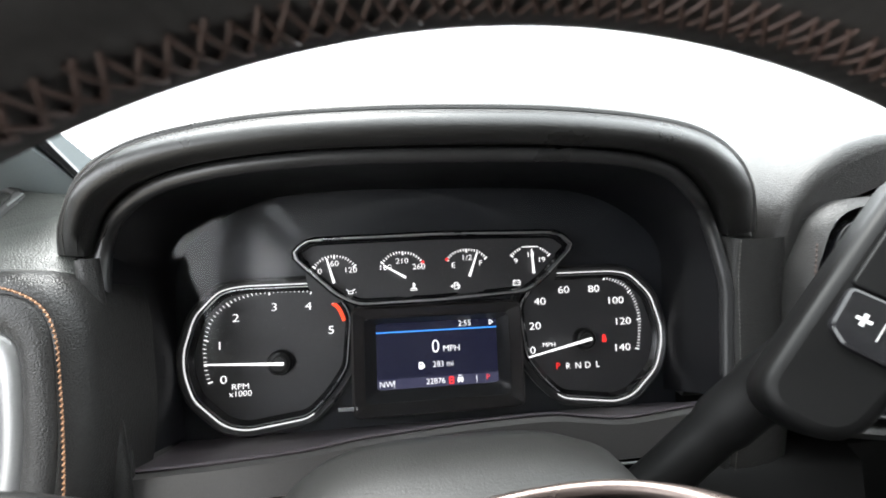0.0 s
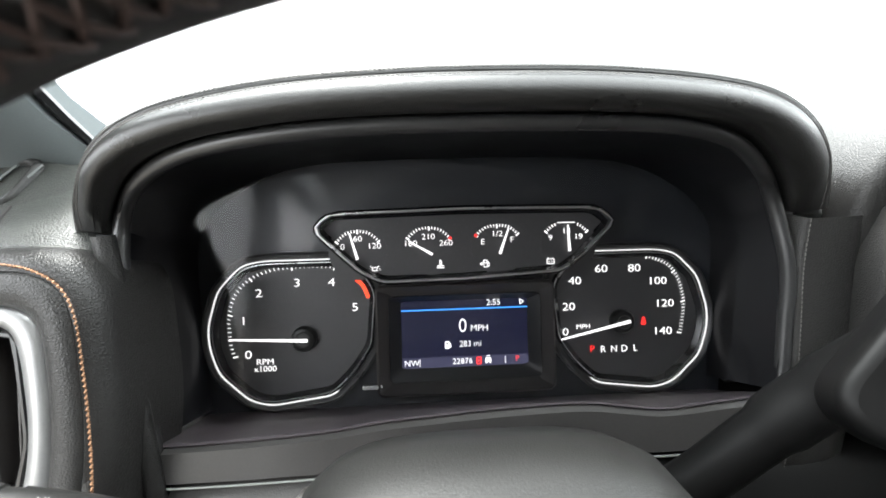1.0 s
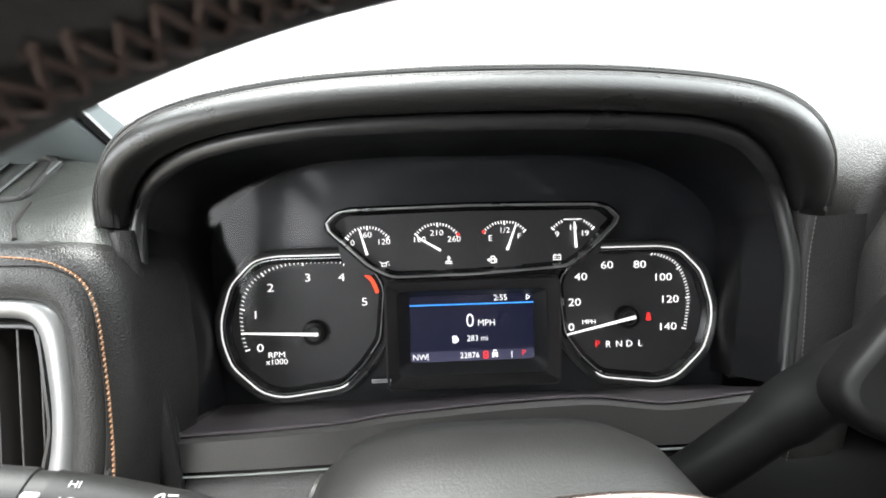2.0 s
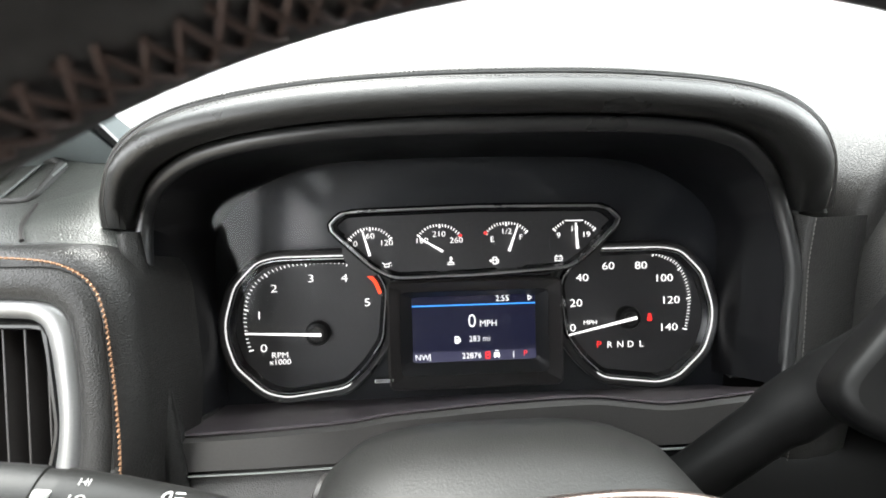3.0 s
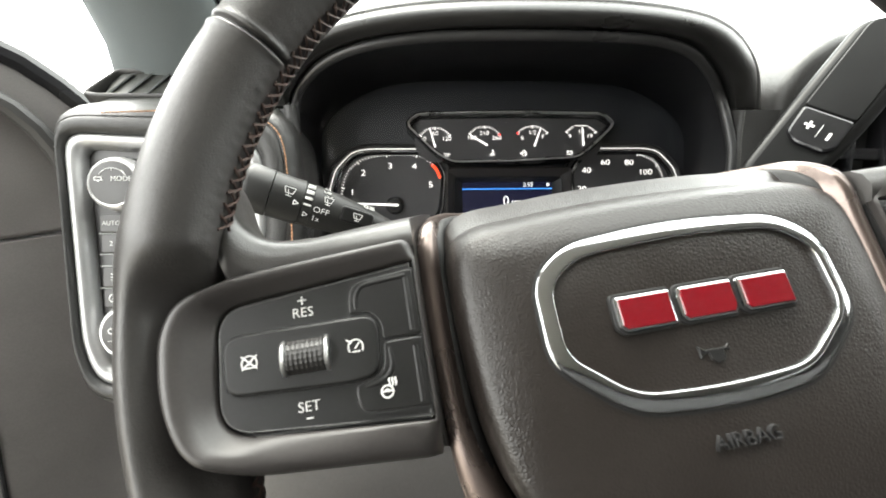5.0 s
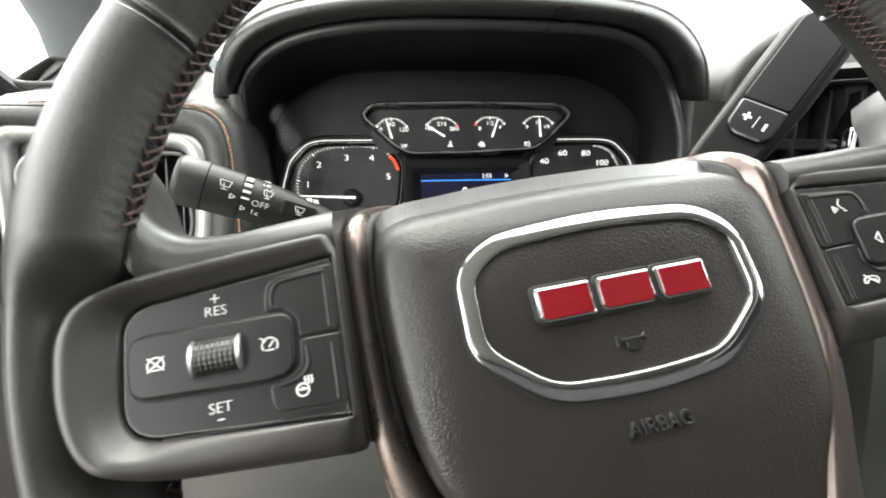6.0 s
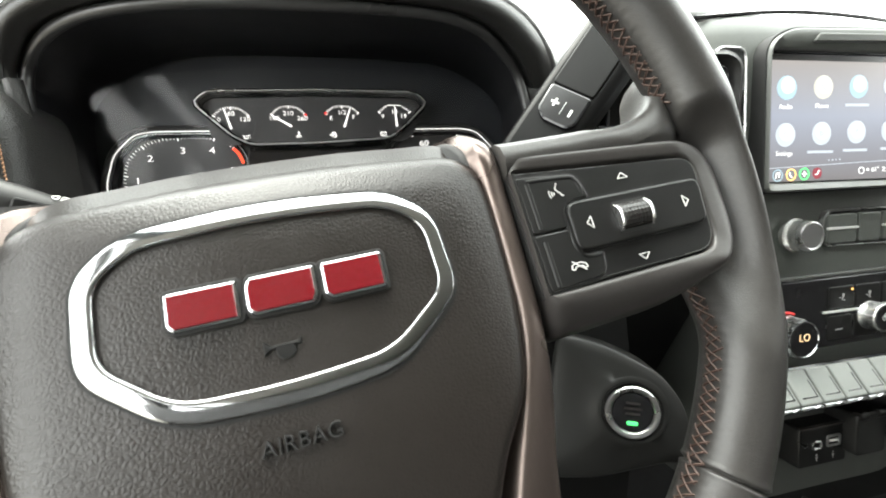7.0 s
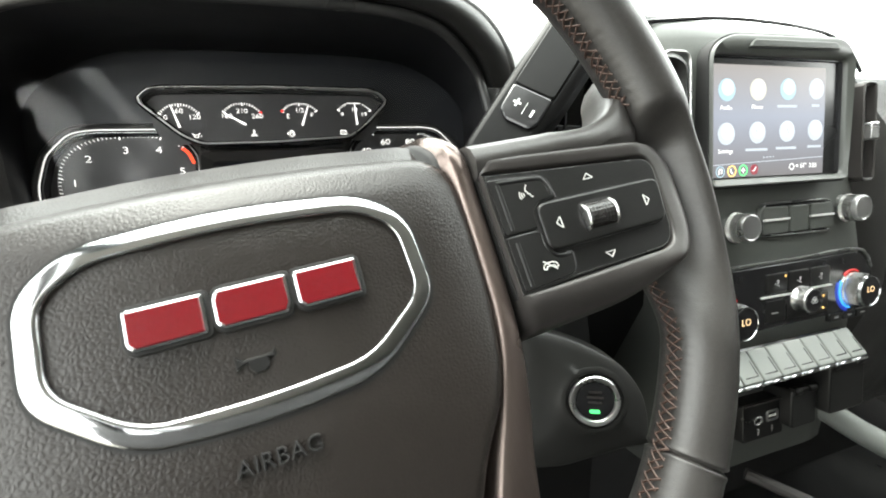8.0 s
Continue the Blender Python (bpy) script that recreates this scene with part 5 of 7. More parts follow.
        if up:
            bend = [(x_out, 0.0198 if sx < 0 else 0.0165, 0.0012), (x_out, hi_ - 0.0052, 0.0014), (x_out - sx * 0.0012, hi_ - 0.0022, 0.0014), (x_out - sx * 0.0040, hi_ - 0.0004, 0.0014), (x_in, hi_ + 0.0008, 0.0014)]
        else:
            bend = [(x_out, 0.0050 if sx < 0 else 0.0015, 0.0012), (x_out - sx * 0.0002, -0.0010 if sx < 0 else -0.0040, 0.0014), (x_out + sx * 0.0028, -0.0048 if sx < 0 else -0.0086, 0.0014), (x_out + sx * 0.0090, -0.0064 if sx < 0 else -0.0095, 0.0012)]
        part("button_ridge", tube(bmesh.new(), smooth_line(bend, 22), 0.0011, 10, flat=0.8), BUTTON, b_ob, "", 60)
    # joint below the rocker plate
    bm = bmesh.new()
    lowest = min(p.y for p in panel)
    bar(bm, (sx * (0.0940 if sx > 0 else 0.0986), lowest + 0.0021), (sx * 0.155, lowest + (0.0050 if sx < 0 else 0.0028)), 0.0005, 0.0006, 0.0010)
    part("pod_line", bm, DEEP, pod_ob)
    # knurled thumb roller
    part("roller_well", slab(bmesh.new(), box2(rx - 0.0085, ry - 0.0068, rx + 0.0085, ry + 0.0068, 0.002), 0.0020, 0.0036), DEEP, pod_ob)
    rows = []
    for j in range(25):
        x = rx - 0.0062 + 0.0124 * j / 24
        row = []
        for k in range(72):
            a = 2 * math.pi * k / 72
            stud = 0.00042 if (k % 3 and j % 3) else 0.0
            row.append((x, ry + (0.0062 + stud) * math.cos(a), 0.0004 + (0.0062 + stud) * math.sin(a)))
        rows.append(row)
    roller = part("thumb_roller", grid_bm(rows), ROLLER, pod_ob, "knurled black thumb roller", 25)
    for e in (-1, 1):
        bm = bmesh.new()
        lathe(bm, [(0.0063, 0), (0.0067, 0.0004), (0.0067, 0.0010), (0.0062, 0.0014)], 40)
        part("roller_rim", moved(bm, pose(rx + e * 0.0070, ry, 0.0004, 0, 90, 0) @ pose(0, 0, -0.0007)), SILVER, roller, "bright roller edge")
    return pod_ob


L = switch_pod(-1, POD_L, PANEL_L, OVAL_L, UPPER_L, LOWER_L, -0.1372, 0.0068, 0.0)
Rp = switch_pod(1, POD_R, PANEL_R, OVAL_R, UPPER_R, LOWER_R, 0.1375, 0.0030, -0.0035)
text("lettering", "RES", 0.0047, PRINT, L, -0.1378, 0.0216, 0.0010)
text("lettering", "+", 0.0066, PRINT, L, -0.1378, 0.0256, 0.0010)
text("lettering", "SET", 0.0047, PRINT, L, -0.1380, -0.0092, 0.0010)
text("lettering", "-", 0.0060, PRINT, L, -0.1380, -0.0122, 0.0010, stretch=1.6)
GAUGE = [arc(0, -0.1, 0.9, -35, 215, 14), [(-0.1, -0.3), (0.45, 0.4)], [(-0.5, -0.65), (0.5, -0.65)]]
strokes("cancel_symbol", GAUGE + [[(-0.9, 0.8), (0.9, -0.8)], [(-0.9, -0.8), (0.9, 0.8)]], 0.0004, PRINT, L, 0.0035, (-0.1553, 0.0076), 0.0027)
strokes("cruise_symbol", GAUGE + [[(-1.1, 0.9), (-0.5, 0.5), (-0.8, 0.3)]], 0.0004, PRINT, L, 0.0035, (-0.1209, 0.0072), 0.0027)
strokes("heated_wheel_symbol", [arc(-0.2, -0.4, 0.75, 0, 360, 16), arc(-0.2, -0.45, 0.3, 0, 180, 6), [(-0.9, -0.35), (0.5, -0.35)], [(0.1, 0.3), (0.25, 0.6), (0.1, 0.9), (0.25, 1.2)], [(0.5, 0.2), (0.65, 0.6), (0.5, 0.9), (0.65, 1.2)], [(0.9, 0.2), (1.05, 0.6), (0.9, 0.9), (1.05, 1.2)]],
        0.0005, PRINT, L, 0.0022, (-0.1119, -0.0078), 0.0026)
for nm, tri, x, y in (("up_symbol", [(-1, -0.5), (1, -0.5), (0, 0.5), (-1, -0.5)], 0.1405, 0.0210), ("down_symbol", [(-1, 0.5), (1, 0.5), (0, -0.5), (-1, 0.5)], 0.1375, -0.0142)):
    strokes(nm, [tri], 0.00032, PRINT, Rp, 0.0010, (x, y), 0.0024)
for nm, tri, x, y in (("left_symbol", [(0.5, -1), (0.5, 1), (-0.5, 0), (0.5, -1)], 0.1176, 0.0036), ("right_symbol", [(-0.5, -1), (-0.5, 1), (0.5, 0), (-0.5, -1)], 0.1630, 0.0039)):
    strokes(nm, [tri], 0.00032, PRINT, Rp, 0.0035, (x, y), 0.0024)
strokes("voice_symbol", [arc(0.2, -0.6, 1.6, 150, 210, 5), arc(0.2, -0.6, 1.1, 150, 210, 5), arc(0.2, -0.6, 0.6, 150, 210, 4), [(0.5, 1.1), (0.1, 0.2), (0.5, -0.1), (0.5, -0.5), (1.0, -0.6), (1.1, -1.2), (1.6, -1.3)], [(0.6, 1.5), (0.8, 1.2)]], 0.00034, PRINT, Rp, 0.0020, (0.1085, 0.0198), 0.0020)
strokes("hang_up_symbol", [[(-1.3, -0.3), (-1.1, 0.3), (-0.4, 0.55), (0.4, 0.55), (1.1, 0.3), (1.3, -0.3), (0.8, -0.4), (0.6, 0.0), (-0.6, 0.0), (-0.8, -0.4), (-1.3, -0.3)], [(-1.0, 0.9), (1.0, -0.7)]], 0.0004, PRINT, Rp, 0.0022, (0.1080, -0.0120), 0.0026)

# ---- steering column shroud ----
shroud = thing("column_shroud", pose(0, 0, 0), "dark grained plastic steering column shroud", "column shroud")
rows = []
for y, z, wx, h in ((0.100, 1.126, 0.080, 0.045), (0.115, 1.132, 0.084, 0.046), (0.135, 1.137, 0.086, 0.0465), (0.165, 1.132, 0.086, 0.045), (0.185, 1.125, 0.082, 0.040), (0.196, 1.115, 0.072, 0.030), (0.215, 1.10, 0.06, 0.02)):
    row = []
    for k in range(48):
        a = 2 * math.pi * k / 48
        c, s = math.cos(a), math.sin(a)
        e = 0.62
        row.append((0.034 + wx * abs(c) ** e * (1 if c > 0 else -1), y, z + h * abs(s) ** 0.8 * (1 if s > 0 else -1) * (1.0 if s > 0 else 1.3)))
    rows.append(row)
part("upper_shell", grid_bm(rows), SHROUD, shroud, "", 60)
bm = bmesh.new()
lathe(bm, [(0.012, 0), (0.012, 0.002), (0.0105, 0.003), (0.0095, 0.002), (0.004, 0.0025)], 32)
part("lock_cap", moved(bm, axes((-0.050, 0.165, 1.140), (0.1, 0.9, -0.4), (0.2, 0.4, 0.9), (-0.95, -0.25, 0.1))), SATIN, shroud, "round cap on the shroud's flank")

# ---- switch bank and air vent left of the wheel ----
PT = radians(17)
MP = axes((-0.26, 0.21, 1.155), (1, 0, 0), (0, math.sin(PT), math.cos(PT)), (0, -math.cos(PT), math.sin(PT)))
K = 1 / math.cos(PT)


def pp(x, z):
    return (x + 0.26, (z - 1.155) * K)


bank = thing("switch_bank", MP, "satin silver framed switch bank with lamp and drive mode knobs", "switch panel")
S_OUT = rpoly([pp(-0.343, 1.227), pp(-0.186, 1.219), pp(-0.181, 1.150), pp(-0.198, 1.075), pp(-0.225, 1.030), pp(-0.318, 1.030), pp(-0.331, 1.060)], [0.018, 0.020, 0.03, 0.02, 0.014, 0.016, 0.02], 6)
S_IN = rpoly([pp(-0.330, 1.215), pp(-0.203, 1.208), pp(-0.198, 1.150), pp(-0.214, 1.085), pp(-0.236, 1.043), pp(-0.308, 1.043), pp(-0.319, 1.065)], [0.010, 0.012, 0.02, 0.02, 0.010, 0.010, 0.02], 6)
L_OUT = rpoly([pp(-0.351, 1.247), pp(-0.160, 1.2475), pp(-0.1515, 1.150), pp(-0.168, 1.060), pp(-0.205, 1.008), pp(-0.322, 1.014), pp(-0.338, 1.050)], [0.022, 0.034, 0.03, 0.03, 0.02, 0.020, 0.02], 7)
mid_p = sum(S_OUT, Vector((0, 0))) / len(S_OUT)
rows = []
for f, z in ((0.0, -0.03), (0.0, 0.004), (0.06, 0.0068), (0.18, 0.0092), (0.32, 0.0098), (0.45, 0.0092), (0.55, 0.0080), (0.585, 0.0066), (0.61, 0.0072), (0.75, 0.0054), (0.88, 0.0016), (0.96, -0.0035), (1.0, -0.010), (1.0, -0.060)):
    rows.append([(*i_.lerp(o_, f), z) for i_, o_ in zip(polar(inset(S_OUT, 0.001), 180, mid_p), polar(L_OUT, 180, mid_p))])
part("leather_frame", grid_bm(rows, True, False), DASH, bank, "leather wrapped outer frame", 60)
rows = []
for f, z in ((0.0, -0.030), (0.0, 0.0012), (0.06, 0.0034), (0.16, 0.0052), (0.30, 0.0062), (0.45, 0.0064), (0.60, 0.0057), (0.75, 0.0041), (0.88, 0.0016), (0.97, -0.0020), (1.0, -0.0060), (1.0, -0.030)):
    rows.append([(*o_.lerp(i_, f), z) for o_, i_ in zip(polar(S_OUT, 160, mid_p), polar(S_IN, 160, mid_p))])
part("silver_frame", grid_bm(rows, True, False), FRAME_SILVER, bank, "rounded satin silver frame", 60)
part("bank_face", slab(bmesh.new(), [Vector(p) for p in (pp(-0.331, 1.216), pp(-0.2575, 1.2115), pp(-0.2575, 1.0425), pp(-0.308, 1.0425), pp(-0.320, 1.065))], -0.035, -0.006), FASCIA, bank)
# stitched seam on the leather beside the vent
bm = bmesh.new()
pts = smooth_line([(a, b, 0.0072) for a, b in ((-0.05, 0.0890), (0.0, 0.0905), (0.030, 0.0905), (0.0617, 0.0880), (0.0775, 0.0826), (0.0876, 0.0735), (0.0928, 0.0583), (0.0953, 0.0342), (0.0970, 0.0098), (0.0975, -0.0239), (0.094, -0.060), (0.085, -0.10))], 110)
for a, b in zip(pts, pts[1:]):
    tube(bm, [a.lerp(b, 0.12), a.lerp(b, 0.5) + Vector((0, 0, 0.0012)), a.lerp(b, 0.82)], 0.0006, 4)
ob = part("stitching", bm, THREAD_LIGHT, bank, "copper thread stitching", 0)
ob["kind"] = "stuff"


def knob(parent, name, x, y, r, depth, label, face=FASCIA, chrome=KNOB_RING, teeth=72, z=-0.006):
    """A turned control: knurled skirt, bright ring, dark cap."""
    k = part(name, moved(lathe(bmesh.new(), [(r * 1.18, 0), (r * 1.20, depth * 0.10), (r * 1.19, depth * 0.26), (r * 1.15, depth * 0.34), (r * 1.10, depth * 0.36)], 64), pose(x, y, z)), BLACK, parent, label, 50)
    part("grip_teeth", moved(lathe(bmesh.new(), [(r * 1.12, depth * 0.28), (r * 1.185, depth * 0.29), (r * 1.165, depth * 0.38), (r * 1.10, depth * 0.44)], teeth * 2, 0.0011, 0, (1, 2)), pose(x, y, z)), KNURL, k, "fine bright grip teeth", 5)
    part("bright_ring", moved(lathe(bmesh.new(), [(r * 1.12, depth * 0.40), (r * 1.13, depth * 0.52), (r * 1.11, depth * 0.68), (r * 1.07, depth * 0.83), (r * 1.01, depth * 0.94), (r * 0.95, depth * 0.99), (r * 0.91, depth), (r * 0.87, depth * 0.985)], 64), pose(x, y, z)), chrome, k, "bright chrome ring")
    part("cap", moved(lathe(bmesh.new(), [(r * 0.875, depth * 0.8), (r * 0.875, depth * 0.985), (r * 0.83, depth * 0.995), (r * 0.3, depth * 1.0)], 64), pose(x, y, z)), face, k)
    return k


mx, my = pp(-0.2953, 1.1850)
k = knob(bank, "drive_mode_knob", mx, my, 0.0195, 0.024, "black drive mode knob with chrome ring")
text("lettering", "MODE", 0.0056, PRINT, k, mx + 0.007, my + 0.003, 0.0183)
strokes("trailer_symbol", [[(-1, -0.3), (1.2, -0.3)], [(-1, -0.3), (-1, 0.5), (0.8, 0.5), (0.8, -0.3)], arc(-0.1, -0.4, 0.25, 180, 360, 6)], 0.0005, PRINT, k, 0.0182, (mx - 0.010, my + 0.003), 0.0030)
strokes("turn_symbol", [arc(0, 0, 1, 35, 145, 12), [(0, 1.0), (0, 0.8)], [(0.65, 0.85), (0.9, 0.5)]], 0.0004, PRINT, k, 0.0182, (mx, my), 0.0115)
for i, (z0, z1) in enumerate(((1.1490, 1.1635), (1.1330, 1.1475), (1.1060, 1.1220), (1.0900, 1.1050))):
    for j in range(2):
        x0 = -0.3195 + j * 0.0240 + i * 0.0008
        a, b = pp(x0, z0), pp(x0 + (0.0229, 0.0266)[j], z1)
        b_ob = part("push_button", slab(bmesh.new(), box2(a[0], a[1], b[0], b[1], 0.0022), -0.006, -0.0015, 0.0010), FASCIA, bank, "dark grey push button")
        cx, cy = (a[0] + b[0]) / 2, (a[1] + b[1]) / 2
        if (i, j) == (0, 0):
            text("lettering", "AUTO", 0.0052, PRINT, b_ob, cx - 0.002, cy, -0.0013)
        elif i == 1:
            text("lettering", "2" if j == 0 else "4", 0.0060, PRINT, b_ob, cx - 0.003, cy, -0.0013)
            strokes("arrow_symbol", [[(0, -0.5), (0, 0.5)], [(-0.4, 0.1), (0, 0.5), (0.4, 0.1)]], 0.0008, PRINT, b_ob, -0.0015, (cx + 0.002, cy), 0.0030)
        elif (i, j) == (2, 1):
            strokes("truck_symbol", [[(-1.3, -0.4), (-1.3, 0.1), (-0.6, 0.15), (-0.3, 0.7), (0.4, 0.7), (0.6, 0.15), (1.3, 0.1), (1.3, -0.4), (-1.3, -0.4)], arc(-0.7, -0.45, 0.25, 0, 360, 8), arc(0.7, -0.45, 0.25, 0, 360, 8), [(-0.5, 1.0), (-0.8, 1.3)]], 0.0006, PRINT, b_ob, -0.0015, (cx, cy), 0.0044)
        elif i == 2:
            strokes("fog_lamp_symbol", [arc(0, 0, 0.9, -90, 90, 8), [(0, -0.9), (0, 0.9)], [(-1.2, 0.7), (-0.4, 0.6)], [(-1.2, 0.0), (-0.4, 0.0)], [(-1.2, -0.7), (-0.4, -0.6)]], 0.0006, PRINT, b_ob, -0.0015, (cx, cy), 0.0036)
        elif (i, j) == (3, 1):
            strokes("dimmer_symbol", [arc(1.0, 0, 0.9, 60, 300, 10), [(0.9, -0.2), (1.6, 0.6)], [(-1.9, 0), (-0.9, 0)], [(-1.4, -0.5), (-1.4, 0.5)]], 0.0006, PRINT, b_ob, -0.0015, (cx, cy), 0.0034)
        elif i == 3:
            strokes("dimmer_symbol", [arc(-0.6, 0, 0.9, 60, 300, 10), [(-0.7, -0.2), (0.0, 0.6)], [(1.4, 0), (2.4, 0)]], 0.0006, PRINT, b_ob, -0.0015, (cx - 0.002, cy), 0.0034)
        else:
            text("lettering", "4", 0.0056, PRINT, b_ob, cx - 0.002, cy, -0.0013)
for z in (1.1482, 1.1320, 1.1228, 1.1055):
    bm = bmesh.new()
    bar(bm, pp(-0.3200, z), pp(-0.2660, z), 0.0005, -0.006, -0.0015)
    part("bright_line", bm, KEY, bank)
lx, ly = pp(-0.2905, 1.0725)
k = knob(bank, "lamp_switch", lx, ly, 0.0205, 0.020, "black headlamp switch with chrome ring")
text("lettering", "AUTO", 0.0054, PRINT, k, lx + 0.004, ly + 0.0075, 0.0143)
strokes("power_symbol", [arc(0, 0, 0.8, 120, 420, 12), [(0, 0.3), (0, 1.1)]], 0.0006, PRINT, k, 0.0142, (lx - 0.0105, ly + 0.002), 0.0026)
strokes("lamp_symbol", [arc(0, 0, 0.5, 0, 360, 8), [(0.8, 0), (1.3, 0)], [(-0.8, 0), (-1.3, 0)], [(0, 0.8), (0, 1.3)], [(0, -0.8), (0, -1.3)], [(0.6, 0.6), (0.95, 0.95)], [(-0.6, -0.6), (-0.95, -0.95)]], 0.0005, PRINT, k, 0.0142, (lx + 0.001, ly - 0.0005), 0.0026)
strokes("headlamp_symbol", [arc(0, 0, 0.8, -90, 90, 8), [(0, -0.8), (0, 0.8)], [(-1.3, 0.6), (-0.4, 0.6)], [(-1.3, 0.0), (-0.4, 0.0)], [(-1.3, -0.6), (-0.4, -0.6)]], 0.0005, PRINT, k, 0.0142, (lx + 0.0128, ly - 0.0008), 0.0026)
strokes("washer_symbol", [arc(0, 0, 0.7, 0, 200, 8), [(-0.7, -0.1), (-1.0, -0.6), (0.4, -0.5), (0.7, 0.0)]], 0.0005, PRINT, k, 0.0142, (lx + 0.003, ly - 0.0110), 0.0030)
bm = bmesh.new()
bar(bm, (lx - 0.013, ly - 0.006), (lx + 0.013, ly - 0.006), 0.0005, 0.0138, 0.0143)
part("cap_line", bm, PRINT_DIM, k)

vent = thing("air_vent", MP, "black air vent with upright slats and a chrome tab", "air vent")
V_OUT = rpoly([pp(-0.2570, 1.2085), pp(-0.2040, 1.2065), pp(-0.1995, 1.150), pp(-0.2150, 1.086), pp(-0.2350, 1.048), pp(-0.2570, 1.050)], 0.007, 4)
part("vent_housing", ring(bmesh.new(), V_OUT, inset(V_OUT, 0.004), -0.045, -0.0015, 0.0012, 100), BLACK, vent)
part("vent_well", slab(bmesh.new(), inset(V_OUT, -0.0005), -0.046, -0.044), DEEP, vent)
for i in range(4):
    x = -0.2465 + i * 0.0118
    bm = bmesh.new()
    a, b = pp(x, 1.064 if i < 2 else 1.085 + 0.008 * (i - 2)), pp(x + 0.0010, 1.2030)
    cuboid(bm, a[0] - 0.0008, a[0] + 0.0008, a[1], b[1], -0.040, -0.009, 0.0006)
    part("slat", bm, SATIN, vent)
bm = bmesh.new()
slab(bm, box2(-0.006, -0.008, 0.006, 0.008, 0.002), -0.012, 0.004, 0.002)
c = pp(-0.2230, 1.118)
part("vent_tab", moved(bm, pose(c[0], c[1], 0)), CHROME, vent, "small chrome vent tab")
bm = bmesh.new()
a, b = pp(-0.246, 1.118), pp(-0.205, 1.118)
cuboid(bm, a[0], b[0], a[1] - 0.003, a[1] + 0.003, -0.030, -0.012, 0.001)
part("cross_vane", bm, BLACK, vent)

# ---- demister outlet on the dash corner ----
demist = thing("demister_outlet", axes((-0.316, 0.3205, 1.2700), (1, 0, 0), (0, 0.76, 0.65), (0, -0.65, 0.76)), "dark demister outlet with slanted fins in the dash corner", "air outlet")
D_OUT = rpoly([(-0.056, -0.016), (0.052, -0.016), (0.058, 0.016), (-0.038, 0.017)], 0.004)
part("outlet_frame", ring(bmesh.new(), inset(D_OUT, -0.005), D_OUT, -0.02, 0.003, 0.002, 80), DASH, demist, "", 60)
part("outlet_well", slab(bmesh.new(), D_OUT, -0.012, -0.009), DEEP, demist)
for i in range(6):
    x = -0.036 + i * 0.0175
    bm = bmesh.new()
    cuboid(bm, -0.0075, 0.0075, -0.016, 0.017, -0.0007, 0.0007)
    part("fin", moved(bm, pose(x + 0.002, 0.0, -0.004, 0, -50, -24)), FIN, demist)

# ---- indicator and wiper stalk ----
tip, root = Vector((-0.1634, 0.1173, 1.2009)), Vector((-0.0538, 0.1427, 1.1558))
ax = (root - tip).normalized()
face_way = Vector((0.10, -0.92, 0.38))
face_way = (face_way - ax * face_way.dot(ax)).normalized()
MK = axes(tip, ax, face_way.cross(ax), face_way) @ Matrix.Diagonal((1.04, 0.93, 0.93, 1))
stalk = thing("wiper_stalk", MK, "black indicator and wiper stalk with white symbols", "stalk")
LEN = (root - tip).length / 1.04
bm = bmesh.new()
rows = []
for x, ra, rb in ((0.0, 0.009, 0.010), (0.0004, 0.0120, 0.0135), (0.0014, 0.0135, 0.0149), (0.004, 0.0143, 0.0157), (0.0155, 0.0143, 0.0155)):
    rows.append([(x, rb * math.cos(2 * math.pi * k / 36), ra * math.sin(2 * math.pi * k / 36)) for k in range(36)])
grid(bm, rows, True, True)
part("end_cap", bm, STALK, stalk, "", 40)
bm = bmesh.new()
rows = [[(x, rb * math.cos(2 * math.pi * k / 36), ra * math.sin(2 * math.pi * k / 36)) for k in range(36)] for x, ra, rb in ((0.0160, 0.0141, 0.0152), (0.0335, 0.0139, 0.0150), (0.0340, 0.0130, 0.0142), (0.0405, 0.0130, 0.0142))]
grid(bm, rows, True, True)
part("turn_collar", bm, STALK, stalk, "", 40)
bm = bmesh.new()
rows = [[(x, y0 + rb * math.cos(2 * math.pi * k / 36), ra * math.sin(2 * math.pi * k / 36)) for k in range(36)] for x, ra, rb, y0 in
        ((0.0392, 0.0135, 0.0147, 0), (0.056, 0.0130, 0.0135, -0.0003), (0.078, 0.0112, 0.0108, -0.001), (0.095, 0.0085, 0.0080, -0.002), (LEN, 0.0070, 0.0065, -0.002), (LEN + 0.03, 0.007, 0.0065, -0.002))]
grid(bm, rows, True, True)
part("stalk_body", bm, STALK, stalk, "", 40)
bm = bmesh.new()
slab(bm, box2(0.056, -0.0052, 0.076, 0.0052, 0.0025), 0.0090, 0.0140, 0.0012)
part("rear_wash_button", bm, BUTTON, stalk, "black rear washer button")
WIPE = [[(-0.9, 0.7), (0.9, 0.7), (0.6, -0.4), (-0.6, -0.4), (-0.9, 0.7)], [(0, -0.9), (-0.3, 0.3)], [(-0.5, -0.9), (0.5, -0.9)]]
strokes("wiper_symbol", WIPE, 0.0004, PRINT, stalk, 0.0140, (0.0255, 0.0030), 0.0034)
strokes("wash_symbol", WIPE + [[(-0.6, 1.1), (-0.2, 0.9)], [(0.6, 1.1), (0.2, 0.9)]], 0.0004, PRINT, stalk, 0.0134, (0.0475, 0.0045), 0.0030)
strokes("rear_wiper_symbol", WIPE, 0.0004, PRINT, stalk, 0.0141, (0.0660, 0.0), 0.0030)
text("lettering", "OFF", 0.0054, PRINT, stalk, 0.0450, -0.0035, 0.0138)
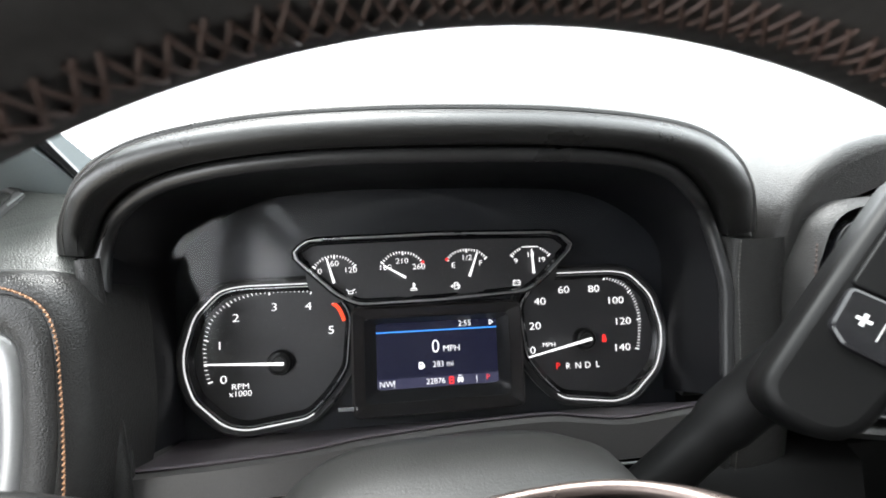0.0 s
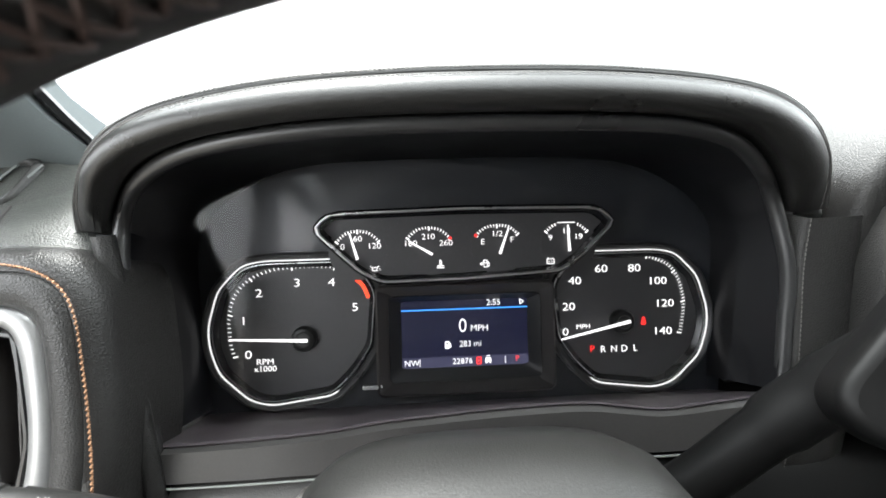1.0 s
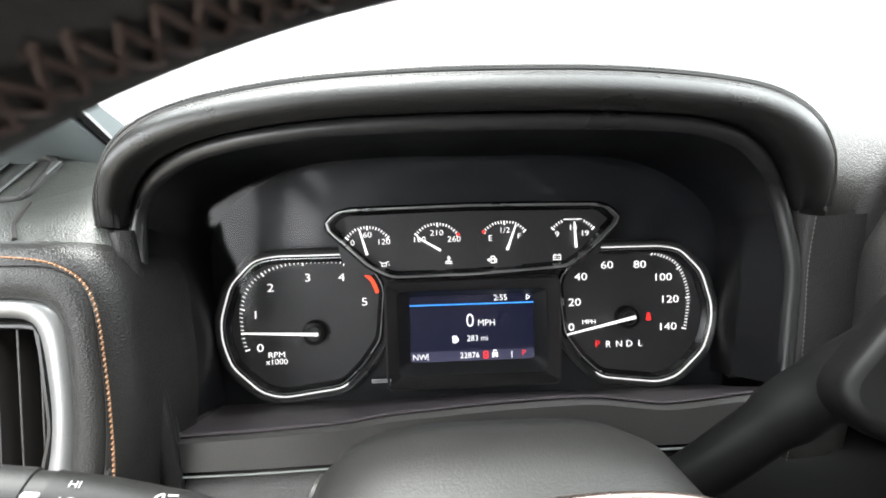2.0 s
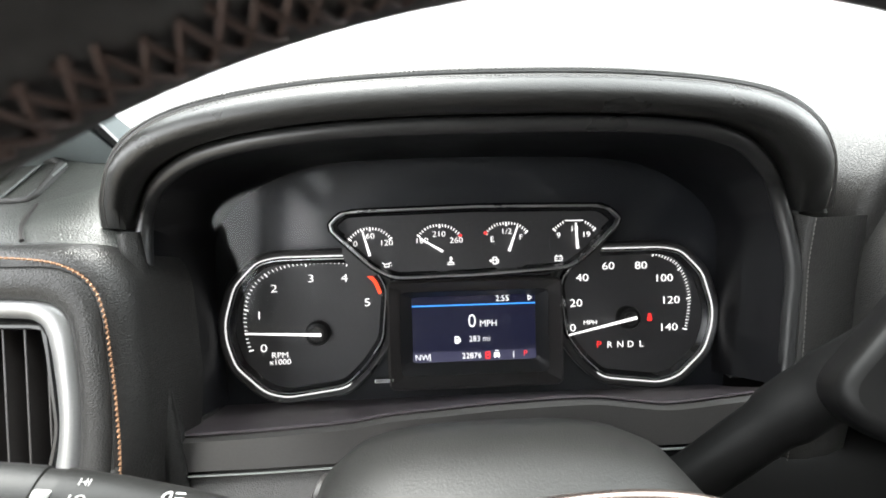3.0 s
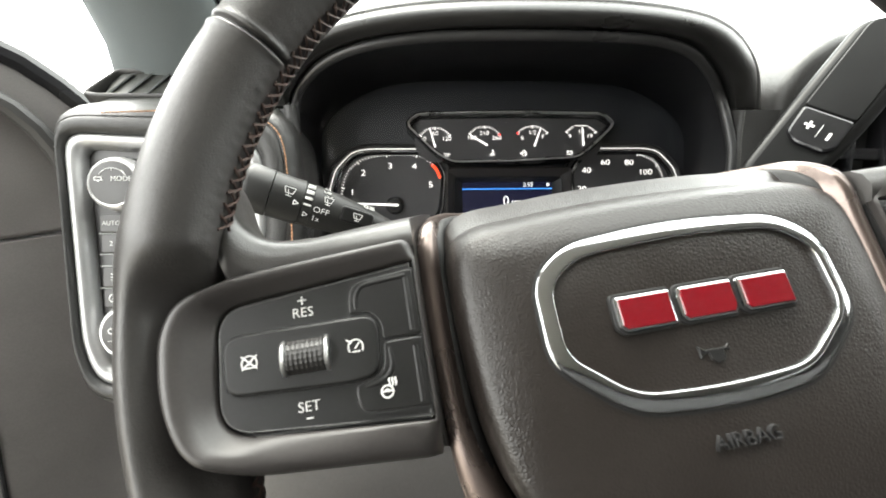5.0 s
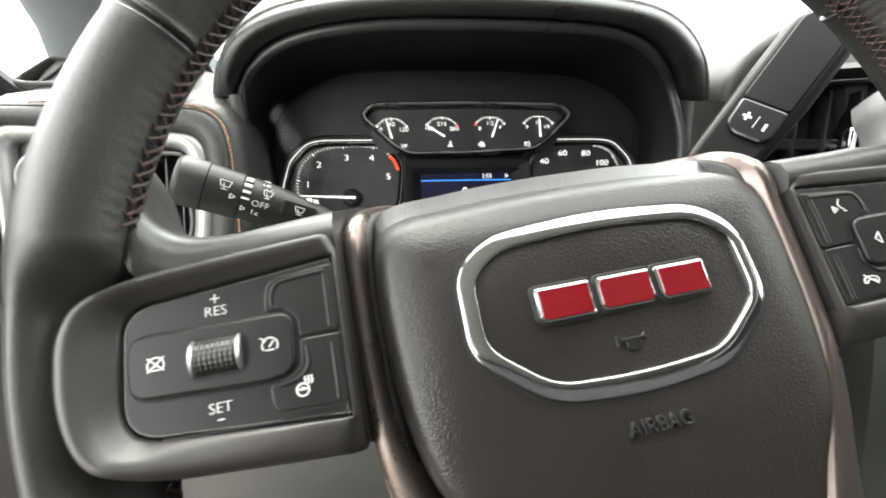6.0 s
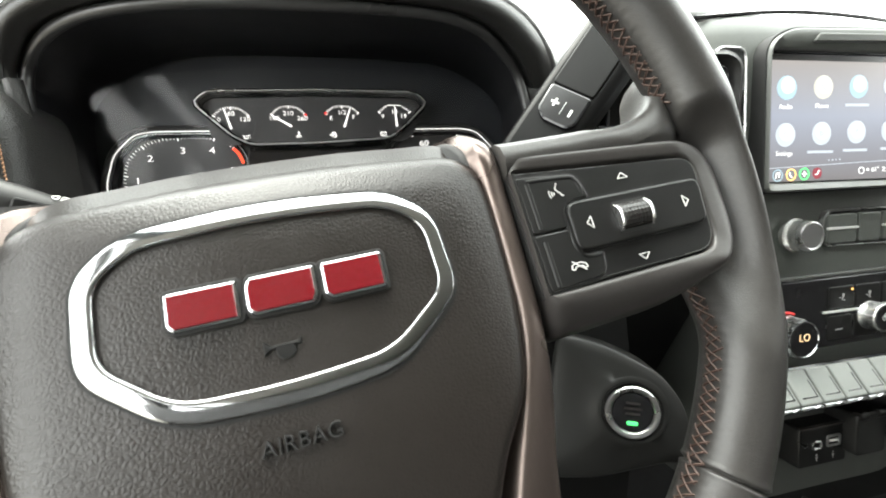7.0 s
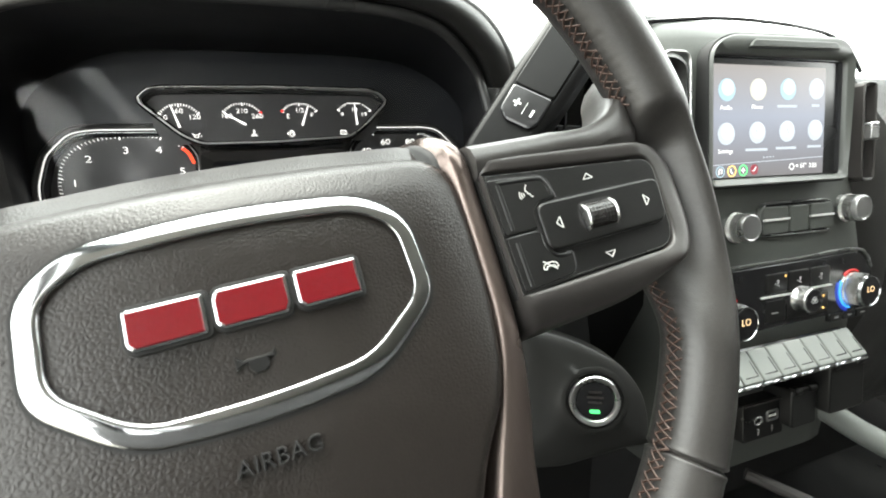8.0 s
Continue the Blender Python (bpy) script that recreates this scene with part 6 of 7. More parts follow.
text("lettering", "1x", 0.0048, PRINT, stalk, 0.0430, -0.0090, 0.0118)
for i in range(4):
    bm = bmesh.new()
    cuboid(bm, 0.0345, 0.0388, 0.0095 - i * 0.0040, (0.0112, 0.0110, 0.0104, 0.0100)[i] - i * 0.0040 + 0.0008, 0.0080, (0.0108, 0.0127, 0.0136, 0.0133)[i], 0.0003)
    part("speed_mark", bm, PRINT, stalk)
strokes("pointer_symbol", [[(-0.6, 0.6), (0.5, 0), (-0.6, -0.6), (-0.6, 0.6)]], 0.0006, PRINT, stalk, 0.0143, (0.0305, -0.0030), 0.0024)
strokes("pointer_symbol", [[(-0.6, 0.6), (0.5, 0), (-0.6, -0.6), (-0.6, 0.6)]], 0.0004, PRINT, stalk, 0.0128, (0.0370, -0.0082), 0.0022)
top = Matrix.Rotation(radians(-58), 4, "X")
strokes("lamp_symbol", [arc(-0.6, 0, 0.6, 90, 270, 6), [(-0.6, 0.6), (-0.6, -0.6)], [(-0.3, 0.5), (0.5, 0.5)], [(-0.3, 0), (0.5, 0)], [(-0.3, -0.5), (0.5, -0.5)]], 0.0006, PRINT, stalk, 0.0118, (0.074, 0.0), 0.0040, m=top)
text("lettering", "HI", 0.0036, PRINT, stalk, 0.0460, 0.003, 0.0140, m=top)
text("lettering", "LO", 0.0036, PRINT, stalk, 0.0460, -0.003, 0.0140, m=top)

# ---- column shift lever ----
lever = thing("shift_lever", pose(0, 0, 0), "black column shift lever with plus and minus switch", "gear lever")
lx_ = Vector((0.67, -0.64, -0.37)).normalized()
ly_ = Vector((0.60, 0.15, 0.785))
ly_ = (ly_ - lx_ * ly_.dot(lx_)).normalized()
LB = Vector((0.2104, 0.1472, 1.2328)) - lx_ * 0.006 - ly_ * 0.0205
ML = axes(LB, lx_, ly_, lx_.cross(ly_))
H = 0.114
bm = bmesh.new()
slab(bm, rpoly([(-0.014, -0.035), (0.026, -0.035), (0.035, 0.03), (0.037, H), (-0.008, H), (-0.012, 0.03)], [0.020, 0.020, 0.03, 0.020, 0.020, 0.03], 7), -0.026, 0.0, 0.006, 4)
part("lever_body", moved(bm, ML), LEVER, lever, "", 60)
bm = bmesh.new()
slab(bm, rpoly([(-0.004, 0.034), (0.0275, 0.034), (0.0295, H - 0.004), (-0.002, H - 0.004)], [0.003, 0.003, 0.012, 0.012], 6), -0.004, 0.0022, 0.0010, 3)
part("lever_insert", moved(bm, ML), LEVER, lever, "smooth black insert", 60)
bm = bmesh.new()
slab(bm, rpoly([(-0.0035, 0.012), (0.0040, 0.006), (0.0225, 0.006), (0.0275, 0.012), (0.0275, 0.033), (-0.004, 0.033)], 0.003, 3), -0.004, 0.0030, 0.0018, 2)
sw = part("range_switch", moved(bm, ML), BLACK, lever, "glossy black rocker switch")
bm = bmesh.new()
bar(bm, (0.0030, 0.0205), (0.0090, 0.0205), 0.0016, 0.003, 0.0033)
bar(bm, (0.0060, 0.0175), (0.0060, 0.0235), 0.0016, 0.003, 0.0033)
part("plus_mark", moved(bm, ML), PRINT, sw, "", 0)
bm = bmesh.new()
bar(bm, (0.0195, 0.0145), (0.0195, 0.0200), 0.0018, 0.003, 0.0033)
part("minus_mark", moved(bm, ML), PRINT, sw, "", 0)
bm = bmesh.new()
bar(bm, (0.0130, 0.0140), (0.0130, 0.0235), 0.0004, 0.003, 0.0033)
part("divider", moved(bm, ML), PRINT, sw, "", 0)
bm = bmesh.new()
arm = smooth_line([(0.135, 0.212, 1.075), (0.159, 0.205, 1.097), (0.186, 0.200, 1.1310), (0.207, 0.195, 1.1600), (0.2195, 0.187, 1.1800), (0.2260, 0.176, 1.2000), (0.2265, 0.162, 1.224)], 24)
tube(bm, arm, [0.0145] * 12 + [0.0165] * 4 + [0.0185] * 8, 18)
part("lever_arm", bm, SHADED_BLACK, lever, "", 60)

# ---- centre stack ----
SA = radians(14)
MS = axes((0.5, 0.195, 1.15), (1, 0, 0), (0, math.sin(SA), math.cos(SA)), (0, -math.cos(SA), math.sin(SA)))
stack = thing("centre_stack", MS, "dark grey moulded centre stack around screen and controls", "centre console")
rows = []
for (x0, x1, v, w) in ((-0.04, 0.245, -0.36, -0.03), (-0.05, 0.252, -0.25, -0.012), (-0.055, 0.258, -0.17, -0.004), (-0.06, 0.262, -0.09, 0.0), (-0.075, 0.250, -0.01, -0.004), (-0.10, 0.242, 0.06, -0.002), (-0.108, 0.238, 0.12, 0.0),
                        (-0.110, 0.228, 0.150, -0.002), (-0.104, 0.205, 0.168, -0.010), (-0.090, 0.18, 0.176, -0.022)):
    row = []
    for k in range(13):
        f = k / 12
        e = abs(2 * f - 1) ** 6
        row.append((x0 + (x1 - x0) * f, v + 0.004 * (1 - (2 * f - 1) ** 2), w - 0.022 * e))
    rows.append([(x0, v, -0.20)] + row + [(x1, v, -0.20)])
rows.append([(x, y - 0.02, -0.25) for x, y, z in rows[-1]])
part("stack_body", grid_bm(rows, False, False), STACK, stack, "", 50)
bm = bmesh.new()
tube(bm, smooth_line([(-0.094, 0.172, -0.020), (0.0, 0.181, -0.018), (0.09, 0.182, -0.018), (0.18, 0.178, -0.022), (0.215, 0.160, -0.016), (0.235, 0.13, -0.012)], 30), 0.0022, 6)
part("top_bead", bm, BLACK, stack)

# screen, standing a little steeper than the stack
M8 = axes((0.556, 0.196, 1.216), (0.9994, -0.0349, 0.0), (0.0084, 0.2418, 0.9703), (-0.0339, -0.9697, 0.2419))
screen = thing("touchscreen", M8, "lit infotainment touchscreen in a grey-green bezel", "screen")
SC = box2(-0.0925, -0.0565, 0.0720, 0.0600, 0.002)
OPEN8 = box2(-0.0940, -0.0575, 0.0975, 0.0690, 0.004)
BEZ8 = rpoly([(-0.0990, -0.0660), (0.1010, -0.0640), (0.1060, 0.0300), (0.1075, 0.0720), (0.0890, 0.0905), (-0.0760, 0.0870), (-0.1000, 0.0730)], [0.006, 0.006, 0.02, 0.012, 0.012, 0.014, 0.014], 6)
part("screen_bezel", ring(bmesh.new(), BEZ8, OPEN8, -0.030, 0.0035, 0.0016, 160, 0.0005), BEZEL8, screen, "grey-green satin bezel", 60)
part("bezel_gap", ring(bmesh.new(), inset(BEZ8, -0.0018), inset(BEZ8, -0.0001), -0.030, 0.0000, 0.0003, 160), DEEP, screen)
part("bezel_scoop", slab(bmesh.new(), rpoly([(-0.052, 0.0745), (0.080, 0.0770), (0.074, 0.0850), (-0.045, 0.0830)], 0.0035, 4), 0.0005, 0.0044, 0.0014, 3), BEZEL8, screen, "raised strip over the display", 60)
part("black_border", slab(bmesh.new(), inset(OPEN8, -0.001), -0.03, -0.0062), BLACK, screen)
part("border_wall", ring(bmesh.new(), inset(OPEN8, 0.0004), inset(OPEN8, 0.0020), -0.02, -0.0040, 0.0003, 120), BLACK, screen)


def lit_gradient(name, low, mid, high, strength):
    """A lit picture: grey ground that brightens and turns bluer towards its middle."""
    m = bpy.data.materials.new(name)
    m.use_nodes = True
    n, l = m.node_tree.nodes, m.node_tree.links
    p = n["Principled BSDF"]
    p.inputs["Base Color"].default_value, p.inputs["Roughness"].default_value = (0.02, 0.02, 0.02, 1), 0.25
    p.inputs["Specular IOR Level"].default_value = 0.2
    co, sep, cr = n.new("ShaderNodeTexCoord"), n.new("ShaderNodeSeparateXYZ"), n.new("ShaderNodeValToRGB")
    l.new(co.outputs["Generated"], sep.inputs[0])
    l.new(sep.outputs["Y"], cr.inputs[0])
    cr.color_ramp.elements[0].color, cr.color_ramp.elements[1].color = (*low, 1), (*high, 1)
    e = cr.color_ramp.elements.new(0.55)
    e.color = (*mid, 1)
    l.new(cr.outputs["Color"], p.inputs["Emission Color"])
    p.inputs["Emission Strength"].default_value = strength * GLOWING
    return m


GROUND = lit_gradient("screen_ground", (0.16, 0.15, 0.16), (0.27, 0.29, 0.36), (0.27, 0.25, 0.25), 0.85)
pic = part("picture", slab(bmesh.new(), SC, -0.008, -0.0050), GROUND, screen, "grey menu picture", 0)
ICON_WHITE = material("icon_pale", (0.12, 0.12, 0.13), emit=(0.50, 0.56, 0.65), strength=0.62)
ICON_BLUE = material("icon_blue", (0.10, 0.13, 0.15), emit=(0.34, 0.52, 0.64), strength=0.60)
ICON_GOLD = material("icon_gold", (0.14, 0.13, 0.11), emit=(0.60, 0.585, 0.54), strength=0.60)
ICON_GLYPH = material("icon_glyph", (0.10, 0.12, 0.14), emit=(0.42, 0.50, 0.60), strength=0.6)
ICON_RED = material("icon_dark_red", (0.10, 0.02, 0.03), emit=(0.30, 0.03, 0.05), strength=0.5)
GLOW_CAPTION = material("caption_white", (0.5, 0.5, 0.5), emit=(0.9, 0.9, 0.92), strength=0.62)
ICON_CORE = material("icon_core", (0.14, 0.14, 0.14), emit=(0.72, 0.77, 0.84), strength=0.62)
NAMES = (("Audio", "Phone", "", ""), ("Settings", "", "", ""))
GLYPHS = ([[(-0.3, -0.6), (-0.3, 0.6), (0.5, 0.8), (0.5, -0.4)]], [[(-0.5, 0.7), (-0.2, 0.0), (0.5, -0.6)]], [[(-0.6, 0.3), (0, 0.6), (0.6, 0.3)], [(-0.3, -0.1), (0.3, -0.1)]], [arc(0, 0.3, 0.35, 0, 360, 8), [(-0.6, -0.7), (0, -0.2), (0.6, -0.7)]],
          [arc(0, 0, 0.45, 0, 360, 8)], [[(-0.4, -0.5), (-0.4, 0.5), (0.5, 0.0), (-0.4, -0.5)]], [[(-0.5, -0.6), (0, 0.7), (0.5, -0.6)]], [[(-0.7, -0.3), (-0.7, 0.4), (0.5, 0.4), (0.5, -0.3), (-0.7, -0.3)], [(0.5, -0.3), (0.9, -0.3)]])
for r in range(2):
    for c in range(4):
        x, y = -0.0710 + c * 0.0430, 0.0342 + c * 0.0010 - r * 0.0446
        mat = (ICON_BLUE, ICON_GOLD, ICON_BLUE, ICON_WHITE)[c] if r == 0 else ICON_WHITE
        ic = part("app_icon", slab(bmesh.new(), circle2(x, y, 0.0114, 32), -0.0050, -0.0047), mat, pic, "round pale app icon", 0)
        part("icon_core", slab(bmesh.new(), circle2(x + 0.0008, y + 0.0022, 0.0080, 24), -0.0047, -0.0045), ICON_CORE, ic, "", 0)
        strokes("icon_glyph", GLYPHS[r * 4 + c], 0.0010, ICON_GLYPH, ic, -0.0045, (x, y), 0.0055)
        if NAMES[r][c]:
            text("caption", NAMES[r][c], 0.0064, GLOW_CAPTION, pic, x - 0.001, y - 0.0180, -0.0047)
        else:
            wide = (0, 0, 0.0145, 0.006, 0, 0.0155, 0.0150, 0.0105)[r * 4 + c]
            bm = bmesh.new()
            bar(bm, (x - 0.001 - wide, y - 0.0180), (x - 0.001 + wide, y - 0.0180), 0.0026, -0.0049, -0.0046)
            part("caption_bar", bm, ICON_WHITE, pic, "", 0)
bm = bmesh.new()
bar(bm, (-0.0900, -0.0425), (0.0715, -0.0370), 0.0007, -0.0050, -0.0046)
part("divider", bm, ICON_WHITE, pic, "", 0)
NOTE = [[(-0.5, -0.6), (-0.5, 0.6), (0.5, 0.8), (0.5, -0.4)], [(-0.8, -0.6), (-0.4, -0.6)], [(0.2, -0.4), (0.6, -0.4)]]
for i, (mat, glyph) in enumerate(((ICON_BLUE, NOTE), (GLOW_AMBER, [[(-0.4, 0.7), (-0.5, 0.0), (0.3, -0.8)]]), (GLOW_GREEN, [[(-0.8, 0), (0.8, 0)], [(0, -0.8), (0, 0.8)]]), (GLOW_RED, [[(-0.8, -0.4), (0.0, -0.3), (0.4, 0.6), (0.7, 0.7)]]))):
    x, y = -0.0785 + i * 0.0157, -0.0495 + i * 0.0004
    q = part("dock_icon", ring(bmesh.new(), circle2(x, y, 0.0060, 24), circle2(x, y, 0.0049, 24), -0.0050, -0.0046, 0.0001, 24), mat, pic, "small ring icon", 0) if i < 3 else \
        part("dock_icon", slab(bmesh.new(), circle2(x, y, 0.0056, 24), -0.0050, -0.0049), ICON_RED, pic, "small red icon", 0)
    strokes("dock_symbol", glyph, 0.0012, GLOW_CAPTION, q, -0.0049, (x, y), 0.0036)
text("caption", "61\u00b0  2:55", 0.0070, GLOW_CAPTION, pic, 0.0490, -0.0465, -0.0047)
part("status_ring", ring(bmesh.new(), circle2(0.0235, -0.0470, 0.0036, 20), circle2(0.0235, -0.0470, 0.0029, 20), -0.0050, -0.0046, 0.0001, 20), GLOW_CAPTION, pic, "", 0)
part("status_pin", slab(bmesh.new(), circle2(0.0315, -0.0462, 0.0014, 12), -0.0050, -0.0046), GLOW_CAPTION, pic, "", 0)
for i in range(4):
    part("page_dot", slab(bmesh.new(), circle2(-0.018 + i * 0.0045, -0.0358 + i * 0.0002, 0.0008, 8), -0.0050, -0.0046), ICON_WHITE, pic, "", 0)

# vent between wheel and screen, on the dash face
MV = axes((0.335, 0.228, 1.20), (0.97, -0.24, 0), (0.06, 0.18, 0.98), (-0.235, -0.955, 0.19))
vc = thing("air_vent", MV, "black air vent with chrome tab and stitched leather edge", "air vent")
out = rpoly([(-0.040, -0.075), (0.085, -0.075), (0.085, 0.070), (-0.030, 0.062), (-0.040, 0.02)], [0.01, 0.01, 0.012, 0.014, 0.01], 5)
part("vent_frame", ring(bmesh.new(), inset(out, -0.014), out, -0.03, 0.008, 0.006, 120, 0.002), DASH, vc, "", 60)
part("chrome_frame", ring(bmesh.new(), out, inset(out, 0.004), -0.03, 0.005, 0.0015, 120), BLACK, vc, "", 60)
part("vent_well", slab(bmesh.new(), inset(out, 0.002), -0.034, -0.030), DEEP, vc)
for i in range(4):
    x = -0.022 + i * 0.026
    part("slat", cuboid(bmesh.new(), x - 0.0012, x + 0.0012, -0.068, 0.058, -0.028, -0.004, 0.0006), BLACK, vc)
bm = bmesh.new()
slab(bm, box2(0.040, -0.004, 0.060, 0.024, 0.005), -0.01, 0.012, 0.005)
part("vent_tab", bm, CHROME, vc, "rounded chrome vent tab", 60)
part("cross_vane", cuboid(bmesh.new(), -0.03, 0.08, 0.004, 0.014, -0.02, -0.008, 0.001), BLACK, vc)
bm = bmesh.new()
pts = [Vector((-0.0485, y, 0.0085)) for y in np.linspace(-0.07, 0.045, 34)]
for a, b in zip(pts, pts[1:]):
    tube(bm, [a.lerp(b, 0.15), a.lerp(b, 0.5) + Vector((0, 0, 0.0007)), a.lerp(b, 0.85)], 0.0006, 4)
ob = part("stitching", bm, THREAD, vc, "", 0)
ob["kind"] = "stuff"
out2 = box2(-0.096, 0.045, -0.0585, 0.1370, 0.012, 5)
vs_ = thing("air_vent", MS, "tall bright framed vent beside the touchscreen", "air vent")
part("chrome_frame", ring(bmesh.new(), out2, inset(out2, 0.0028), -0.012, 0.006, 0.001, 80), SILVER, vs_)
part("vent_pocket", slab(bmesh.new(), inset(out2, 0.002), -0.012, -0.001), KEY, vs_, "bright reflecting inner plate")
part("vent_wheel", slab(bmesh.new(), box2(-0.094, 0.092, -0.083, 0.118, 0.003), -0.002, 0.004, 0.001), BLACK, vs_)
out3 = box2(0.213, -0.005, 0.240, 0.115, 0.009, 5)
v3 = thing("air_vent", MS, "narrow black vent with a silver tab beside the touchscreen", "air vent")
part("vent_frame", ring(bmesh.new(), out3, inset(out3, 0.003), -0.012, 0.004, 0.001, 80), SATIN, v3)
part("vent_well", slab(bmesh.new(), inset(out3, 0.002), -0.014, -0.006), DEEP, v3)
part("vent_tab", slab(bmesh.new(), box2(0.219, 0.045, 0.234, 0.066, 0.003), -0.008, 0.010, 0.002), SILVER, v3)

# radio controls
radio = thing("radio_controls", MS, "radio control strip with two knurled chrome knobs", "radio controls")
for nm, x, y, r in (("volume_knob", 0.006, -0.0455, 0.0150), ("tuning_knob", 0.190, -0.0360, 0.0155)):
    k = part(nm, moved(lathe(bmesh.new(), [(r * 1.15, 0), (r * 1.15, 0.004), (r * 1.04, 0.0045), (r * 1.02, 0.014), (r * 0.98, 0.0155)], 88, 0.0014, 0, (2, 3)), pose(x, y, 0)), KNURL, radio, "knurled chrome knob", 5)
    part("knob_ring", moved(lathe(bmesh.new(), [(r * 0.99, 0.0150), (r * 0.99, 0.0185), (r * 0.96, 0.0205), (r * 0.88, 0.0210), (r * 0.80, 0.0202)], 56), pose(x, y, 0)), SILVER, k, "satin silver ring")
    part("knob_cap", moved(lathe(bmesh.new(), [(r * 0.81, 0.015), (r * 0.81, 0.0196), (r * 0.3, 0.0200)], 48), pose(x, y, 0)), KEY, k)
ovl = rpoly([(0.045, -0.058), (0.160, -0.060), (0.166, -0.030), (0.155, -0.024), (0.050, -0.024), (0.044, -0.034)], 0.008, 4)
part("button_recess", ring(bmesh.new(), inset(ovl, -0.0022), ovl, -0.004, 0.0036, 0.001, 90), EDGE, radio)
part("button_well", slab(bmesh.new(), ovl, -0.006, 0.0004), DEEP, radio)
for x0, x1 in ((0.047, 0.0870), (0.0895, 0.1205), (0.1230, 0.163)):
    b = part("radio_button", slab(bmesh.new(), box2(x0, -0.0575, x1, -0.0265, 0.004), -0.004, 0.0045, 0.0014), STACK, radio, "dark rocker button")
    if x1 - x0 > 0.035:
        part("bright_line", cuboid(bmesh.new(), x0, x1, -0.0425, -0.0400, 0.003, 0.0062, 0.0004), PALE_LINE, b)

# climate controls
climate = thing("climate_controls", MS, "black climate panel with knurled knobs, lit digits and toggle row", "climate panel")
part("climate_panel", slab(bmesh.new(), rpoly([(-0.03, -0.170), (0.235, -0.166), (0.245, -0.12), (0.215, -0.092), (-0.03, -0.094)], 0.010, 4), -0.004, 0.0035, 0.0015), BLACK, climate)
# pale bead paints the highlight on the crease above the panel
bm = bmesh.new()
tube(bm, smooth_line([(-0.03, -0.091, 0.003), (0.1, -0.090, 0.003), (0.215, -0.089, 0.003), (0.245, -0.115, 0.001)], 20), 0.0022, 6)
part("crease_highlight", bm, EDGE, climate)
for nm, x, y, r, blue in (("temperature_knob", -0.004, -0.148, 0.0200, False), ("temperature_knob", 0.2030, -0.138, 0.0205, True)):
    k = part(nm, moved(lathe(bmesh.new(), [(r * 1.08, 0.003), (r * 1.06, 0.006), (r * 1.02, 0.0065), (r, 0.0185), (r * 0.96, 0.0205)], 96, 0.0016, 0, (2, 3)), pose(x, y, 0)), KNURL, climate, "knurled chrome temperature knob", 5)
    part("knob_ring", moved(lathe(bmesh.new(), [(r * 0.97, 0.021), (r * 0.94, 0.0235), (r * 0.88, 0.0238), (r * 0.86, 0.0230)], 64), pose(x, y, 0)), CHROME, k)
    part("knob_glass", moved(lathe(bmesh.new(), [(r * 0.87, 0.018), (r * 0.87, 0.0231), (r * 0.3, 0.0233)], 56), pose(x, y, 0)), BLACK, k)
    text("digits", "LO", 0.0108, GLOW_DIGIT, k, x, y + 0.002, 0.0236, thick=0.0001)
    for a0, a1, mt in ((62, 128, GLOW_RED_DIM), (150, 262, GLOW_BLUE)):
        pts = [Vector((p[0], p[1], 0.0042)) for p in arc(x, y, r * 1.16, a0, a1, 20)]
        if mt is GLOW_BLUE and not blue:
            continue
        part("colour_arc", tube(bmesh.new(), pts, 0.0011, 6), mt, k, "glowing colour arc")
        # second dim emissive arc, added to imitate the blue glow on the panel
        if mt is GLOW_BLUE:
            wide = [Vector((p[0], p[1], 0.0036)) for p in arc(x, y, r * 1.30, a0 + 8, a1 - 8, 20)]
            part("glow_halo", tube(bmesh.new(), wide, 0.0030, 8, flat=0.3), GLOW_BLUE_DIM, k, "dim glowing arc painting the blue halo on the panel")
fx, fy, fr = 0.108, -0.138, 0.0150
k = part("fan_knob", moved(lathe(bmesh.new(), [(fr * 1.05, 0.003), (fr * 1.03, 0.004), (fr * 1.0, 0.017), (fr * 0.95, 0.0195)], 80, 0.0014, 0, (1, 2)), pose(fx, fy, 0)), KNURL, climate, "knurled chrome fan knob", 5)
part("knob_cap", moved(lathe(bmesh.new(), [(fr * 0.86, 0.017), (fr * 0.86, 0.0200), (fr * 0.3, 0.0203)], 48), pose(fx, fy, 0)), BLACK, k)
strokes("fan_symbol", [arc(0.5, 0, 0.5, 0, 360, 8), arc(-0.5, 0, 0.5, 0, 360, 8), arc(0, 0.5, 0.5, 0, 360, 8)], 0.0005, PRINT, k, 0.0204, (fx, fy), 0.005)
part("chrome_line", cuboid(bmesh.new(), 0.045, 0.095, -0.1312, -0.1292, 0.0030, 0.0056, 0.0003), PALE_LINE, climate)
part("chrome_line", cuboid(bmesh.new(), 0.125, 0.165, -0.1290, -0.1270, 0.0030, 0.0056, 0.0003), PALE_LINE, climate)
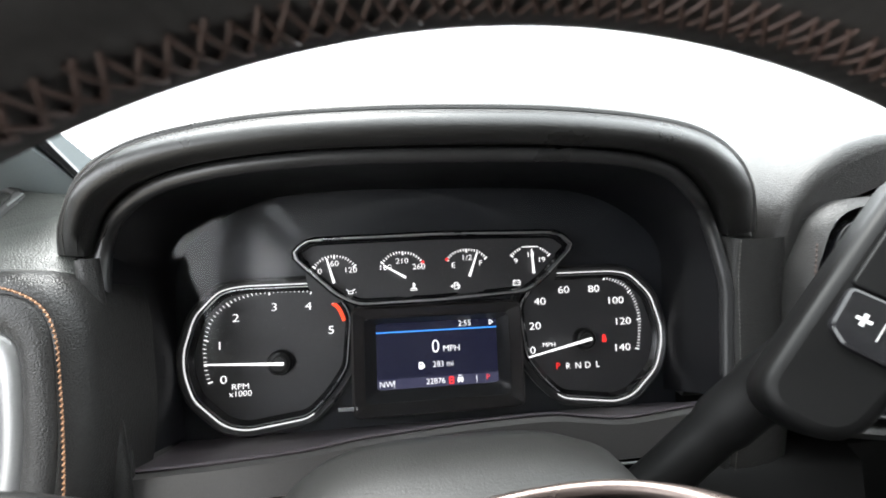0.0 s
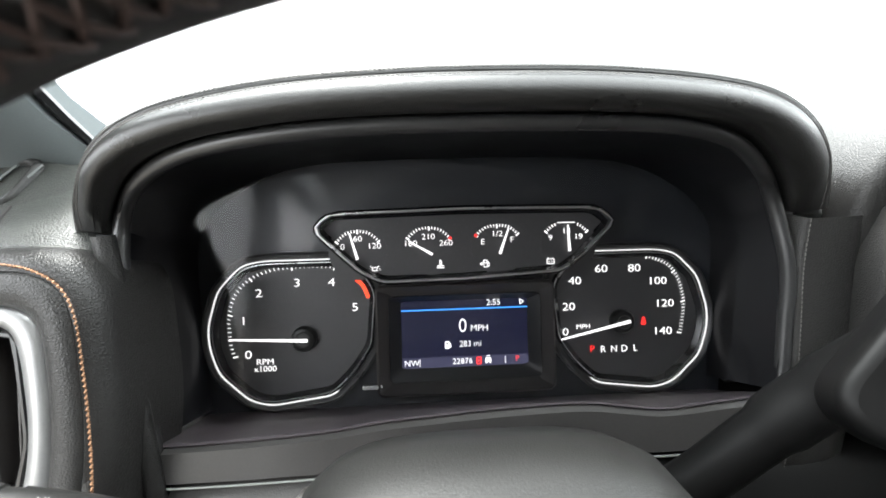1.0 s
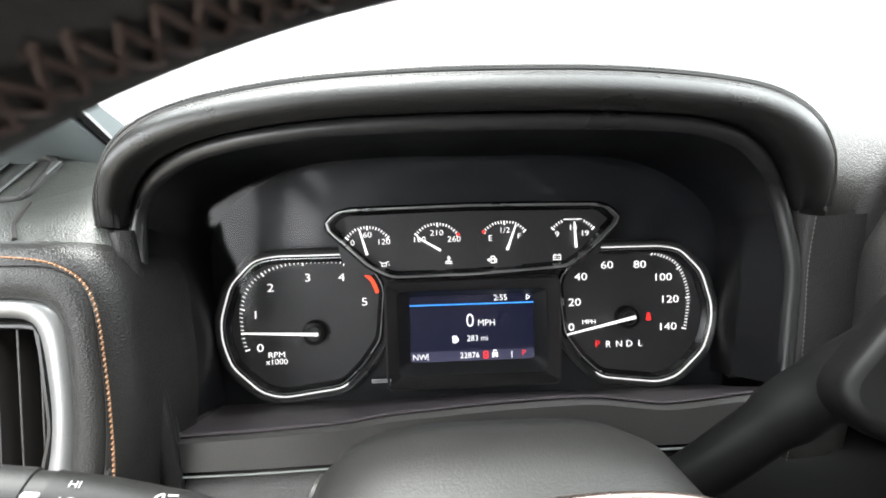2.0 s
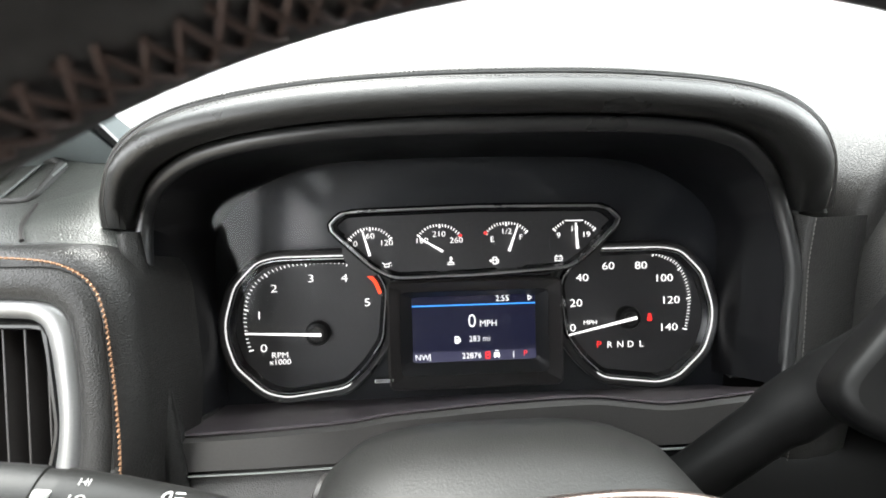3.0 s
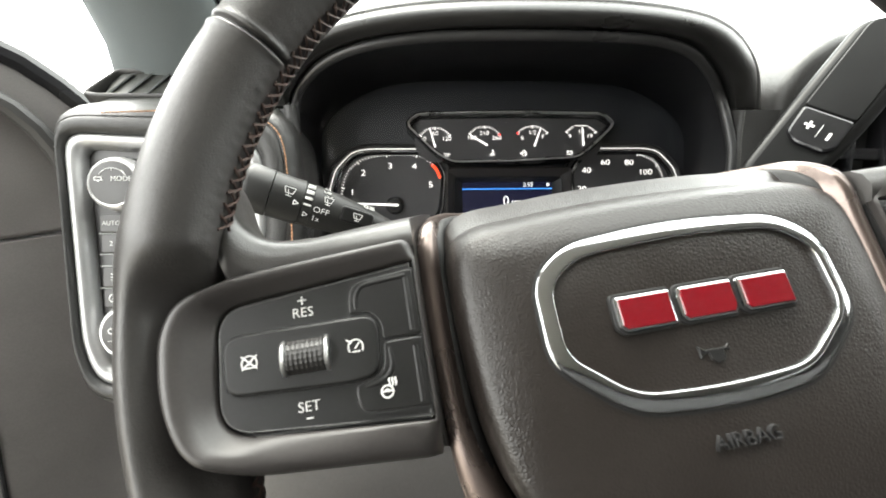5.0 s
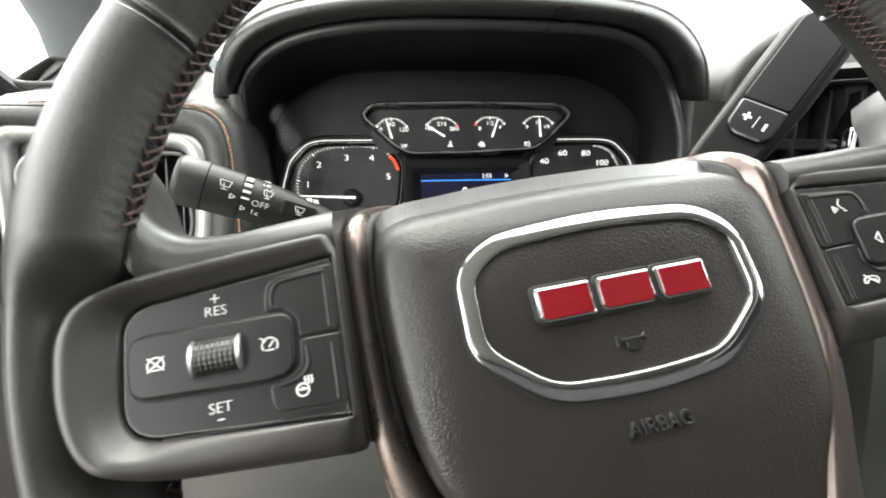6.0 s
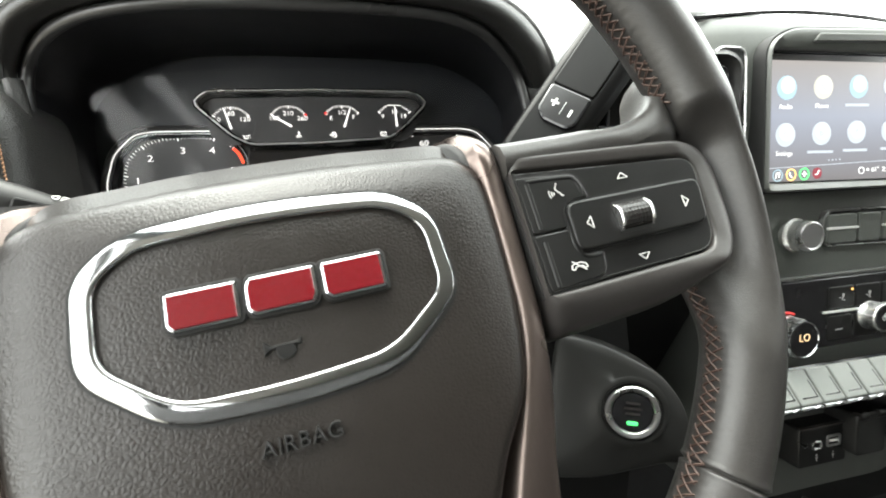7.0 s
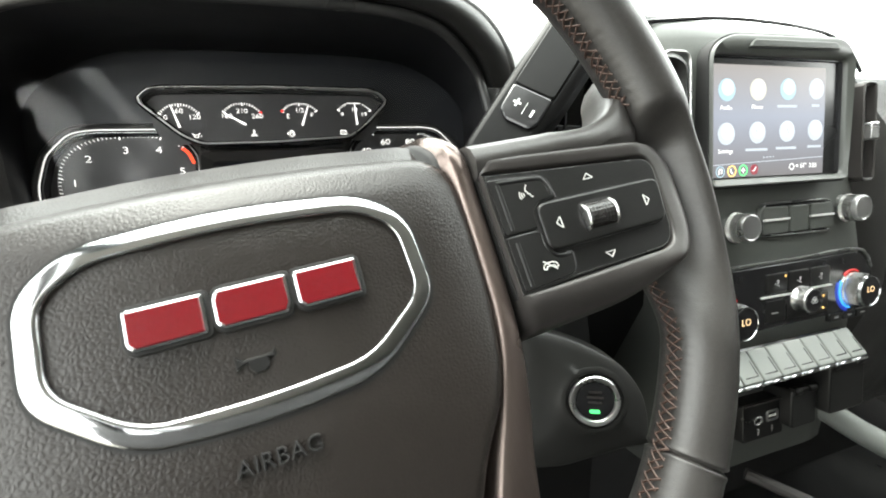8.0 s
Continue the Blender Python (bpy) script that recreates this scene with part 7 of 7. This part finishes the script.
for i in range(3):
    x = 0.052 + i * 0.037
    b = part("climate_button", slab(bmesh.new(), box2(x, -0.1265, x + 0.035, -0.1035, 0.003), 0.002, 0.0050, 0.0010), BUTTON, climate, "black climate button")
    strokes("air_symbol", [arc(0.3, 0.7, 0.3, 0, 360, 6), [(0.3, 0.4), (0, -0.4), (0.8, -0.6)], [(-0.9, 0.1), (-0.3, 0.1)]], 0.0006, PRINT, b, 0.0050, (x + 0.0175, -0.116), 0.0045)
    b2 = part("climate_button", slab(bmesh.new(), box2(x, -0.1610, x + 0.033, -0.1350, 0.003), 0.002, 0.0046, 0.0010), BUTTON, climate, "black climate button")
    part("button_symbol", bar(bmesh.new(), (x + 0.010, -0.150), (x + 0.020, -0.150), 0.0014, 0.0046, 0.0049), PRINT_DIM, b2)
for x, y in ((0.083, -0.1075), (0.150, -0.140), (0.150, -0.155)):
    part("amber_lamp", slab(bmesh.new(), circle2(x, y, 0.0012, 10), 0.004, 0.0054), GLOW_AMBER, climate)
for i in range(3):
    x = 0.163 + i * 0.025
    b = part("seat_button", slab(bmesh.new(), box2(x, -0.1760, x + 0.0235, -0.1660, 0.002), 0.000, 0.0050, 0.0012), BUTTON, climate, "small black button")
    part("button_symbol", bar(bmesh.new(), (x + 0.008, -0.171), (x + 0.016, -0.171), 0.0020, 0.0050, 0.0053), PRINT_DIM, b)

# toggle keys, each its own
toggles = thing("toggle_row", MS, "row of satin silver toggle keys over a chrome edge", "switch row")
TILT_KEYS = Matrix.Rotation(radians(-38), 4, "X")
part("toggle_bed", moved(cuboid(bmesh.new(), -0.048, 0.186, -0.020, 0.022, -0.03, -0.004, 0.003), pose(0, -0.199, 0.020) @ TILT_KEYS), BLACK, toggles)
for i in range(8):
    x = -0.0465 + i * 0.0288
    m = pose(x + 0.0143, -0.199, 0.020) @ TILT_KEYS
    kk = part("toggle_key", moved(slab(bmesh.new(), box2(-0.0138, -0.0175, 0.0138, 0.0175, 0.0030), -0.006, 0.004, 0.0020, 2), m), KEY, toggles, "satin silver toggle key")
    bm = bmesh.new()
    bar(bm, (-0.0085, -0.0105), (0.0098, -0.0105), 0.0012, 0.0036, 0.0043)
    bar(bm, (0.0098, -0.0111), (0.0098, 0.0060), 0.0012, 0.0036, 0.0043)
    part("key_dip", moved(bm, m), BLACK, kk, "dark corner notch")
    part("key_edge", moved(cuboid(bmesh.new(), -0.0138, 0.0138, -0.0215, -0.0180, -0.004, 0.002, 0.0008), m), CHROME, kk, "chrome front edge")

# sockets below
usb = thing("usb_panel", MS, "black usb socket panel with white icons", "usb socket")
part("usb_plate", slab(bmesh.new(), box2(0.017, -0.300, 0.083, -0.2535, 0.004), -0.02, 0.006, 0.002), BUTTON, usb)
part("plate_edge", cuboid(bmesh.new(), 0.017, 0.083, -0.2550, -0.2530, 0.004, 0.0085, 0.0005), SATIN, usb)
part("usb_port", ring(bmesh.new(), box2(0.0535, -0.2800, 0.0735, -0.2665, 0.003), box2(0.0562, -0.2772, 0.0708, -0.2693, 0.001), 0.004, 0.0072, 0.0005, 40), SILVER, usb, "silver rimmed port")
part("port_tongue", cuboid(bmesh.new(), 0.0575, 0.0695, -0.2748, -0.2717, 0.004, 0.0066), PRINT, usb)
part("usb_port", ring(bmesh.new(), box2(0.0335, -0.2805, 0.0475, -0.2705, 0.0048, 5), box2(0.0355, -0.2785, 0.0455, -0.2725, 0.0028, 5), 0.004, 0.0072, 0.0004, 40), SILVER, usb, "silver rimmed port")
for x in (0.0405, 0.0635):
    strokes("usb_symbol", [[(0, -1), (0, 1)], [(-0.5, 0.3), (0, -0.3), (0.5, 0.1)], [(-0.3, 0.7), (0, 1), (0.3, 0.7)]], 0.0005, PRINT_DIM, usb, 0.0062, (x, -0.2895), 0.0040)
for nm, x0, x1, v0, v1, dep in (("socket_cover", 0.0755, 0.1175, -0.288, -0.240, 0.020), ("socket_cover", 0.1230, 0.1850, -0.276, -0.2150, 0.030)):
    c = thing(nm, MS, "black hinged power socket cover", "socket cover", "socket covers")
    part("cover_flap", slab(bmesh.new(), box2(x0, v0, x1, v1, 0.006), -0.02, dep, 0.0022, 3), BUTTON, c, "", 60)
    for hx in (x0 + 0.008, x1 - 0.008):
        part("hinge_barrel", moved(lathe(bmesh.new(), [(0.0045, -0.006), (0.0050, -0.005), (0.0050, 0.005), (0.0045, 0.006)], 16), pose(hx, v1 - 0.003, dep - 0.002, 0, 90, 0)), BUTTON, c)

# centre console rail and tray
console = thing("console_tray", pose(0, 0, 0), "dark centre console tray with a pale satin rail", "console")
bm = bmesh.new()
tube(bm, smooth_line([(0.700, 0.165, 0.850), (0.750, 0.100, 0.815), (0.83, 0.02, 0.785), (0.95, -0.12, 0.760), (1.1, -0.4, 0.750)], 30), 0.016, 12)
part("satin_rail", bm, KEY, console, "pale satin rail", 60)
bm = bmesh.new()
cuboid(bm, 0.42, 0.98, -0.75, 0.16, 0.62, 0.72, 0.01)
part("tray_body", bm, BUTTON, console)
bm = bmesh.new()
tube(bm, [(0.60, 0.15, 0.755), (0.72, 0.0, 0.74), (0.85, -0.3, 0.73)], 0.008, 10)
part("tray_lip", bm, SATIN, console)

# ---- start button on its pod right of the column ----
MB = axes((0.3091, 0.135, 0.9615), (0.9240, -0.3824, 0.0), (0.1265, 0.3056, 0.9437), (-0.3608, -0.8720, 0.3308))
start = thing("start_button", MB, "round start button with silver ring and green lamp", "start button")
POD_EDGE = rpoly([(-0.070, 0.066), (-0.030, 0.0600), (0.0027, 0.0470), (0.0280, 0.0345), (0.0530, 0.0040), (0.0600, -0.0450), (0.0380, -0.0480), (-0.026, -0.0720), (-0.085, -0.080)], [0.01, 0.02, 0.02, 0.02, 0.02, 0.01, 0.01, 0.01, 0.01], 5)
pod_mid = (0.0, -0.004)
rows = []
for f, z in ((1.0, -0.050), (1.0, -0.0130), (0.985, -0.0105), (0.95, -0.0088), (0.80, -0.0062), (0.62, -0.0042), (0.50, -0.0022)):
    rows.append([(*Vector(pod_mid).lerp(p, f), z) for p in polar(POD_EDGE, 72, pod_mid)])
for r, z in ((0.0330, 0.0000), (0.0300, 0.0016), (0.0275, 0.0012), (0.0262, -0.0010)):
    rows.append([(r * math.cos(2 * math.pi * k / 72), r * math.sin(2 * math.pi * k / 72), z) for k in range(72)])
part("button_pod", grid_bm(rows), STALK, start, "smooth dark panel with a raised collar", 50)
part("silver_ring", moved(lathe(bmesh.new(), [(0.0245, 0.0), (0.0243, 0.0030), (0.0234, 0.0040), (0.0215, 0.0040), (0.0197, 0.0034), (0.0184, 0.0016), (0.0182, 0.0)], 56), pose(0, 0, 0)), SILVER, start)
part("button_face", moved(lathe(bmesh.new(), [(0.0184, 0.0), (0.0180, 0.0022), (0.0150, 0.0026), (0.004, 0.0018)], 48), pose(0, 0, 0)), BLACK, start, "glossy black button")
part("green_lamp", slab(bmesh.new(), box2(-0.0050, -0.0118, 0.0050, -0.0084, 0.0014), 0.002, 0.0034, 0.0004), GLOW_GREEN, start)
for y, w in ((0.0085, 0.0062), (0.0035, 0.0078), (-0.0015, 0.0066)):
    part("button_bar", bar(bmesh.new(), (-w, y), (w, y), 0.0020, 0.0023, 0.0027), SATIN, start, "faint plain print")
